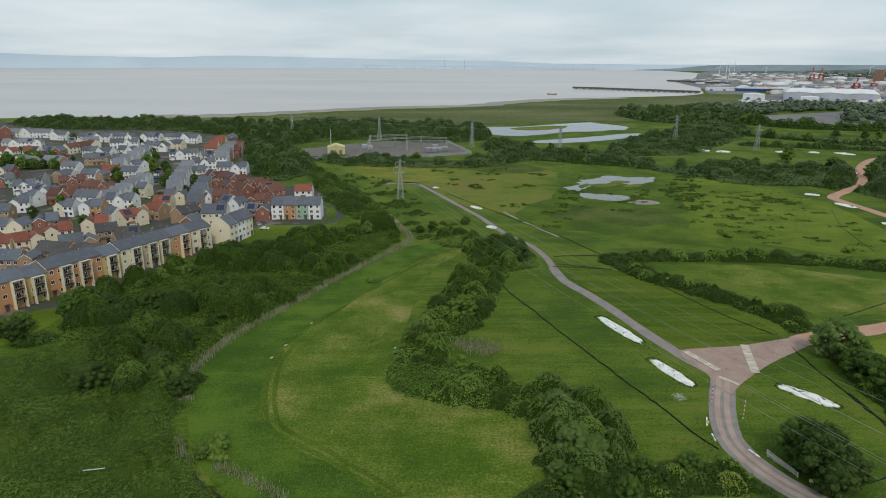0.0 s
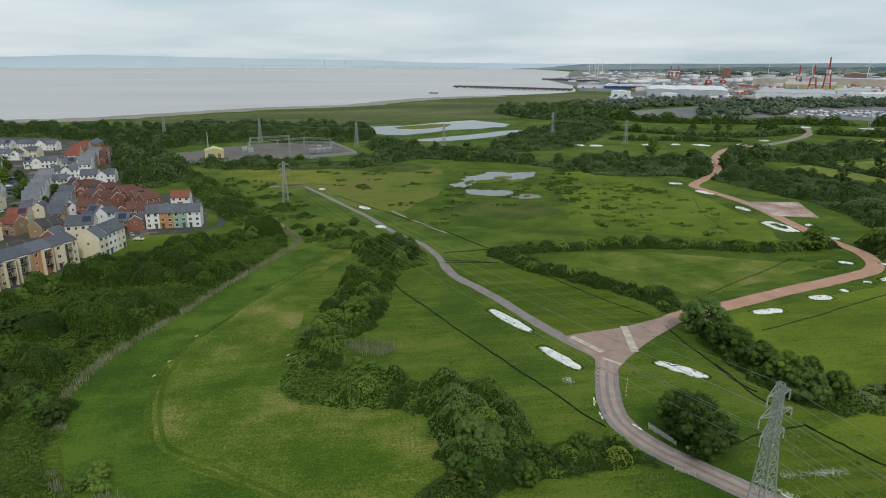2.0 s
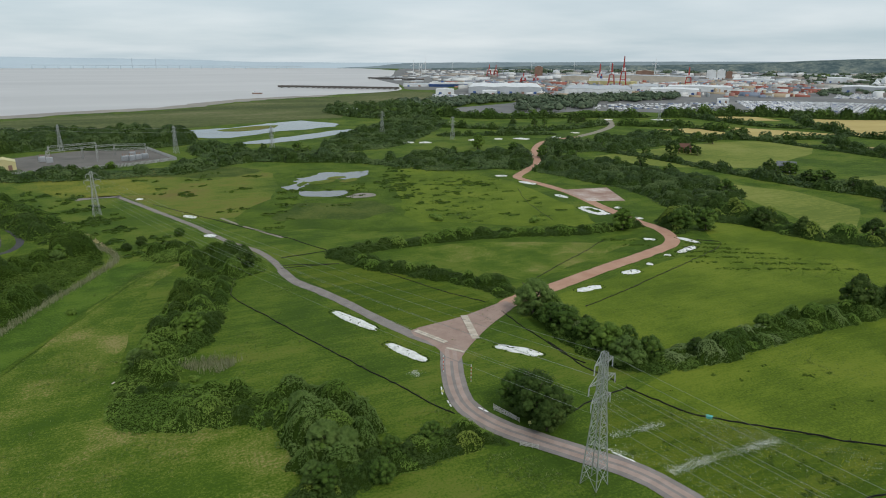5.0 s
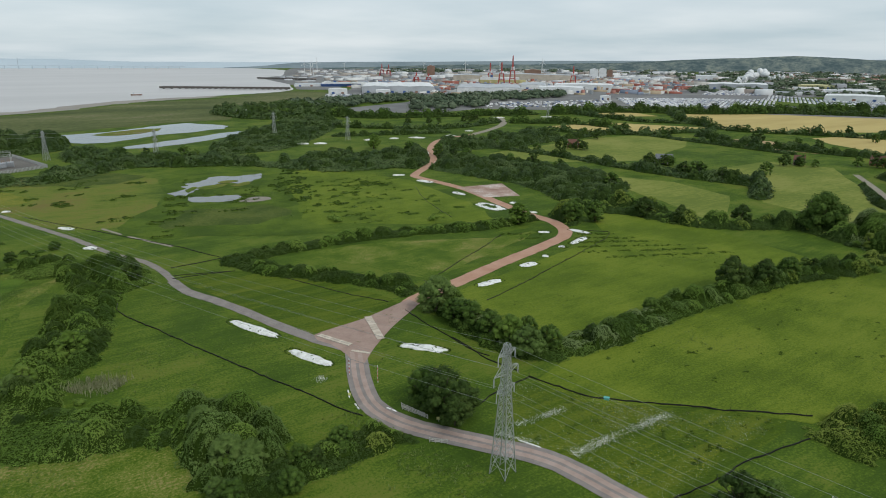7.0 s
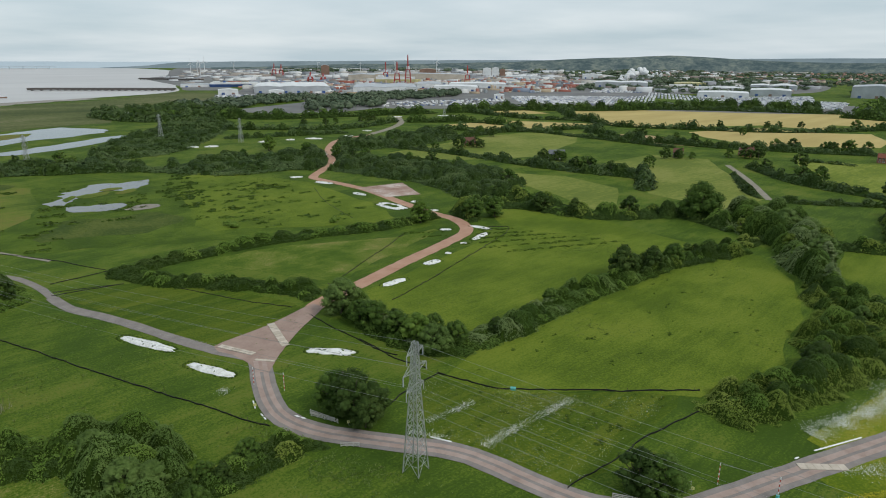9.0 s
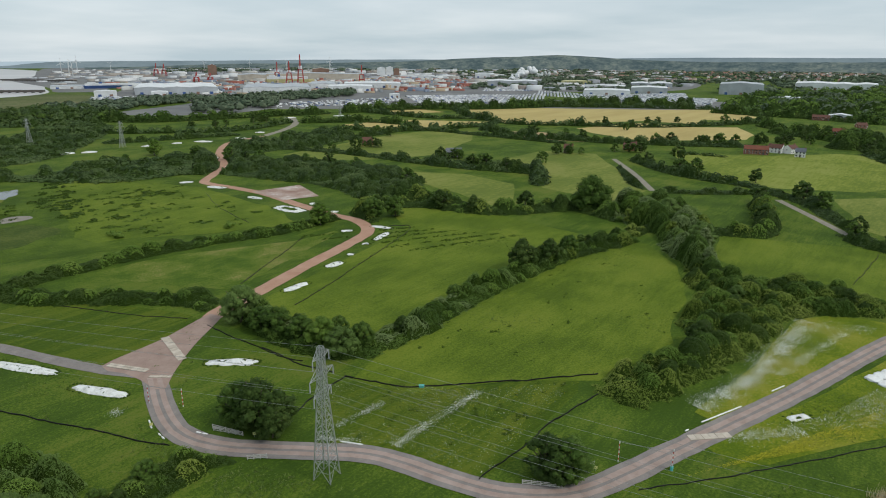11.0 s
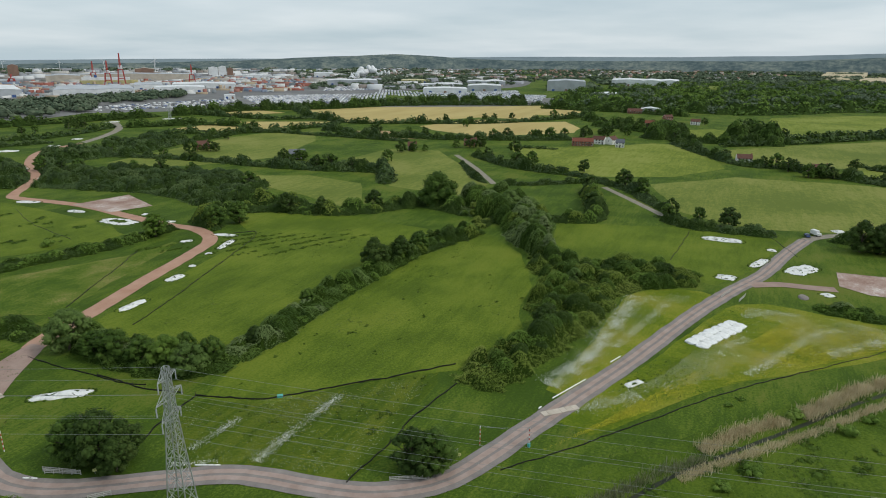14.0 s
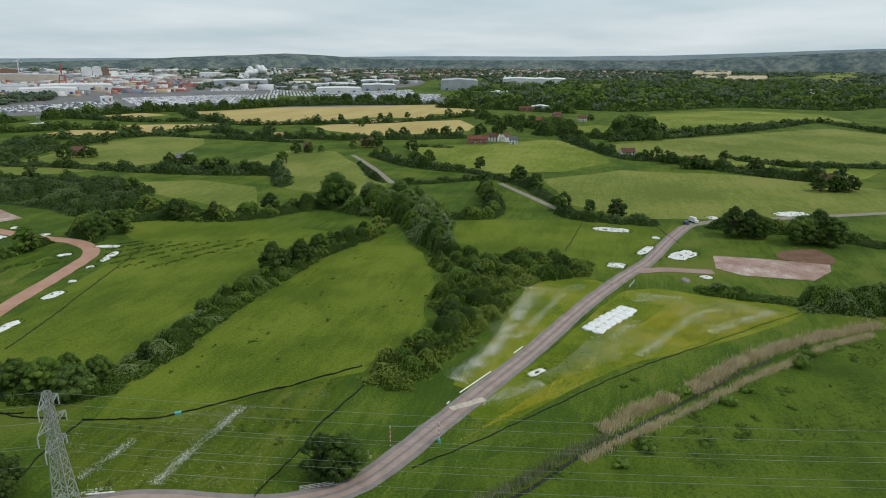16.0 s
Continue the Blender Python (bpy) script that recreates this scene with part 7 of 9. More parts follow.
patch("dock_apron", [(498.8, 1246.2), (700.2, 1437.2), (1131.2, 2136.5), (2021.4, 3394.9), (3755.7, 4563.0), (4307.9, 3739.1), (2628.2, 1775.5), (2004.2, 1046.2), (2458.7, 777.7), (1733.7, 544.4), (1382.8, 718.5), (949.6, 647.0), (709.0, 723.7), (622.4, 810.6), (517.6, 779.8), (417.6, 897.9), (636.0, 1031.7), (544.0, 1216.7)], 0.08, M["carpark"], "grey asphalt apron of the docks and car parks", "apron", 60)
patch("dock_apron", [(608.0, 1506.5), (689.6, 1762.8), (817.8, 2364.0), (1025.1, 2722.8), (1404.9, 3663.8), (1752.0, 4282.7), (2100.0, 3700.0), (1299.5, 2490.9), (760.0, 1600.0), (701.6, 1445.3)], 0.3, M["carpark"], "grey quayside ground beside the estuary", "apron", 60)
patch("car_park", [(977.9, 884.5), (1097.3, 619.1), (1214.8, 416.1), (1381.2, 205.4), (1218.3, 171.1), (1019.1, 348.0), (885.5, 561.3), (787.1, 689.0)], 0.1, M["carpark"], "grey asphalt storage park for cars", "car park", 60)
S = (
    ((599.2, 1275.3, 39.1, 11.4), 40, ("shed_white", "shed_white"), 1), ((679.0, 1223.8, 30.3, 9.2), 40, ("shed_white", "shed_white"), 1), ((739.7, 1263.9, 159.6, 15.6), 220, ("shed_white", "shed_grey"), 3),
    ((881.0, 1119.7, 138.4, 15.4), 190, ("shed_grey", "shed_white"), 2), ((1119.7, 1243.8, 62.3, 12.4), 160, ("shed_grey", "shed_white"), 1), ((1070.2, 1096.8, 102.2, 12.7), 90, ("shed_white", "shed_white"), 1),
    ((1238.2, 1188.5, 147.4, 12.0), 120, ("shed_white", "shed_white"), 1), ((949.9, 853.7, 19.9, 7.9), 25, ("shed_white", "shed_white"), 1), ((699.0, 1649.6, 88.8, 6.4), 80, ("shed_grey", "shed_white"), 1),
    ((1464.3, 1689.8, 343.3, 23.8), 120, ("shed_grey", "shed_beige"), 1), ((1273.8, 1738.5, 86.7, 23.0), 120, ("shed_grey", "shed_beige"), 1), ((1752.1, 1956.0, 64.3, 34.3), 80, ("shed_beige", "shed_brown"), 1),
    ((2029.2, 1895.1, 34.3, 36.0), 60, ("shed_white", "shed_white"), 1), ((2061.8, 1878.1, 29.6, 38.3), 60, ("shed_white", "shed_white"), 1), ((2089.2, 1863.8, 22.2, 31.6), 60, ("shed_brown", "shed_brown"), 1),
    ((1572.8, 2407.6, 34.1, 44.4), 50, ("shed_grey", "shed_brown"), 1), ((1594.2, 987.8, 140.1, 14.6), 120, ("shed_white", "shed_grey"), 2), ((2190.6, 1487.2, 76.3, 16.6), 120, ("shed_white", "shed_white"), 1),
    ((1596.3, 718.1, 117.9, 9.0), 60, ("shed_white", "shed_white"), 1), ((1784.4, 660.2, 109.8, 12.1), 100, ("shed_white", "shed_grey"), 2), ((1119.3, 516.0, 44.5, 6.5), 30, ("shed_white", "shed_white"), 1),
    ((1842.3, 915.2, 87.1, 9.2), 80, ("shed_yellow", "shed_yellow"), 1), ((1561.8, 374.5, 90.1, 25.2), 120, ("shed_grey", "shed_grey"), 1), ((1963.0, 289.5, 94.9, 17.9), 150, ("shed_white", "shed_white"), 1),
    ((1956.5, 201.1, 102.6, 17.6), 150, ("shed_white", "shed_white"), 2), ((1336.8, 238.2, 50.5, 9.0), 60, ("shed_white", "shed_white"), 1), ((1340.2, 591.9, 98.1, 10.8), 80, ("shed_white", "shed_white"), 1),
    ((1464.8, 546.1, 79.4, 14.2), 90, ("shed_white", "shed_grey"), 1), ((1939.5, 1624.7, 133.3, 10.2), 100, ("shed_white", "shed_white"), 1), ((274.4, 875.0, 23.1, 7.4), 25, ("shed_white", "shed_white"), 1),
)
for b, d, m, bays in S:
    shed(b, d, m, bays=bays)


def ship(b, depth, hull, label):
    x, y, w, h = b
    root = tagged(new("ship"), label, "ship")
    bm = bmesh.new()
    sec = [(-w / 2, 0), (-w / 2 + 4, -depth / 2), (w / 2 - w * 0.12, -depth / 2), (w / 2, 0), (w / 2 - w * 0.12, depth / 2), (-w / 2 + 4, depth / 2)]
    lo = [bm.verts.new((p * 0.97, q * 0.85, 0)) for p, q in sec]
    hi = [bm.verts.new((p, q, h * 0.5)) for p, q in sec]
    bm.faces.new(hi)
    for i in range(6):
        bm.faces.new((lo[i], lo[(i + 1) % 6], hi[(i + 1) % 6], hi[i]))
    bmesh.ops.recalc_face_normals(bm, faces=bm.faces)
    part("hull", bm, M[hull], root)
    bm = bmesh.new()
    add_box(bm, -w * 0.46, w * 0.36, -depth * 0.46, depth * 0.46, h * 0.5 + 0.05, h * 0.8)
    part("deckhouse", bm, M["shed_white"], root)
    bm = bmesh.new()
    add_box(bm, -w * 0.42, -w * 0.30, -depth * 0.4, depth * 0.4, h * 0.8 + 0.05, h)
    part("bridge", bm, M["shed_white"], root)
    bm = bmesh.new()
    add_box(bm, -w * 0.25, -w * 0.20, -depth * 0.15, depth * 0.15, h * 0.8 + 0.05, h * 1.08)
    part("funnel", bm, M["shed_blue"], root)
    root.matrix_basis = Matrix.Translation((x, y, 0.2)) @ Matrix.Rotation(-math.atan2(x, y), 4, "Z")


ship((1284.2, 1569.8, 143.5, 23.4), 30, "shed_yellow", "large yellow and white cargo ship moored at the docks")
ship((786.9, 1616.2, 143.6, 13.8), 30, "shed_blue", "large blue and white car carrier moored at the docks")
ship((233.6, 1428.7, 21.2, 4.8), 6, "shed_brown", "small working boat on the estuary")


def gantry_crane(b, boom):
    """A dockside crane: portal legs, machine house, raised boom with ties."""
    x, y, w, h = b
    root = tagged(new("dock_crane"), "tall red dockside crane with a raised boom", "crane", "dock cranes")
    s, ph = 9, h * 0.5
    for i in (-1, 1):
        for j in (-1, 1):
            bm = bmesh.new()
            add_bar(bm, (i * s, j * s, 0), (i * s * 0.6, j * s * 0.6, ph), 2.2)
            part("leg", bm, M["crane_red"], root)
    for z, k in ((ph * 0.45, 0.82), (ph, 0.6)):
        p = [(-s * k, -s * k, z), (s * k, -s * k, z), (s * k, s * k, z), (-s * k, s * k, z)]
        for i in range(4):
            bm = bmesh.new()
            add_bar(bm, p[i], p[(i + 1) % 4], 1.8)
            part("portal_beam", bm, M["crane_red"], root)
    bm = bmesh.new()
    add_box(bm, -6, 6, -5, 5, ph + 1, ph + h * 0.12)
    part("machine_house", bm, M["shed_white"], root)
    bm = bmesh.new()
    top = Vector((boom * h * 0.12, 0, h))
    for j in (-1.6, 1.6):
        add_bar(bm, (0, j, ph + h * 0.1), top + Vector((0, j * 0.4, 0)), 1.6)
    for k in range(6):
        u = k / 6
        add_bar(bm, Vector((0, -1.6, ph + h * 0.1)).lerp(top, u), Vector((0, 1.6, ph + h * 0.1)).lerp(top, u + 0.16), 0.8)
    part("boom", bm, M["crane_red"], root)
    bm = bmesh.new()
    add_bar(bm, (-8, 0, ph + h * 0.2), top, 0.5)
    add_bar(bm, (-8, 0, ph), (-8, 0, ph + h * 0.2), 1.2)
    part("tie", bm, M["crane_red"], root)
    root.matrix_basis = Matrix.Translation((x, y, 0)) @ Matrix.Rotation(0.8, 4, "Z")


for b, k in (((1280.3, 1624.1, 17.9, 60.9), 0.3), ((1228.2, 1504.5, 16.9, 63.6), 0.2), ((1255.8, 1488.3, 16.9, 82.6), 0.1), ((1410.6, 1396.8, 22.4, 53.4), 0.5), ((1384.0, 2501.9, 18.9, 48.3), 0.8), ((1409.5, 2489.2, 18.9, 46.1), 0.8), ((1131.8, 1819.2, 14.4, 29.7), 1.5), ((1223.1, 1886.8, 15.1, 23.9), 1.5)):
    gantry_crane(b, k)


def turbine(b, yaw):
    x, y, w, h = b
    root = tagged(new("wind_turbine"), "slender white wind turbine at rest", "turbine", "wind turbines")
    bm = bmesh.new()
    bmesh.ops.create_cone(bm, cap_ends=True, segments=10, radius1=h * 0.022, radius2=h * 0.014, depth=h * 0.72, matrix=Matrix.Translation((0, 0, h * 0.36)))
    part("tower", bm, M["shed_white"], root)
    bm = bmesh.new()
    add_box(bm, -h * 0.02, h * 0.02, -h * 0.03, h * 0.05, h * 0.71, h * 0.745)
    part("nacelle", bm, M["shed_white"], root)
    for k in range(3):
        bm = bmesh.new()
        a = yaw + k * 2.094
        add_bar(bm, (0, -h * 0.04, h * 0.73), (h * 0.28 * math.sin(a), -h * 0.04, h * 0.73 + h * 0.28 * math.cos(a)), h * 0.016)
        part("blade", bm, M["shed_white"], root)
    root.matrix_basis = Matrix.Translation((x, y, 0)) @ Matrix.Rotation(-math.atan2(x, y) + 0.3, 4, "Z")


for i, b in enumerate(((1127.1, 2728.1, 9.3, 64.6), (1149.9, 2716.9, 9.3, 64.8), (1125.8, 2631.1, 9.0, 65.2), (1388.8, 3193.8, 11.1, 73.8), (1701.5, 3524.2, 9.5, 52.8), (2138.0, 3347.7, 10.1, 57.8), (2100.3, 2879.2, 12.4, 63.7), (2308.0, 2508.4, 12.1, 69.2), (2466.4, 3037.8, 6.9, 63.6), (2321.1, 2521.3, 8.7, 75.2))):
    turbine(b, i * 0.7)


def jetty(pts, width, z):
    root = tagged(new("jetty"), "long dark timber jetty reaching into the estuary", "jetty")
    c = [Vector((*p, 0)) for p in pts]
    for a, b in zip(c, c[1:]):
        d = (b - a)
        n = Vector((-d.y, d.x, 0)).normalized() * width / 2
        bm = bmesh.new()
        v = [bm.verts.new((p.x + s * n.x, p.y + s * n.y, zz)) for zz in (z - 4, z) for p, s in ((a, 1), (a, -1), (b, -1), (b, 1))]
        for f in ((3, 2, 1, 0), (4, 5, 6, 7), (0, 1, 5, 4), (1, 2, 6, 5), (2, 3, 7, 6), (3, 0, 4, 7)):
            bm.faces.new([v[i] for i in f])
        part("deck", bm, M["jetty"], root)
        bm = bmesh.new()
        for k in range(int(d.length / 14)):
            p = a + d * (k + 0.5) / max(1, int(d.length / 14))
            for s in (-0.8, 0.8):
                add_box(bm, p.x + s * n.x - 1.6, p.x + s * n.x + 1, p.y + s * n.y - 1, p.y + s * n.y + 1, -1, z - 4.01)
        part("piles", bm, M["jetty"], root)


jetty([(331.6, 1700.2), (381.3, 1676.0), (471.4, 1601.4), (585.2, 1512.1)], 12, 6)
jetty([(773.4, 2292.9), (831.8, 2198.8), (888.6, 2068.0)], 14, 6)

# far bridge across the estuary; its colour is the far hills' painted haze
root = tagged(new("estuary_bridge"), "far haze-pale road bridge on many piers across the estuary", "bridge")
BR = [Vector((*p, 0)) for p in [(-548.4, 4438.1), (1095.4, 4718.3)]]
BR = [p * (4480 / p.length) for p in BR]
bm = bmesh.new()
add_bar(bm, BR[0] + Vector((0, 0, 22)), BR[1] + Vector((0, 0, 14)), 3.0)
part("deck", bm, M["haze_far"], root)
for k in range(24):
    bm = bmesh.new()
    p = BR[0].lerp(BR[1], (k + 0.5) / 24)
    add_box(bm, p.x - 2, p.x + 2, p.y - 2, p.y + 2, 0, 60 if k in (8, 10) else 17)
    part("pier", bm, M["haze_far"], root)


def scatter(pts, n, rng):
    P = np.array(pts)
    lo, hi = P.min(0), P.max(0)
    x, y = rng.uniform(lo[0], hi[0], n * 6), rng.uniform(lo[1], hi[1], n * 6)
    k = inside(pts, x, y) & (np.hypot(x, y) < 4550)
    return x[k][:n], y[k][:n]


BOXV = np.array([(x, y, z) for z in (0, 1) for x, y in ((-.5, -.5), (.5, -.5), (.5, .5), (-.5, .5))])
BOXF = np.array([(4, 5, 6, 7), (0, 1, 5, 4), (1, 2, 6, 5), (2, 3, 7, 6), (3, 0, 4, 7)])


def box_field(name, x, y, sx, sy, sz, ang, material, label, category, z=0.1, taper=1.0):
    n = len(x)
    b = BOXV.copy()
    v = b[None] * np.stack([sx, sy, sz], 1)[:, None]
    v[:, 4:, :2] *= taper
    c, s = np.cos(ang)[:, None], np.sin(ang)[:, None]
    w = np.stack([v[..., 0] * c - v[..., 1] * s + x[:, None], v[..., 0] * s + v[..., 1] * c + y[:, None], v[..., 2] + z], -1)
    q = (BOXF[None] + (np.arange(n) * 8)[:, None, None]).reshape(-1, 4)
    return tagged(fast_mesh(name, w.reshape(-1, 3), np.zeros((0, 3), int), q, material), label, category, kind="stuff")


def parked_rows(pts, gap, pitch, ang, fill, name="car_rows"):
    """Cars in close rows over a parking ground."""
    P = np.array(pts)
    c0 = P.mean(0)
    r = np.abs(P - c0).max() * 1.5
    u, v = np.meshgrid(np.arange(-r, r, pitch), np.arange(-r, r, gap))
    u, v = u.ravel(), v.ravel()
    x, y = c0[0] + u * math.cos(ang) - v * math.sin(ang), c0[1] + u * math.sin(ang) + v * math.cos(ang)
    k = inside(pts, x, y) & (RNG.uniform(0, 1, len(x)) < fill)
    x, y = x[k], y[k]
    n = len(x)
    one = np.ones(n)
    box_field(name, x, y, 1.9 * one, 4.4 * one, 1.55 * one, np.full(n, ang), M["paints"], "hundreds of parked cars in close rows", "cars", 0.12, 0.86)


for pts, fill in (([(705.9, 911.3), (862.6, 881.3), (966.7, 852.9), (872.1, 765.0), (742.1, 757.7), (651.9, 834.0)], 0.22), ([(1016.6, 885.3), (1149.5, 798.3), (1246.4, 689.9), (1058.2, 589.4), (941.6, 652.5), (875.0, 729.7)], 0.8), ([(1336.4, 608.9), (1524.1, 484.9), (1304.3, 406.2), (1162.5, 502.5)], 0.75),
                  ([(1654.4, 1463.7), (1760.7, 1402.8), (1357.4, 1027.0), (1246.7, 1096.1)], 0.5), ([(1499.2, 1009.1), (1572.3, 892.9), (1382.7, 797.7), (1292.2, 883.4)], 0.7), ([(1397.5, 789.2), (1319.2, 582.8), (1190.6, 574.3), (1225.8, 705.9)], 0.7), ([(1336.6, 537.6), (1355.2, 365.1), (1170.4, 326.1), (1124.3, 452.6)], 0.7),
                  ([(576.9, 1289.6), (733.3, 1188.9), (700.4, 1114.6), (536.3, 1199.7)], 0.5)):
    parked_rows(pts, 7.0, 3.4, 0.5, fill)
x, y = scatter([(777.4, 1770.8), (1180.1, 1910.8), (1900.4, 1646.1), (1898.4, 1323.8), (1268.1, 927.2), (996.9, 1019.1), (793.0, 1150.4), (744.8, 1409.4)], 900, RNG)
n = len(x)
box_field("container_stacks", x, y, RNG.choice([6, 12, 24, 40], n), RNG.choice([3, 5, 8], n), RNG.uniform(2.5, 9, n), RNG.choice([0.5, 2.07], n) + RNG.normal(0, 0.05, n), M["boxes"], "scattered containers and stacks on the dock apron", "containers")
x, y = scatter([(880.7, 2139.9), (2241.7, 3910.1), (4304.1, 4412.6), (4094.2, 2770.8), (5002.1, 1596.1), (1733.7, 544.4), (1371.6, 777.7), (1531.5, 1325.4), (1140.5, 1653.5)], 650, RNG)
n = len(x)
box_field("dock_buildings", x, y, RNG.uniform(12, 80, n), RNG.uniform(12, 40, n), RNG.uniform(3, 11, n), RNG.choice([0.5, 2.07, 0.1], n), M["cladding"], "distant pale dock and factory buildings", "buildings")
x, y = scatter([(640.0, 1560.0), (720.0, 1800.0), (850.0, 2380.0), (1060.0, 2740.0), (1500.0, 3640.0), (2000.0, 3650.0), (1299.5, 2490.9), (760.0, 1600.0)], 110, RNG)
n = len(x)
box_field("quay_buildings", x, y, RNG.uniform(8, 40, n), RNG.uniform(8, 20, n), RNG.uniform(2, 6, n), RNG.choice([0.5, 2.07, 0.1], n), M["cladding"], "low quayside buildings and stacks by the estuary", "buildings")
x, y = scatter([(4600.6, 2876.4), (6155.5, 2114.8), (5686.4, 451.0), (4817.7, -381.2), (2723.6, -114.2), (2673.3, 321.6), (2184.4, 751.3), (2439.2, 1322.1)], 420, RNG)
n = len(x)
sx = RNG.uniform(9, 22, n)
ag = RNG.uniform(0, 3.14, n)
box_field("suburb_walls", x, y, sx, RNG.uniform(8, 11, n), RNG.uniform(5, 7, n), ag, M["renders"], "distant suburban houses among trees", "houses")
box_field("suburb_roofs", x, y, sx * 1.03, np.full(n, 10.0), np.full(n, 4.0), ag, M["rooftops"], "distant suburban roofs among trees", "roofs", 6.5, 0.45)
for b in ((8718.5, 4252.0, 75.6, 78.2), (8093.1, 3856.8, 67.7, 72.0)):
    shed(b, 20, ("shed_white", "shed_white"), 0.03, "distant pale tower block on the hill", name="tower_block")

# plume of steam over the works
for b in ((1999.2, 1225.7, 73.2, 42.2), (2297.1, 1289.4, 39.2, 21.5)):
    x, y, w, h = b
    L = [(x + RNG.normal(0, w * 0.16) + 14 * k, y + RNG.normal(0, 15), 12 + (h - 14) * k / 8 + RNG.normal(0, 3), w * 0.13 * RNG.uniform(0.5, 1.1), w * 0.12) for k in range(8) for _ in range(3)]
    bm = bmesh.new()
    for q in L:
        bmesh.ops.create_icosphere(bm, subdivisions=2, radius=q[3], matrix=Matrix.Translation((q[0], q[1], max(q[4], q[2]))))
    for vv in bm.verts:
        vv.co += Vector((noise.noise(vv.co * 0.05), noise.noise(vv.co * 0.05 + Vector((5, 0, 0))), noise.noise(vv.co * 0.05 + Vector((0, 5, 0))))) * w * 0.12
    tagged(bm_ob("steam_plume", bm, M["steam"] if "steam" in M else M["shed_white"], smooth=True), "white billowing steam rising from a works", "steam", kind="stuff")

# woods and hedgerow trees of the far country
def dot_trees(pts, n, protos, lo=0.7, hi=1.3):
    """Single trees standing here and there in a hedge line."""
    c = densify(pts, 4.0)
    for k in range(n):
        p = c[int(RNG.integers(0, len(c)))]
        place(protos[int(RNG.integers(0, len(protos)))], p.x + RNG.normal(0, 2), p.y + RNG.normal(0, 2), RNG.uniform(lo, hi), RNG.uniform(0, 6.28))


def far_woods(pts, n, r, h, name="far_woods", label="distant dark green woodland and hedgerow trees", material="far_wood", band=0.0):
    x, y = scatter(pts, n, RNG)
    if band:
        k = np.array([noise.noise(Vector((a * band, b * band, 1.7))) + 0.4 * noise.noise(Vector((a * band * 4, b * band * 4, 6.7))) for a, b in zip(x, y)]) > -0.12
        x, y = x[k], y[k]
    m = len(x)
    rr = RNG.uniform(0.6, 1.3, m) * r
    hh = RNG.uniform(0.6, 1.3, m) * h
    L = np.stack([x, y, hh * 0.5, rr, hh * 0.55], 1)
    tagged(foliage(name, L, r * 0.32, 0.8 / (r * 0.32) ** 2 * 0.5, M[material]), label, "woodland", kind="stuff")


WOOD = [(1248.1, 313.4), (1527.1, 315.0), (1896.0, 147.4), (2299.6, -273.0), (2208.6, -503.0), (2098.2, -719.0), (2102.5, -1154.4), (1338.8, -741.6), (1229.2, -426.9), (1139.7, -344.4), (1144.5, -290.3), (1157.9, -185.0), (1058.0, -73.5), (1012.4, -6.6), (1029.1, 77.9), (1072.1, 173.2), (1066.4, 267.7)]
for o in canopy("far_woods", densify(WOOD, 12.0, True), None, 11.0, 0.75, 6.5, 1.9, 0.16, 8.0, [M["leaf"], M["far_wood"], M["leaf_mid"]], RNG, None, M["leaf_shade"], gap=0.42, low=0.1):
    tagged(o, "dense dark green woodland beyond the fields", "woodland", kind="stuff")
far_woods([(5075.8, 402.1), (5060.6, -776.5), (3741.1, -1271.4), (3588.3, -1957.4), (1989.6, -1093.4), (1807.7, -621.4), (1976.1, -235.8), (2019.2, 157.3), (2527.6, 303.8)], 2300, 16, 11, band=0.0025)
far_woods([(2797.4, 2124.3), (4125.3, 1815.4), (6463.2, 513.3), (2019.2, 157.3), (1580.9, 326.2), (1592.3, 702.8), (1634.8, 1062.4)], 1200, 16, 9, band=0.003)
far_woods([(2590.6, 4882.5), (5835.4, 5983.8), (10122.1, 5326.8), (9406.7, 3013.4), (3199.3, 1016.0), (2365.1, 1468.0), (2596.1, 2660.0), (1620.1, 2827.5)], 700, 22, 11, band=0.003)
far_woods([(2155.5, 1581.5), (2692.6, 1290.5), (2780.8, 881.3), (1678.6, 526.6), (1382.8, 718.5), (1290.8, 912.8)], 600, 11, 9, band=0.005)
far_woods([(636.0, 1031.7), (747.2, 1084.1), (827.9, 1078.3), (1045.5, 1069.0), (943.4, 956.0), (737.1, 926.6), (636.8, 829.4), (547.9, 795.4), (512.6, 832.4)], 260, 9, 10)
far_woods([(412.8, 1058.0), (582.0, 1148.3), (721.1, 1147.6), (666.5, 1051.1), (513.4, 974.1), (404.1, 907.1), (323.4, 914.4)], 320, 7, 8)
for pts, w, h in (
    ([(267.9, 860.9), (345.1, 828.4), (399.3, 759.0), (451.3, 733.2), (497.6, 722.5), (552.6, 707.0), (616.9, 686.0)], 16, 9), ([(650.3, 675.2), (757.6, 653.0), (845.8, 566.0), (1012.4, 478.7), (1123.9, 348.9)], 18, 10), ([(1004.3, 270.5), (991.9, 160.2), (956.1, 64.3)], 14, 9),
    ([(770.7, 144.4), (723.5, 78.3), (650.5, 42.3)], 14, 7), ([(674.2, 49.7), (659.1, 15.4), (666.2, -38.3)], 14, 8), ([(834.8, 171.5), (791.6, 127.3), (812.3, 88.4)], 12, 7), ([(698.8, -5.0), (738.4, -18.1), (697.1, -34.1)], 26, 13), ([(674.6, 69.9), (737.1, 64.2), (692.6, 49.5)], 24, 12), ([(515.6, 609.0), (572.8, 555.8), (578.4, 490.0)], 12, 7),
):
    hedge(pts, w, h, "tall dark hedgerow trees along a field edge", "leaf_dark", 0.5)
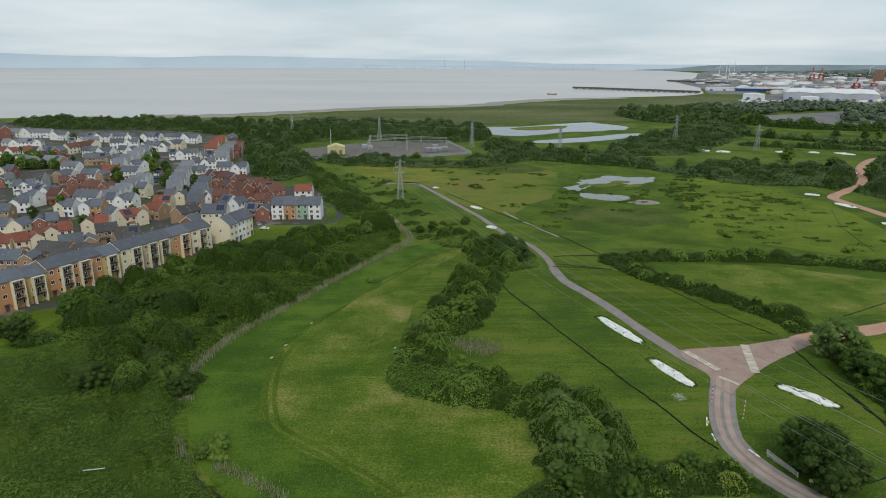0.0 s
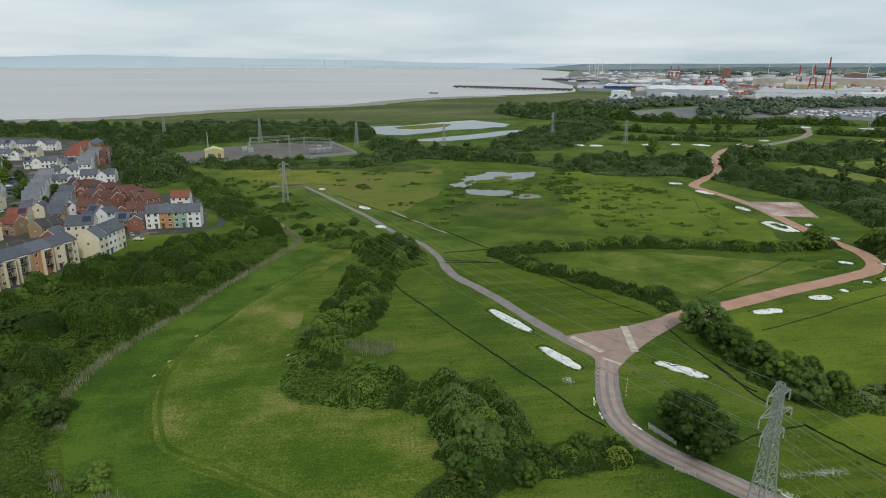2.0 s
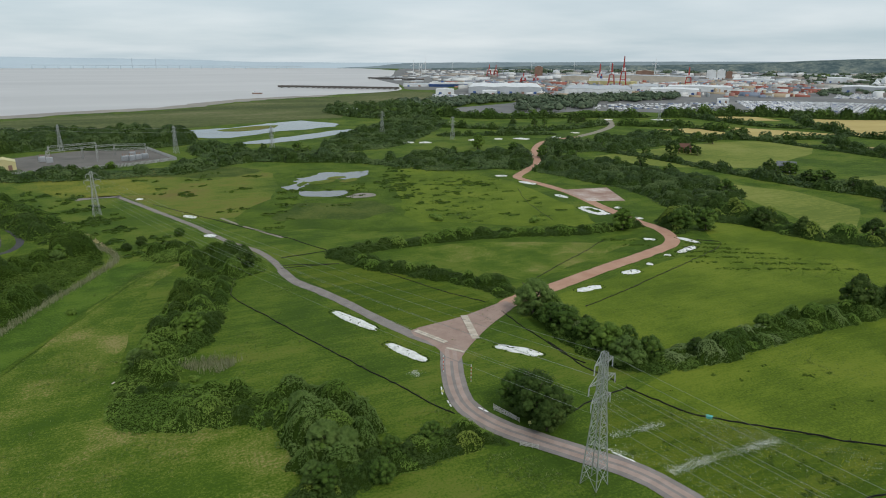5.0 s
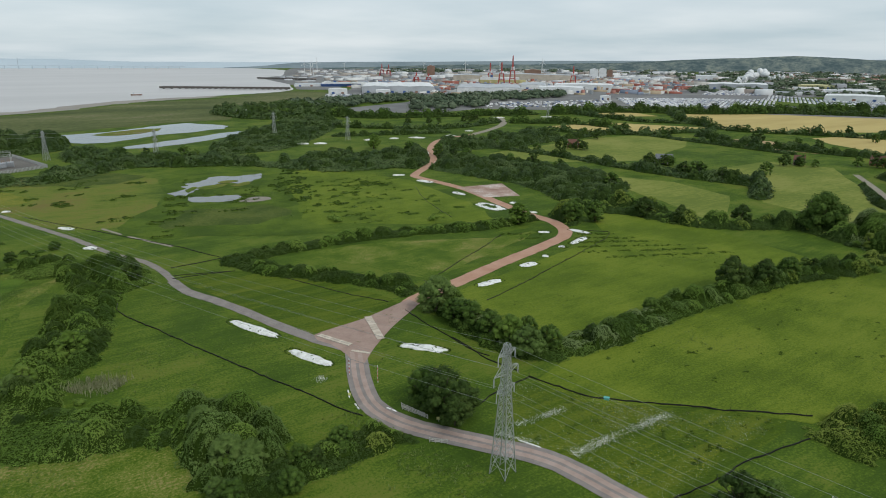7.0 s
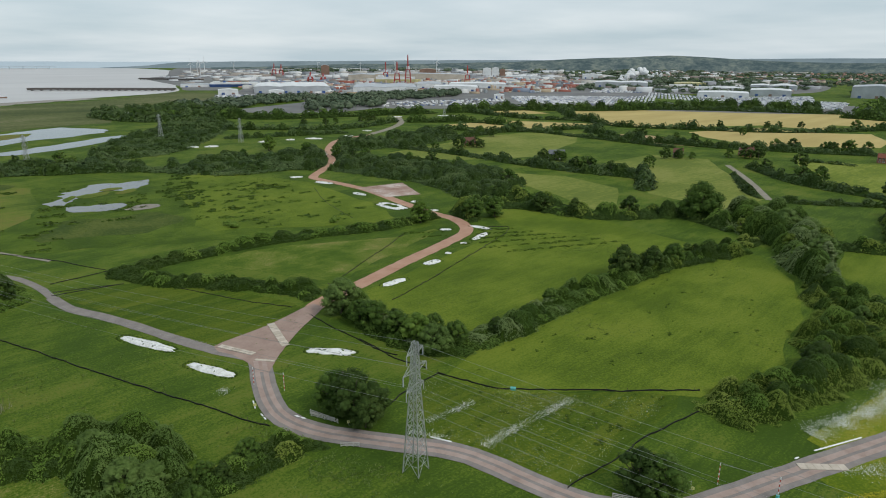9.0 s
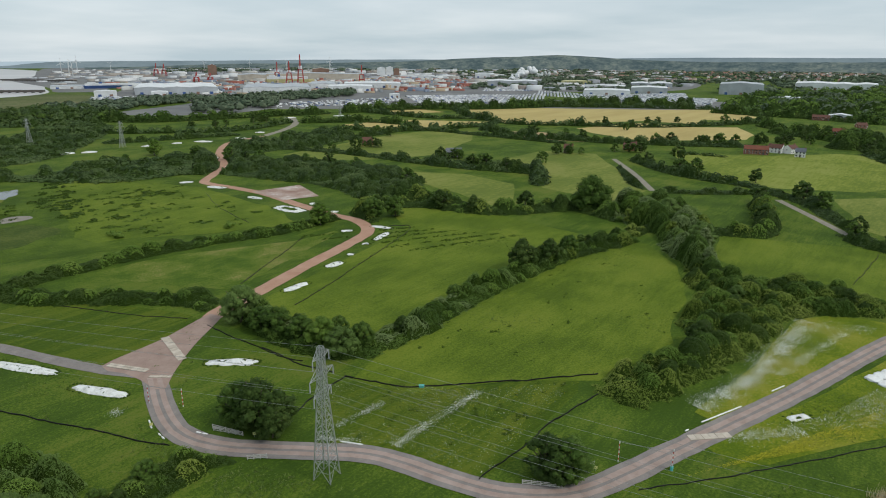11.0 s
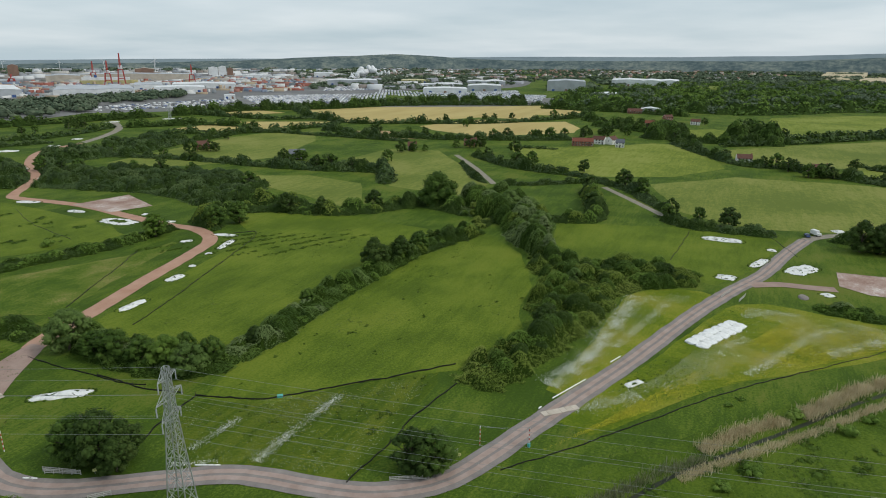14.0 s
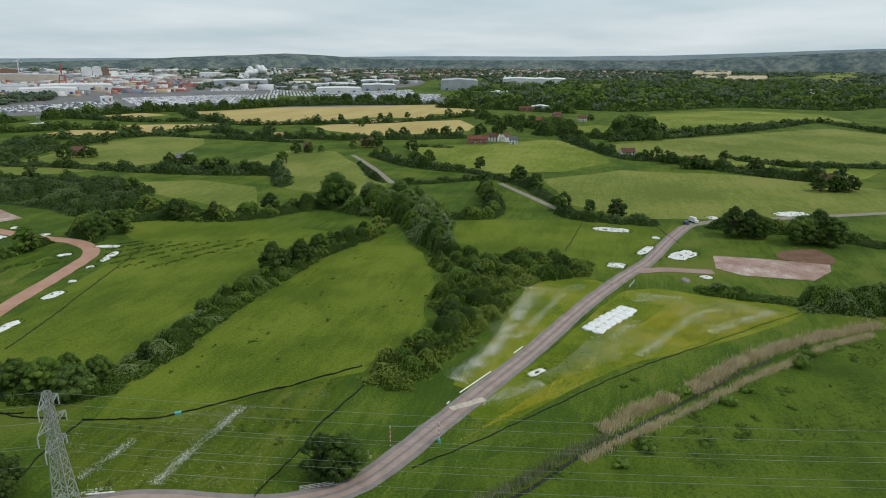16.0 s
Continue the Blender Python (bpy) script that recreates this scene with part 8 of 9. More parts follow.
for i, (x, y) in enumerate([(494.6, 469.0), (482.6, 439.6), (598.6, 212.6), (620.9, 172.9), (619.8, 161.0), (726.2, -24.0), (752.0, -12.6), (539.0, -83.1), (523.4, -31.9), (511.3, -39.5), (689.2, 278.4), (512.1, 162.2), (459.1, 132.2), (445.2, 90.6), (331.7, 59.4), (654.2, 116.3), (687.1, 97.9), (841.7, 31.3), (675.4, 49.6), (584.9, 333.8), (427.4, 236.2)]):
    place(FARTREE[i % 2], x, y, 1.0 + 0.5 * ((i * 5) % 7) / 7, i)

for pts, n in (([(496.3, 191.2), (455.4, 144.3), (438.2, 89.2)], 5), ([(429.3, 79.4), (396.3, 48.1), (332.9, 22.2), (322.3, -19.8)], 8), ([(650.8, 47.6), (547.1, -6.4), (498.3, -85.1), (466.9, -148.5)], 10), ([(679.4, 4.6), (822.7, -152.5), (938.7, -285.9)], 8), ([(740.1, 535.3), (721.3, 349.6), (904.9, 186.0)], 10),
               ([(603.6, 410.8), (587.9, 261.6), (650.7, 127.3)], 10), ([(384.7, 74.5), (322.2, 59.1), (305.0, 81.9)], 4), ([(273.1, 739.3), (347.9, 662.7), (530.4, 643.5)], 6), ([(364.3, 462.1), (379.9, 290.2), (394.3, 225.7)], 8), ([(658.8, 134.9), (753.2, 81.5), (769.6, 31.4)], 12), ([(486.4, -45.6), (504.6, -62.8)], 3), ([(426.2, -115.3), (430.2, -140.9)], 8), ([(404.3, 406.8), (415.4, 390.8)], 5), ([(399.0, 311.8), (410.6, 291.6)], 5), ([(478.6, 248.5), (490.0, 233.7)], 4), ([(490.4, -42.0), (493.5, -69.3)], 5), ([(524.1, 217.6), (530.0, 198.8)], 4), ([(42.8, 597.8), (158.5, 494.3), (285.8, 448.5)], 6), ([(-460.8, 775.2), (-254.2, 760.2), (-54.8, 739.6)], 10), ([(277.8, 458.2), (318.7, 333.3), (287.2, 211.8)], 12)):
    dot_trees(pts, n, FARTREE)
for pts, n in (([(111.3, 153.8), (112.6, 123.1), (127.4, 115.4), (156.7, 118.5)], 6), ([(158.1, 117.4), (222.6, 115.5), (276.0, 110.2)], 5), ([(142.4, 55.2), (171.2, 43.4), (214.1, 44.7), (235.7, 12.8)], 8), ([(301.2, 98.5), (252.2, 69.7)], 4), ([(-9.6, 149.3), (-2.4, 185.6), (10.7, 235.9)], 5), ([(20.9, 98.6), (35.3, 102.5), (53.3, 104.3)], 4), ([(-108.8, 181.2), (-95.7, 212.1), (-77.9, 254.2), (-45.8, 272.3), (-20.9, 272.8)], 9), ([(-103.8, 147.8), (-83.8, 148.0), (-68.6, 165.4), (-53.6, 201.6)], 6)):
    dot_trees(pts, n, OAK, 0.4, 0.75)

# far villages seen over the trees
for pts, n in (([(1696.1, -387.4), (2038.7, -534.8), (2329.9, -782.8), (2024.9, -692.6), (1683.6, -501.1), (1533.5, -383.5)], 110), ([(2833.6, 661.7), (4309.6, 704.6), (5087.8, 403.6), (3737.7, 295.4), (2831.1, 462.0)], 120)):
    x, y = scatter(pts, n, RNG)
    m = len(x)
    box_field("far_village", x, y, RNG.uniform(8, 16, m), RNG.uniform(7, 9, m), RNG.uniform(6, 10, m), RNG.uniform(0, 3.1, m), M["renders"], "distant village houses among trees", "houses")
# sloping fields on low rises in the far country
def rise_field(pts, z, material, label):
    c = densify(pts, 60.0, True)
    n = len(c)
    top = [(p.x, p.y, z + 3.0 * noise.noise(p * 0.002)) for p in c]
    foot = [(p.x * 0.985, p.y * 0.985, 0.0) for p in c]
    mx, my = sum(p.x for p in c) / n, sum(p.y for p in c) / n
    v = top + foot + [(mx, my, z + 2.0)]
    f = [(i, (i + 1) % n, 2 * n) for i in range(n)] + [(n + i, n + (i + 1) % n, (i + 1) % n, i) for i in range(n)]
    tagged(mesh_ob("field", v, f, material), label, "field", kind="structure")


rise_field([(3195.7, -315.1), (5787.0, -672.6), (6337.3, -908.8), (3165.8, -465.1)], 9, M["crop_tan"], "pale stubble field on a far slope")
rise_field([(2523.3, -361.2), (3178.8, -490.2), (3133.5, -601.1), (2585.6, -493.9)], 9, M["crop_tan"], "pale stubble field on a far slope")
rise_field([(2517.4, -628.5), (4189.6, -1145.7), (5594.5, -1733.8), (3623.9, -1127.1), (2490.2, -702.4)], 9, M["field_far"], "green pasture on a far slope")
rise_field([(1786.2, 124.3), (1943.9, 56.2), (1847.8, -20.8), (1670.9, 47.6)], 9, M["field_far"], "green pasture on a far slope")

# ---------------------------------------------------------------- farms and houses in the fields
for (x, y), L, wall, roof, turn in (((541.0, 213.7), 14, "brick", "brown", 10), ((607.2, 111.6), 15, "white", "brown", -20), ((610.6, 100.8), 14, "white", "brown", 60), ((592.0, 90.3), 10, "white", "slate", 0), ((586.2, 122.5), 24, "brick", "red", 5), ((538.6, -10.8), 14, "white", "brown", 10),
                                    ((508.3, -57.3), 15, "buff", "brown", 20), ((446.3, -133.1), 18, "brick", "brown", -10), ((838.3, 41.6), 14, "white", "brown", 0), ((792.9, 87.4), 18, "brick", "red", 0),
                                    ((975.9, 131.9), 26, "brick", "brown", 0), ((411.3, 307.4), 16, "grey", "pale", 10), ((418.9, 410.1), 12, "brick", "brown", 5), ((492.6, 247.9), 10, "buff", "brown", 0), ((884.9, 77.6), 14, "brick", "brown", 30)):
    h = house(L * 0.78, 7.5, 4.2, wall, roof, seed=int(x), chimney=L < 16, label="%s farmhouse among trees and hedges" % wall)
    h.matrix_basis = Matrix.Translation((x, y, 0)) @ Matrix.Rotation(-math.atan2(x, y) + radians(turn), 4, "Z")
shed((994.0, 112.2, 27.7, 7.5), 20, ("shed_white", "shed_grey"), 0.3, "pale-roofed farm barn among trees", name="barn")

# ---------------------------------------------------------------- electricity substation
patch("substation_yard", [(-132.7, 545.7), (-110.7, 560.8), (-89.6, 584.5), (-45.5, 611.2), (2.6, 600.8), (22.1, 535.2), (-11.3, 514.7), (-64.7, 506.6), (-97.9, 493.6), (-121.4, 501.4)], 0.1, M["yard"], "gravel yard of the electricity substation", "yard", 10)
hedge([(-108.9, 494.3), (-83.9, 490.9), (-59.1, 496.6), (-20.4, 505.7)], 5, 3.2, "row of dark bushes before the substation", "hedgerow", 0.9)
shed((-86.8, 521.1, 14.1, 7.3), 14, ("shed_yellow", "shed_yellow"), 0.3, "cream gabled equipment building in the substation", name="equipment_building")
shed((-121.1, 519.8, 7.2, 4.1), 8, ("shed_white", "shed_yellow"), 0.3, "small pale kiosk in the substation", name="kiosk")


def gantry(p, q, h):
    root = tagged(new("busbar_gantry"), "grey lattice steel busbar gantry in the substation", "gantry")
    a, b = Vector((*p, 0)), Vector((*q, 0))
    for e in (a, b):
        bm = bmesh.new()
        for i in (-0.6, 0.6):
            for j in (-0.6, 0.6):
                add_bar(bm, e + Vector((i, j, 0)), e + Vector((i * 0.5, j * 0.5, h)), 0.2)
        for k in range(5):
            add_bar(bm, e + Vector((-0.6, -0.6, h * k / 5)), e + Vector((0.6, 0.6, h * (k + 1) / 5)), 0.12)
        part("post", bm, M["steel"], root)
    bm = bmesh.new()
    for z in (h, h - 1.2):
        add_bar(bm, a + Vector((0, 0, z)), b + Vector((0, 0, z)), 0.2)
    n = int((b - a).length / 3)
    for k in range(n):
        add_bar(bm, a.lerp(b, k / n) + Vector((0, 0, h - 1.2)), a.lerp(b, (k + 1) / n) + Vector((0, 0, h)), 0.15)
    part("beam", bm, M["steel"], root)


for p, q in ([(-64.0, 548.6), (-42.0, 563.8)], [(-42.0, 563.8), (-20.1, 572.2)], [(-20.1, 572.2), (2.5, 565.7)], [(-31.0, 543.1), (2.4, 544.5)], [(-65.8, 577.8), (-33.7, 591.0)]):
    gantry(p, q, 9)
for i, (x, y) in enumerate([(-12.7, 537.1), (-8.0, 537.3), (-3.3, 540.8), (1.4, 544.4), (-68.2, 555.5), (-62.6, 548.6), (-7.4, 558.1)]):
    root = tagged(new("transformer"), "grey transformer with cooling fins in the substation", "transformer", "substation transformers")
    bm = bmesh.new()
    add_box(bm, -2, 2, -1.5, 1.5, 0.3, 4.0)
    part("tank", bm, M["shed_grey"], root)
    bm = bmesh.new()
    for k in range(8):
        add_box(bm, -1.9 + k * 0.5, -1.8 + k * 0.5, -2.4, -1.51, 0.5, 3.6)
    part("cooling_fins", bm, M["shed_grey"], root)
    bm = bmesh.new()
    for k in (-1, 0, 1):
        bmesh.ops.create_cone(bm, cap_ends=True, segments=8, radius1=0.25, radius2=0.12, depth=2.0, matrix=Matrix.Translation((k * 1.2, 0, 5.0)))
    part("bushings", bm, M["shed_brown"], root)
    root.matrix_basis = Matrix.Translation((x, y, 0.08)) @ Matrix.Rotation(0.3, 4, "Z")
root = tagged(new("mast"), "slim grey radio mast in the substation", "mast")
bm = bmesh.new()
b = (-92.0, 527.2, 1.4, 19.7)
bmesh.ops.create_cone(bm, cap_ends=True, segments=8, radius1=0.6, radius2=0.3, depth=b[3], matrix=Matrix.Translation((0, 0, b[3] / 2)))
part("pole", bm, M["steel"], root)
root.matrix_basis = Matrix.Translation((b[0], b[1], 0))
FEN = [(-131.1, 538.9), (-120.3, 498.5), (-97.3, 490.8), (-63.9, 500.7), (-11.2, 508.7), (22.8, 528.7), (3.6, 600.9)]
root = tagged(new("palisade_fence"), "grey steel palisade fence round the substation", "fence")
bm = bmesh.new()
for a, b in zip(FEN, FEN[1:]):
    a, b = Vector((*a, 0)), Vector((*b, 0))
    n = int((b - a).length / 0.9)
    for k in range(n):
        p = a.lerp(b, k / n)
        add_box(bm, p.x - 0.22, p.x + 0.22, p.y - 0.03, p.y + 0.03, 0, 2.4)
part("paling", bm, M["steel"], root)

# ---------------------------------------------------------------- small things along the haul road
M["red_band"] = plain("red_paint", (0.45, 0.05, 0.03), 0.5)
M["white_band"] = plain("white_paint", (0.72, 0.72, 0.70), 0.5)
M["teal"] = plain("teal_plastic", (0.10, 0.42, 0.40), 0.5)
M["sign_yellow"] = plain("pale_yellow_sign", (0.62, 0.60, 0.25), 0.5)


def marker_pole(x, y, h=4.6, drum=True):
    root = tagged(new("height_marker_pole"), "tall red and white banded goal post beside the haul road", "pole", "goal posts")
    n = 9
    for k in range(n):
        bm = bmesh.new()
        bmesh.ops.create_cone(bm, cap_ends=True, segments=8, radius1=0.09, radius2=0.09, depth=h / n, matrix=Matrix.Translation((0, 0, h * (k + 0.5) / n)))
        part("band", bm, M["red_band" if k % 2 else "white_band"], root)
    if drum:
        bm = bmesh.new()
        bmesh.ops.create_cone(bm, cap_ends=True, segments=14, radius1=0.32, radius2=0.28, depth=0.8, matrix=Matrix.Translation((0, 0, 0.4)))
        part("base_drum", bm, M["teal"], root, "teal plastic ballast drum")
    root.matrix_basis = Matrix.Translation((x, y, 0))
    return root


GP = [(107.6, 39.3), (111.5, 30.1), (62.3, 132.5), (66.3, 125.1)]
for i, (x, y) in enumerate(GP):
    marker_pole(x, y, 4.6, i == 1)
for a, b in ((GP[0], GP[1]), (GP[2], GP[3])):
    o = cable(Vector((*a, 4.5)), Vector((*b, 4.5)), 0.25, 0.03, "striped bunting line strung between goal posts")
    o.name = "bunting_line"
    tagged(o, category="bunting", group="bunting lines")


def slabs(p, q, n, w, l):
    root = tagged(new("slab_strip"), "strip of pale concrete slabs laid across the road", "slabs")
    a, b = Vector((*p, 0)), Vector((*q, 0))
    ang = math.atan2(b.y - a.y, b.x - a.x)
    bm = bmesh.new()
    add_box(bm, -w / 2, w / 2, -l / 2, l / 2, 0, 0.14)
    bmesh.ops.bevel(bm, geom=bm.edges[:], offset=0.03, segments=1, affect="EDGES")
    me = bpy.data.meshes.new("slab")
    bm.to_mesh(me)
    bm.free()
    me.materials.append(M["concrete"])
    for k in range(n):
        o = new("slab", me)
        o.parent = root
        c = a.lerp(b, (k + 0.5) / n)
        o.matrix_basis = Matrix.Translation((c.x, c.y, 0.13)) @ Matrix.Rotation(ang + RNG.normal(0, 0.06), 4, "Z")


slabs(*[(124.4, 31.0), (130.9, 24.4)], 6, 1.5, 1.9)
slabs(*[(65.7, 158.7), (70.2, 147.8)], 8, 1.4, 1.8)
slabs(*[(83.6, 163.2), (79.0, 146.5)], 10, 1.6, 2.2)
slabs(*[(68.8, 144.5), (72.2, 140.2)], 5, 1.0, 1.0)


M["timber_pale"] = plain("pale_weathered_timber", (0.46, 0.44, 0.40), 0.8, scale=3)


def post_and_rail(p, q, h=1.1, material="timber_pale", label="pale timber post-and-rail barrier beside the road"):
    root = tagged(new("post_and_rail_fence"), label, "fence", "road barriers")
    a, b = Vector((*p, 0)), Vector((*q, 0))
    d = b - a
    n = max(3, int(d.length / 1.6))
    ang = math.atan2(d.y, d.x)
    for k in range(n + 1):
        bm = bmesh.new()
        add_box(bm, -0.07, 0.07, -0.05, 0.05, 0, h)
        o = part("post", bm, M[material], root)
        c = a.lerp(b, k / n)
        o.matrix_basis = Matrix.Translation(c) @ Matrix.Rotation(ang, 4, "Z")
    for z in (0.35, 0.68, 1.0):
        bm = bmesh.new()
        add_box(bm, 0, d.length, -0.11, -0.052, z - 0.07, z + 0.07)
        o = part("rail", bm, M[material], root)
        o.matrix_basis = Matrix.Translation(a) @ Matrix.Rotation(ang, 4, "Z")


for pq in ([(64.9, 111.1), (67.5, 104.6)], [(89.9, 50.5), (93.2, 44.6)], [(63.0, 96.9), (65.7, 94.3)], [(65.3, 112.1), (67.3, 105.6)], [(220.0, -3.1), (229.0, -6.3)], [(218.6, -8.8), (225.1, -10.6)]):
    post_and_rail(pq[0], pq[1])
bm = bmesh.new()
root = tagged(new("mesh_fence"), "grey wire mesh fence panels beside the road bend", "fence")
W = [Vector((*p, 0)) for p in [(93.5, 44.2), (96.8, 43.3), (102.4, 42.0)]]
for a, b in zip(W, W[1:]):
    n = int((b - a).length / 2.2) + 1
    for k in range(n):
        p, q = a.lerp(b, k / n), a.lerp(b, (k + 1) / n)
        bm = bmesh.new()
        for u in range(9):
            e = p.lerp(q, u / 8)
            add_bar(bm, e, e + Vector((0, 0, 1.9)), 0.02 if u % 8 else 0.06)
        for z in (0.1, 0.7, 1.3, 1.9):
            add_bar(bm, p + Vector((0, 0, z)), q + Vector((0, 0, z)), 0.03)
        part("panel", bm, M["steel"], root)
# leaning pole
root = tagged(new("leaning_pole"), "pale leaning timber pole in the grass", "pole")
px, py = (73.3, 99.7)
bm = bmesh.new()
bmesh.ops.create_cone(bm, cap_ends=True, segments=8, radius1=0.12, radius2=0.09, depth=4.6, matrix=Matrix.Translation((0, 0, 2.25)))
part("shaft", bm, M["white_band"], root)
root.matrix_basis = Matrix.Translation((px, py, 0)) @ Matrix.Rotation(radians(7), 4, "Y")
for x, y in [(68.8, 102.4), (102.0, 41.5), (57.4, 122.5)]:
    root = tagged(new("road_sign"), "small pale yellow sign on a short post", "sign")
    bm = bmesh.new()
    add_box(bm, -0.04, 0.04, -0.04, 0.04, 0, 1.2)
    part("post", bm, M["steel"], root)
    bm = bmesh.new()
    add_box(bm, -0.35, 0.35, -0.07, -0.042, 0.55, 1.2)
    part("plate", bm, M["sign_yellow"], root)
    root.matrix_basis = Matrix.Translation((x, y, 0)) @ Matrix.Rotation(-math.atan2(x, y), 4, "Z")
# white sandbag rolls at the road edge
for p, q in ([(58.5, 125.6), (57.2, 122.1)], [(57.1, 119.4), (56.7, 116.1)], [(62.2, 113.6), (63.3, 110.7)], [(126.1, 32.5), (128.2, 31.9)], [(132.4, 30.7), (144.9, 25.6)], [(156.8, 21.7), (161.6, 19.9)], [(78.6, 87.1), (80.6, 82.7)]):
    a, b = Vector((*p, 0)), Vector((*q, 0))
    root = tagged(new("sandbag_roll"), "white sand-filled roll along the road edge", "sandbag", "road edge rolls")
    n = max(1, int((b - a).length / 1.2))
    for k in range(n):
        bm = bmesh.new()
        bmesh.ops.create_icosphere(bm, subdivisions=2, radius=1.0, matrix=Matrix.Diagonal((0.75, 0.2, 0.16, 1)))
        o = bm_ob("bag", bm, M["white_sheet"], root, True)
        c = a.lerp(b, (k + 0.5) / n)
        o.matrix_basis = Matrix.Translation((c.x, c.y, 0.14)) @ Matrix.Rotation(math.atan2(b.y - a.y, b.x - a.x), 4, "Z")
box = tagged(new("valve_box"), "small teal plastic box beside the black membrane fence", "box")
bm = bmesh.new()
add_box(bm, -0.6, 0.6, -0.4, 0.4, 0, 0.5)
bmesh.ops.bevel(bm, geom=bm.edges[:], offset=0.05, segments=2, affect="EDGES")
part("body", bm, M["teal"], box)
bm = bmesh.new()
add_box(bm, -0.66, 0.66, -0.46, 0.46, 0.502, 0.6)
part("lid", bm, M["teal"], box)
box.matrix_basis = Matrix.Translation((106.5, 88.5, 0.05)) @ Matrix.Rotation(-0.9, 4, "Z")
# concrete stepping slabs on the meadow track
for x, y in ((-43.0, 161.3), (-44.9, 153.6), (-39.0, 176.6), (-12.9, 160.0)):
    slab = tagged(new("stepping_slab"), "small pale concrete slab lying in the meadow grass", "slab", "meadow slabs")
    bm = bmesh.new()
    add_box(bm, -0.5, 0.5, -0.22, 0.22, 0, 0.14)
    bmesh.ops.bevel(bm, geom=bm.edges[:], offset=0.03, segments=1, affect="EDGES")
    part("body", bm, M["concrete"], slab)
    slab.matrix_basis = Matrix.Translation((x, y, 0.08)) @ Matrix.Rotation(1.1, 4, "Z")
plank = tagged(new("plank"), "pale weathered timber plank lying on the bramble", "plank")
bm = bmesh.new()
add_box(bm, -1.9, 1.9, -0.1, 0.1, 0, 0.1)
part("board", bm, M["timber_pale"], plank)
plank.matrix_basis = Matrix.Translation((-64.9, 103.1, 1.9)) @ Matrix.Rotation(0.2, 4, "Z")
# vehicles at the far gate
van = tagged(new("welfare_van"), "white site van parked at the field gate", "van")
bm = bmesh.new()
add_box(bm, -1.7, 2.2, -1.0, 1.0, 0.45, 2.5)
bmesh.ops.bevel(bm, geom=bm.edges[:], offset=0.18, segments=2, affect="EDGES")
part("body", bm, M["white_band"], van)
bm = bmesh.new()
add_box(bm, -2.9, -1.72, -0.95, 0.95, 0.45, 1.5)
part("bonnet", bm, M["white_band"], van)
for x in (-2.1, 1.4):
    for y in (-0.9, 0.9):
        bm = bmesh.new()
        bmesh.ops.create_cone(bm, cap_ends=True, segments=12, radius1=0.38, radius2=0.38, depth=0.25, matrix=Matrix.Translation((x, y, 0.38)) @ Matrix.Rotation(math.pi / 2, 4, "X"))
        part("wheel", bm, M["rail"], van)
vx, vy = (323.4, -39.7)
van.matrix_basis = Matrix.Translation((vx, vy, 0.1)) @ Matrix.Rotation(0.6, 4, "Z")
vx, vy = (318.9, -36.2)
copy_thing(CARS[3], Matrix.Translation((vx, vy, 0.1)) @ Matrix.Rotation(0.2, 4, "Z"))
vx, vy = (232.1, -28.4)
root = tagged(new("tarpaulin_heap"), "dark grey tarpaulin over a small heap", "tarpaulin")
bm = bmesh.new()
bmesh.ops.create_icosphere(bm, subdivisions=3, radius=1.0, matrix=Matrix.Diagonal((2.6, 1.7, 0.7, 1)))
for v in bm.verts:
    v.co.z = max(0, v.co.z + 0.25 * noise.noise(v.co * 0.9))
part("cover", bm, M["road_grey"], root)
root.matrix_basis = Matrix.Translation((vx, vy, 0.0))

# ---------------------------------------------------------------- reeds, flowers and tussocks
def blades(name, x, y, h, w, lean, material, label, category, z=0.0):
    """Upright blades, each a thin tapered leaf."""
    n = len(x)
    a = RNG.uniform(0, 6.28, n)
    hh = h * RNG.uniform(0.45, 1.2, n) * np.array([0.95 + 0.6 * noise.noise(Vector((p * 0.3, q * 0.3, 2.2))) for p, q in zip(x, y)])
    dx, dy = np.cos(a) * w / 2, np.sin(a) * w / 2
    lx, ly = RNG.normal(0, lean, n) * hh, RNG.normal(0, lean, n) * hh
    zz = np.full(n, z)
    v = np.stack([np.stack([x - dx, y - dy, zz], 1), np.stack([x + dx, y + dy, zz], 1), np.stack([x + dx * 0.6 + lx * 0.6, y + dy * 0.6 + ly * 0.6, zz + hh * 0.7], 1), np.stack([x + lx, y + ly, zz + hh], 1)], 1).reshape(-1, 3)
    return tagged(fast_mesh(name, v, np.zeros((0, 3), int), np.arange(n * 4).reshape(-1, 4), material), label, category, kind="stuff")


def band(pts, width, dens):
    c = densify(pts, 1.0)
    X, Y = [], []
    for i in range(len(c) - 1):
        d = (c[i + 1] - c[i])
        k = RNG.poisson(d.length * width * dens)
        u = RNG.uniform(0, 1, k)
        o = RNG.normal(0, width * 0.28, k)
        t = d.normalized()
        X += list(c[i].x + d.x * u - t.y * o)
        Y += list(c[i].y + d.y * u + t.x * o)
    return np.array(X), np.array(Y)


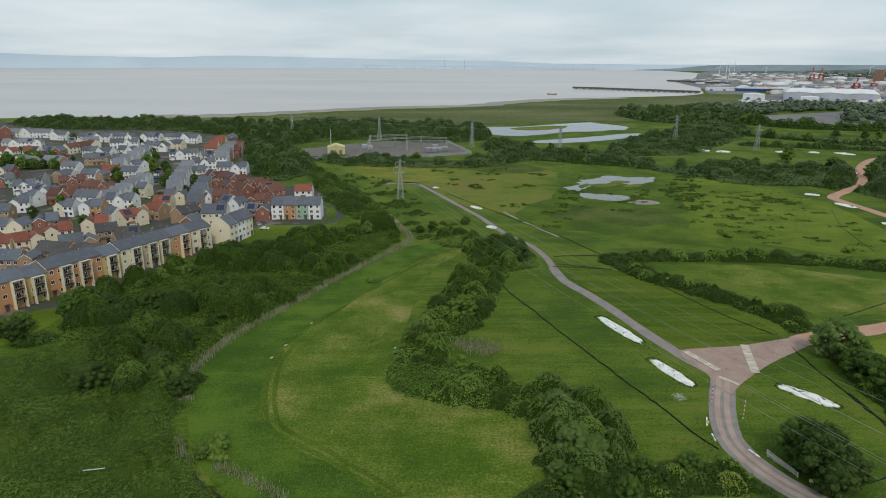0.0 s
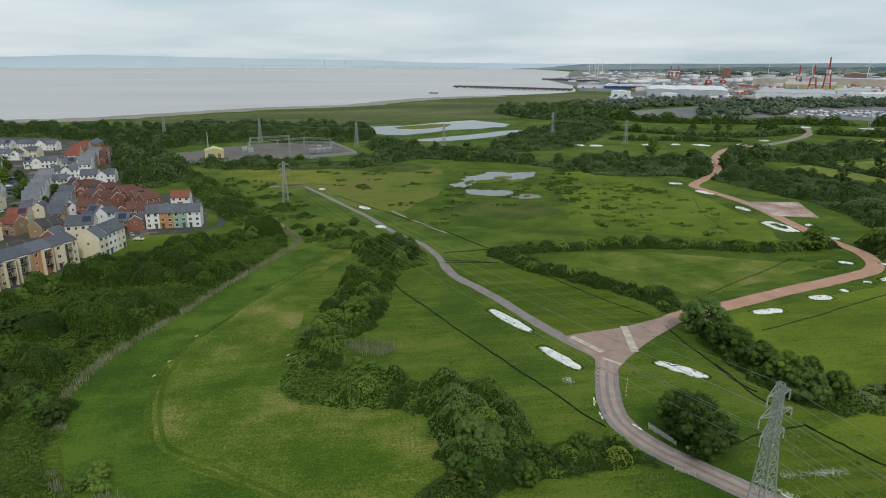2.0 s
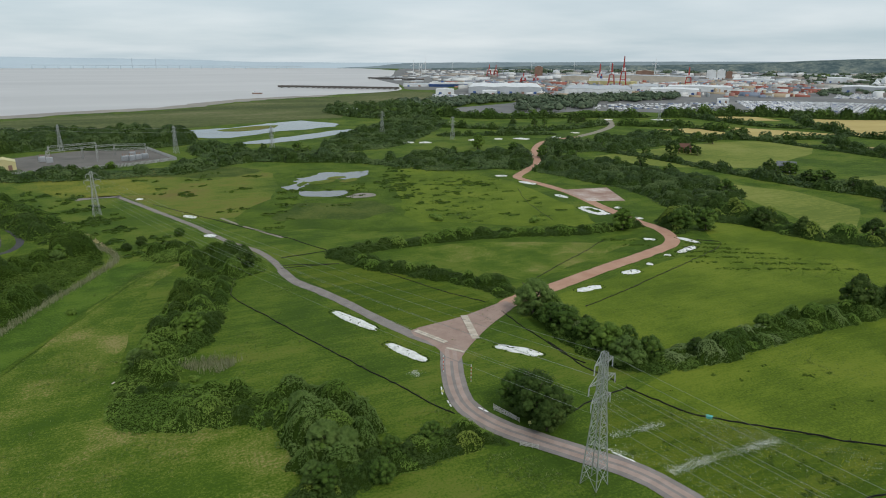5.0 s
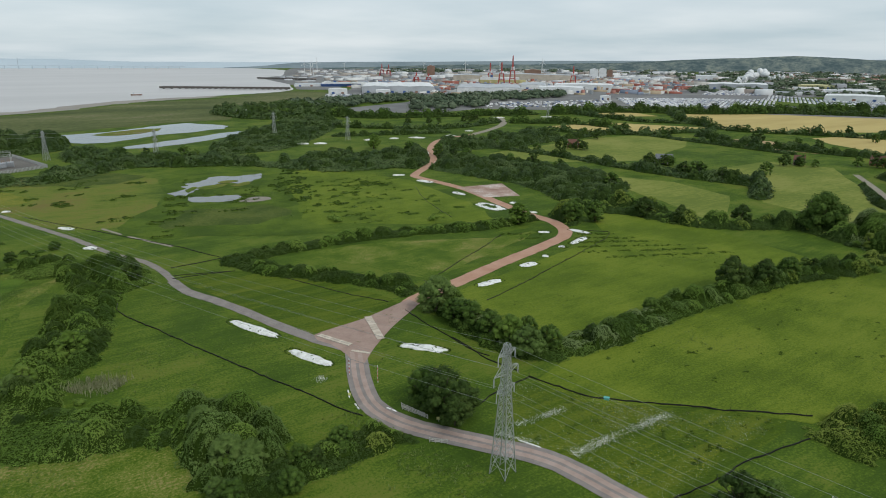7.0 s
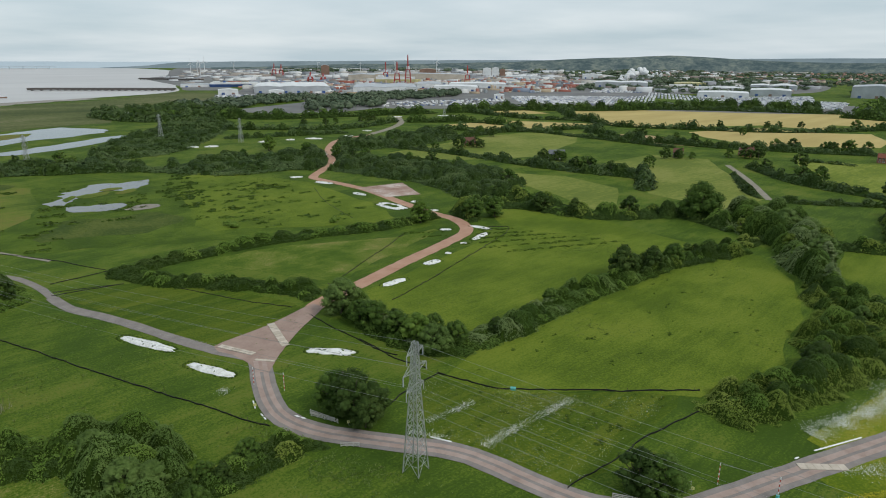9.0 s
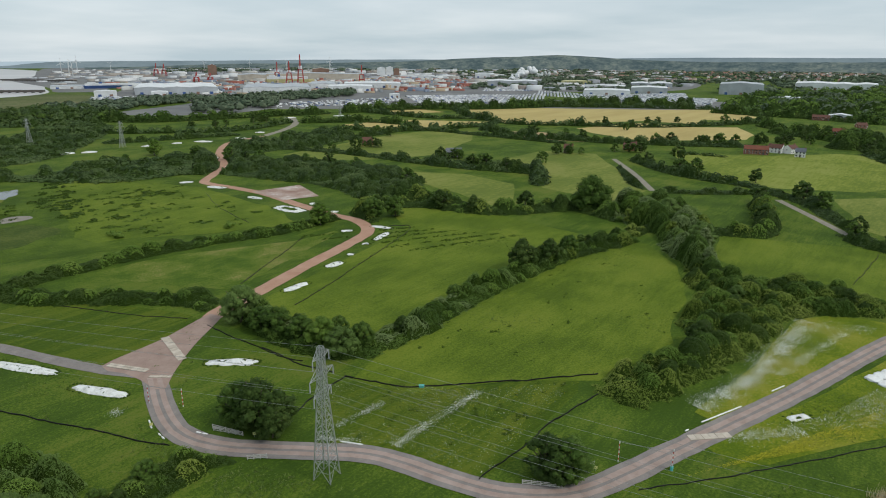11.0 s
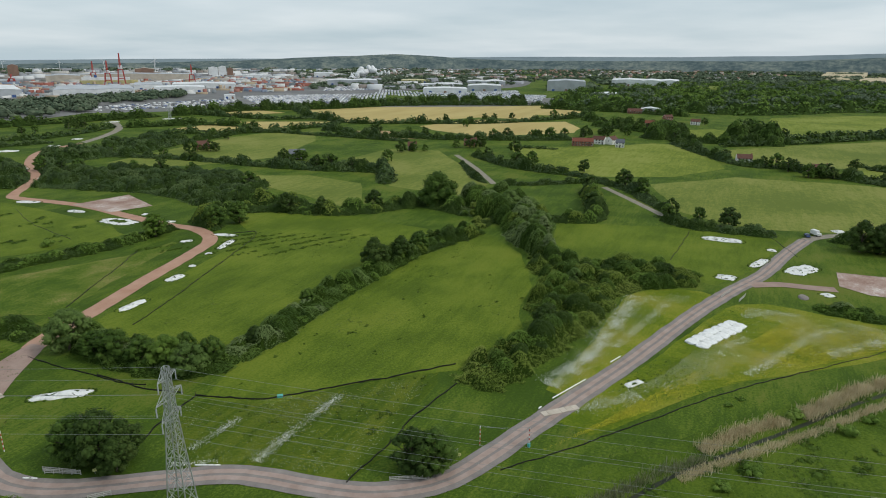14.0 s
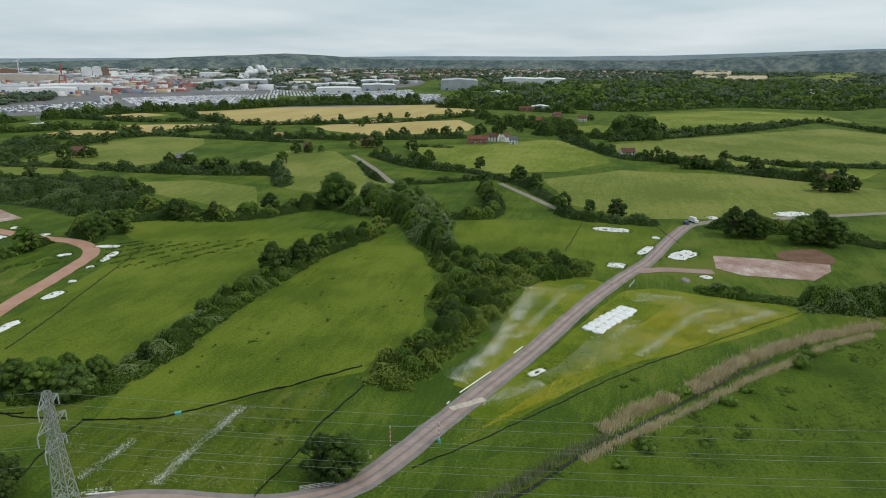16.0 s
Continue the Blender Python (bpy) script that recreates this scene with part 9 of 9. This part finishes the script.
for pts, w, h in (([(124.0, -2.2), (134.6, -9.3), (143.8, -18.4)], 3.6, 1.7), ([(147.0, -21.7), (158.1, -29.5), (169.9, -38.7), (182.6, -51.6), (192.0, -63.0), (204.0, -80.0)], 3.8, 1.8), ([(112.5, 1.2), (119.7, -4.5), (126.1, -10.3), (136.9, -19.7), (145.9, -27.4), (158.9, -38.0), (169.7, -48.2), (182.4, -59.7), (196.0, -76.0)], 2.3, 1.1)):
    x, y = band(pts, w, 34)
    blades("reed_bed", x, y, h, 0.09, 0.2, M["reed"], "dry beige reeds along a ditch", "reeds")
x, y = band([(94.0, 18.6), (100.8, 13.1), (107.7, 8.4), (113.6, 4.2), (122.5, -3.4)], 3.4, 14)
blades("reed_bed", x, y, 1.5, 0.12, 0.15, M["reed_grey"], "grey-green reeds along a ditch", "reeds")
ribbon("ditch", [(93.0, 17.8), (100.8, 10.4), (114.8, 1.4), (125.3, -6.9), (136.9, -16.2), (146.2, -23.6), (160.0, -34.5), (171.0, -44.5)], 1.0, 0.09, M["ditch"], "dark narrow water ditch between reeds", "ditch", 3, wob=0.4)
for pts, w, h, m in (([(-60.3, 135.3), (-62.3, 148.9), (-58.3, 167.8), (-50.1, 187.1), (-37.2, 217.4), (-21.5, 248.9), (-14.5, 267.0), (-15.8, 279.0), (-22.0, 290.5), (-27.0, 298.5)], 3.0, 1.7, "reed_grey"), ([(-62.0, 132.4), (-57.3, 132.4)], 2.6, 1.4, "reed_grey"), ([(-54.4, 116.0), (-51.6, 110.5), (-49.0, 106.4)], 2.2, 1.5, "reed_grey"), ([(-44.2, 107.2), (-37.3, 103.7), (-32.8, 100.4), (-27.3, 97.0)], 3.0, 1.4, "reed_grey"), ([(-87.3, 438.0), (-55.8, 379.6), (-30.3, 321.3), (-15.0, 277.7)], 2.0, 0.9, "reed"),
                     ([(3.9, 160.2), (8.4, 162.8), (13.6, 156.7)], 7.0, 1.8, "reed_grey")):
    x, y = band(pts, w, 12)
    blades("reed_bed", x, y, h, 0.12, 0.14, M[m], "grey-green reeds along a ditch", "reeds")
ribbon("ditch", [(-54.4, 116.0), (-50.6, 108.8), (-46.2, 103.1), (-41.8, 99.0), (-36.0, 95.0)], 1.0, 0.09, M["ditch"], "dark narrow water ditch between reeds", "ditch", 3, wob=0.4)
M["daisy"] = plain("white_petals", (0.70, 0.70, 0.66), 0.7)
M["buttercup"] = plain("yellow_petals", (0.50, 0.43, 0.02), 0.7)


ROADS_XY = np.array([(p.x, p.y) for line in (MAIN, RED) for p in densify(line, 3.0)])


def off_road(x, y, gap=4.6):
    out = np.ones(len(x), bool)
    for i in range(0, len(x), 4000):
        d = (x[i:i + 4000, None] - ROADS_XY[None, :, 0]) ** 2 + (y[i:i + 4000, None] - ROADS_XY[None, :, 1]) ** 2
        out[i:i + 4000] = d.min(1) > gap * gap
    return out


def flowers(pts, n, material, label, patchy, size=0.085):
    x, y = scatter(pts, n * 3, RNG)
    k = np.array([noise.noise(Vector((a * patchy, b * patchy, 0.3))) + 0.5 * noise.noise(Vector((a * patchy * 4, b * patchy * 4, 5.3))) for a, b in zip(x, y)])
    k = (RNG.uniform(0, 1, len(x)) < np.clip(0.30 + k * 0.75, 0.02, 0.9)) & off_road(x, y, 3.6)
    x, y = x[k][:n], y[k][:n]
    m = len(x)
    petals(x, y, size, material, label)


def petals(x, y, size, material, label):
    m = len(x)
    s = size * RNG.uniform(0.5, 1.2, m)
    a = RNG.uniform(0, 6.28, m)
    z = RNG.uniform(0.25, 0.5, m)
    v = np.stack([np.stack([x + s * np.cos(a + q), y + s * np.sin(a + q), z + RNG.normal(0, 0.03, m)], 1) for q in (0, 1.57, 3.14, 4.71)], 1).reshape(-1, 3)
    tagged(fast_mesh("wild_flowers", v, np.zeros((0, 3), int), np.arange(m * 4).reshape(-1, 4), material), label, "flowers", kind="stuff")


W1, Y1 = "white ox-eye daisies in drifts over the meadow", "yellow buttercups scattered over the meadow"


def flower_band(pts, width, dens, material, label, size=0.075):
    x, y = band(pts, width, dens * 7.5)
    k = np.array([noise.noise(Vector((a * 0.25, b * 0.25, 2.3))) for a, b in zip(x, y)])
    k = (RNG.uniform(0, 1, len(x)) < np.clip(0.55 + k * 0.8, 0.12, 1)) & off_road(x, y, 3.6)
    petals(x[k], y[k], size, material, label)


for pts, w, d in (([(137.7, 33.2), (150.5, 29.5), (161.3, 26.9)], 5.0, 8.0), ([(161.3, 26.9), (176.0, 25.4), (190.3, 24.0), (209.6, 22.9)], 4.6, 5.5), ([(166.4, 22.2), (187.3, 17.4), (206.9, 12.1)], 3.0, 3.0), ([(163.5, -10.9), (176.0, -17.2), (190.1, -24.2), (200.9, -30.8), (204.8, -36.2)], 3.4, 3.4), ([(185.6, -30.7), (194.4, -39.4), (203.2, -47.1), (208.0, -51.9)], 4.0, 5.0), ([(204.9, -10.2), (212.5, -17.5), (212.1, -25.3)], 3.2, 2.5), ([(173.5, -3.2), (188.4, -11.2)], 5.0, 2.0), ([(128.8, 25.0), (134.4, 19.4), (142.0, 12.3)], 5.0, 3.0),
                  ([(84.1, 77.1), (93.6, 77.0), (102.6, 76.7), (112.9, 76.1)], 2.4, 6.0), ([(81.8, 91.6), (88.3, 91.1), (95.5, 90.5)], 2.4, 4.0), ([(76.4, 91.2), (78.1, 86.5), (80.1, 83.1)], 3.0, 6.0), ([(168.8, 28.3), (204.9, 19.4), (214.7, 5.0)], 8.0, 1.2), ([(63.9, 129.8), (65.0, 126.1)], 3.0, 3.0), ([(54.9, 135.4), (56.0, 132.5)], 2.5, 5.0)):
    flower_band(pts, w, d, M["daisy"], W1)
flowers([(110.9, 27.2), (124.6, 17.8), (156.4, -6.3), (205.8, -56.9), (211.7, -24.3), (174.4, -6.3), (126.9, 18.2)], 34000, M["buttercup"], Y1, 0.045, 0.068)
flowers([(128.0, 23.5), (155.8, 8.0), (213.7, -11.8), (214.3, -33.4), (208.4, -57.5), (180.9, -29.5), (159.8, -6.3), (146.4, 7.2)], 11000, M["daisy"], W1, 0.07, 0.065)
flowers([(97.0, 102.1), (113.4, 77.5), (132.1, 59.8), (98.0, 58.7), (84.4, 65.6), (81.5, 83.6)], 3000, M["buttercup"], Y1, 0.08, 0.055)
flowers([(94.0, 106.6), (113.4, 77.5), (132.1, 59.8), (87.7, 57.4), (77.6, 89.3)], 2500, M["daisy"], W1, 0.08, 0.055)

PONDS = [[(71.9, 381.6), (87.3, 412.5), (99.6, 424.2), (117.2, 423.1), (141.4, 419.8), (130.3, 393.9), (106.1, 383.5), (86.0, 375.0)], [(78.2, 361.7), (91.6, 369.4), (104.4, 365.1), (107.5, 350.1), (94.7, 342.9), (82.3, 345.5)]]


# clumps of rush and dock in the pastures
def rush_clumps(pts, n, r, h, label="dark clumps of rush in the pasture", material="leaf_scrub", squash=0.5):
    x, y = scatter(pts, n, RNG)
    wet = np.zeros(len(x), bool)
    for pond in PONDS:
        wet |= inside(pond, x, y)
    keep = ~wet & off_road(x, y, r * 2 + 3.5)
    x, y = x[keep], y[keep]
    L = []
    for a, b in zip(x, y):
        rr = r * RNG.uniform(0.4, 1.4)
        for k in range(int(RNG.integers(2, 6))):
            L.append((a + RNG.normal(0, rr), b + RNG.normal(0, rr * squash), 0.0, rr * RNG.uniform(0.4, 0.8), h * RNG.uniform(0.5, 1.2)))
    if L:
        d = float(np.hypot(x, y).mean())
        lf = 0.10 + d * 0.0009
        tagged(foliage("rush_clumps", L, lf, 0.55 / (lf * lf), M[material]), label, "rushes", kind="stuff")


rush_clumps([(164.9, 413.3), (210.5, 358.3), (193.1, 242.3), (137.4, 266.6), (117.8, 292.7)], 75, 2.0, 0.45, material="leaf_bramble", squash=0.3)
rush_clumps([(86.9, 447.7), (162.7, 422.7), (227.4, 377.1), (146.0, 259.7), (79.0, 277.2), (45.4, 294.3)], 40, 3.0, 0.6, "dark reedy clumps round the marsh pond", "leaf_bright")
rush_clumps([(152.6, 428.3), (172.8, 441.8), (154.4, 382.7), (144.3, 345.3), (122.0, 316.0), (130.4, 362.8)], 60, 2.2, 0.8, "dark rough rushes beside the marsh", "leaf_scrub")
rush_clumps([(69.6, 378.7), (90.5, 427.2), (115.3, 430.9), (145.2, 421.1), (127.1, 368.7), (103.3, 338.4), (78.6, 343.6)], 26, 1.5, 0.7, "dark reedy clumps round the marsh pond", "leaf_bright")
rush_clumps([(100.5, 101.8), (195.1, 115.5), (259.5, 104.5), (205.5, 57.4), (169.6, 52.7), (136.4, 58.7)], 40, 0.5, 0.3, material="leaf_lush")
rush_clumps([(-14.1, 493.9), (71.9, 452.7), (71.3, 387.4), (38.5, 320.5), (8.2, 373.8)], 30, 2.5, 0.5, material="leaf_bright")
rush_clumps([(-89.5, 449.6), (-34.4, 408.0), (11.1, 264.5), (-5.6, 255.7), (-26.9, 315.2)], 60, 2.5, 0.9)
rush_clumps([(96.9, 18.4), (116.5, -0.8), (149.7, -25.9), (191.8, -68.4), (178.5, -73.6), (128.4, -29.0), (100.5, -6.3)], 26, 1.5, 0.6, "rough green clumps beside the ditch", "leaf_bramble")
rush_clumps([(77.8, 92.7), (102.9, 93.2), (133.4, 60.4), (98.0, 58.7)], 40, 0.6, 0.35, material="leaf_lush")
for k in range(6):
    a, b = Vector((*(177.8, 216.1), 0)), Vector((*(220.0, 188.3), 0))
    c, d = Vector((*(192.2, 164.9), 0)), Vector((*(239.5, 142.2), 0))
    p, q = a.lerp(c, k / 5), b.lerp(d, k / 5)
    L = []
    for u in np.linspace(0, 1, 40):
        if RNG.uniform() < 0.62:
            e = p.lerp(q, u)
            L += [(e.x + RNG.normal(0, 1.0), e.y + RNG.normal(0, 0.5), 0.0, RNG.uniform(0.35, 0.85), RNG.uniform(0.25, 0.5)) for _ in range(3)]
    ok = off_road(np.array([e[0] for e in L]), np.array([e[1] for e in L]), 5.5)
    L = [e for e, k in zip(L, ok) if k]
    tagged(foliage("rush_row", L, 0.2, 10, M["leaf_lush"]), "dark rushes growing in old furrow lines", "rushes", kind="stuff")
for (x, y), r in (((145.9, -19.8), 1.9), ((144.4, -30.4), 1.7), ((169.9, -51.5), 2.4), ((151.3, -35.2), 1.5), ((120.3, -11.6), 1.9), ((146.0, -6.9), 0.8), ((149.9, -9.5), 0.7), ((176.0, -54.0), 1.8), ((113.0, -6.0), 1.3), ((4.9, 153.2), 1.2), ((-25.6, 213.3), 1.6), ((-11.4, 282.6), 1.6), ((-45.8, 111.6), 2.2), ((-44.0, 109.0), 1.6), ((125.6, 276.0), 2.4), ((166.4, 252.6), 2.6), ((127.3, 282.2), 2.2)):
    root = tagged(new("bush"), "rounded green bush in the rough grass", "bush")
    L = [(RNG.normal(0, r * 0.45), RNG.normal(0, r * 0.45), r * RNG.uniform(0.25, 0.8), r * RNG.uniform(0.35, 0.6), r * RNG.uniform(0.35, 0.5)) for _ in range(12)]
    foliage("leaves", L, 0.2, 8, M["leaf_mid"], root)
    root.location = (x, y, 0)
# tussocks of taller grass
def tussocks(pts, n, h, label="rough tussocks of taller grass", patchy=0.05, level=0.0, material="field_deep_leaf"):
    x, y = scatter(pts, n * 2, RNG)
    f = np.array([noise.noise(Vector((a * patchy, b * patchy, 7.7))) + 0.5 * noise.noise(Vector((a * patchy * 5, b * patchy * 5, 2.7))) for a, b in zip(x, y)])
    k = (RNG.uniform(0, 1, len(x)) < np.clip(0.12 + (f - level) * 0.9, 0.03, 0.75)) & off_road(x, y)
    x, y = x[k][:n], y[k][:n]
    x, y = np.repeat(x, 4) + RNG.normal(0, 0.25, len(x) * 4), np.repeat(y, 4) + RNG.normal(0, 0.25, len(y) * 4)
    blades("grass_tussocks", x, y, h, 0.2, 0.7, M[material], label, "grass")


tussocks([(10.7, 251.9), (-3.9, 226.2), (-11.3, 166.2), (-12.5, 137.2), (2.3, 129.6), (18.5, 126.2), (24.8, 112.4), (17.8, 95.4), (-23.0, 95.1), (-42.0, 108.0), (-55.0, 139.5), (-50.7, 169.5), (-35.6, 207.4), (-10.0, 247.6)], 8000, 0.33)
tussocks([(22.5, 231.8), (61.7, 225.3), (99.1, 166.3), (54.7, 113.0), (41.3, 146.9), (26.4, 133.6), (10.8, 157.7)], 4500, 0.27)
tussocks([(38.5, 119.6), (57.5, 116.0), (66.5, 80.4), (75.3, 58.7), (49.2, 85.6)], 1750, 0.36)
tussocks([(100.5, 101.8), (195.1, 115.5), (259.5, 104.5), (205.5, 57.4), (169.6, 52.7), (136.4, 58.7)], 4500, 0.27, level=0.1)
tussocks([(120.2, 156.9), (216.1, 185.0), (252.5, 150.0), (197.2, 124.4), (131.6, 131.8)], 3000, 0.30, level=0.1)
tussocks([(90.0, 32.1), (113.9, 16.0), (143.9, -5.0), (170.9, -34.0), (203.9, -82.1), (112.9, -51.5)], 7000, 0.36)
tussocks([(94.0, 106.6), (133.4, 60.4), (87.7, 57.4), (77.6, 89.3)], 2500, 0.30)
tussocks([(45.4, 294.3), (124.7, 435.3), (227.4, 377.1), (146.0, 259.7), (79.0, 277.2)], 2500, 0.54, patchy=0.03)
tussocks([(112.8, 27.7), (153.8, 15.1), (215.5, -8.2), (210.9, -61.3), (154.4, -4.9)], 3000, 0.30)

for name, m in PLACED.items():
    bpy.data.objects[name].matrix_basis = m
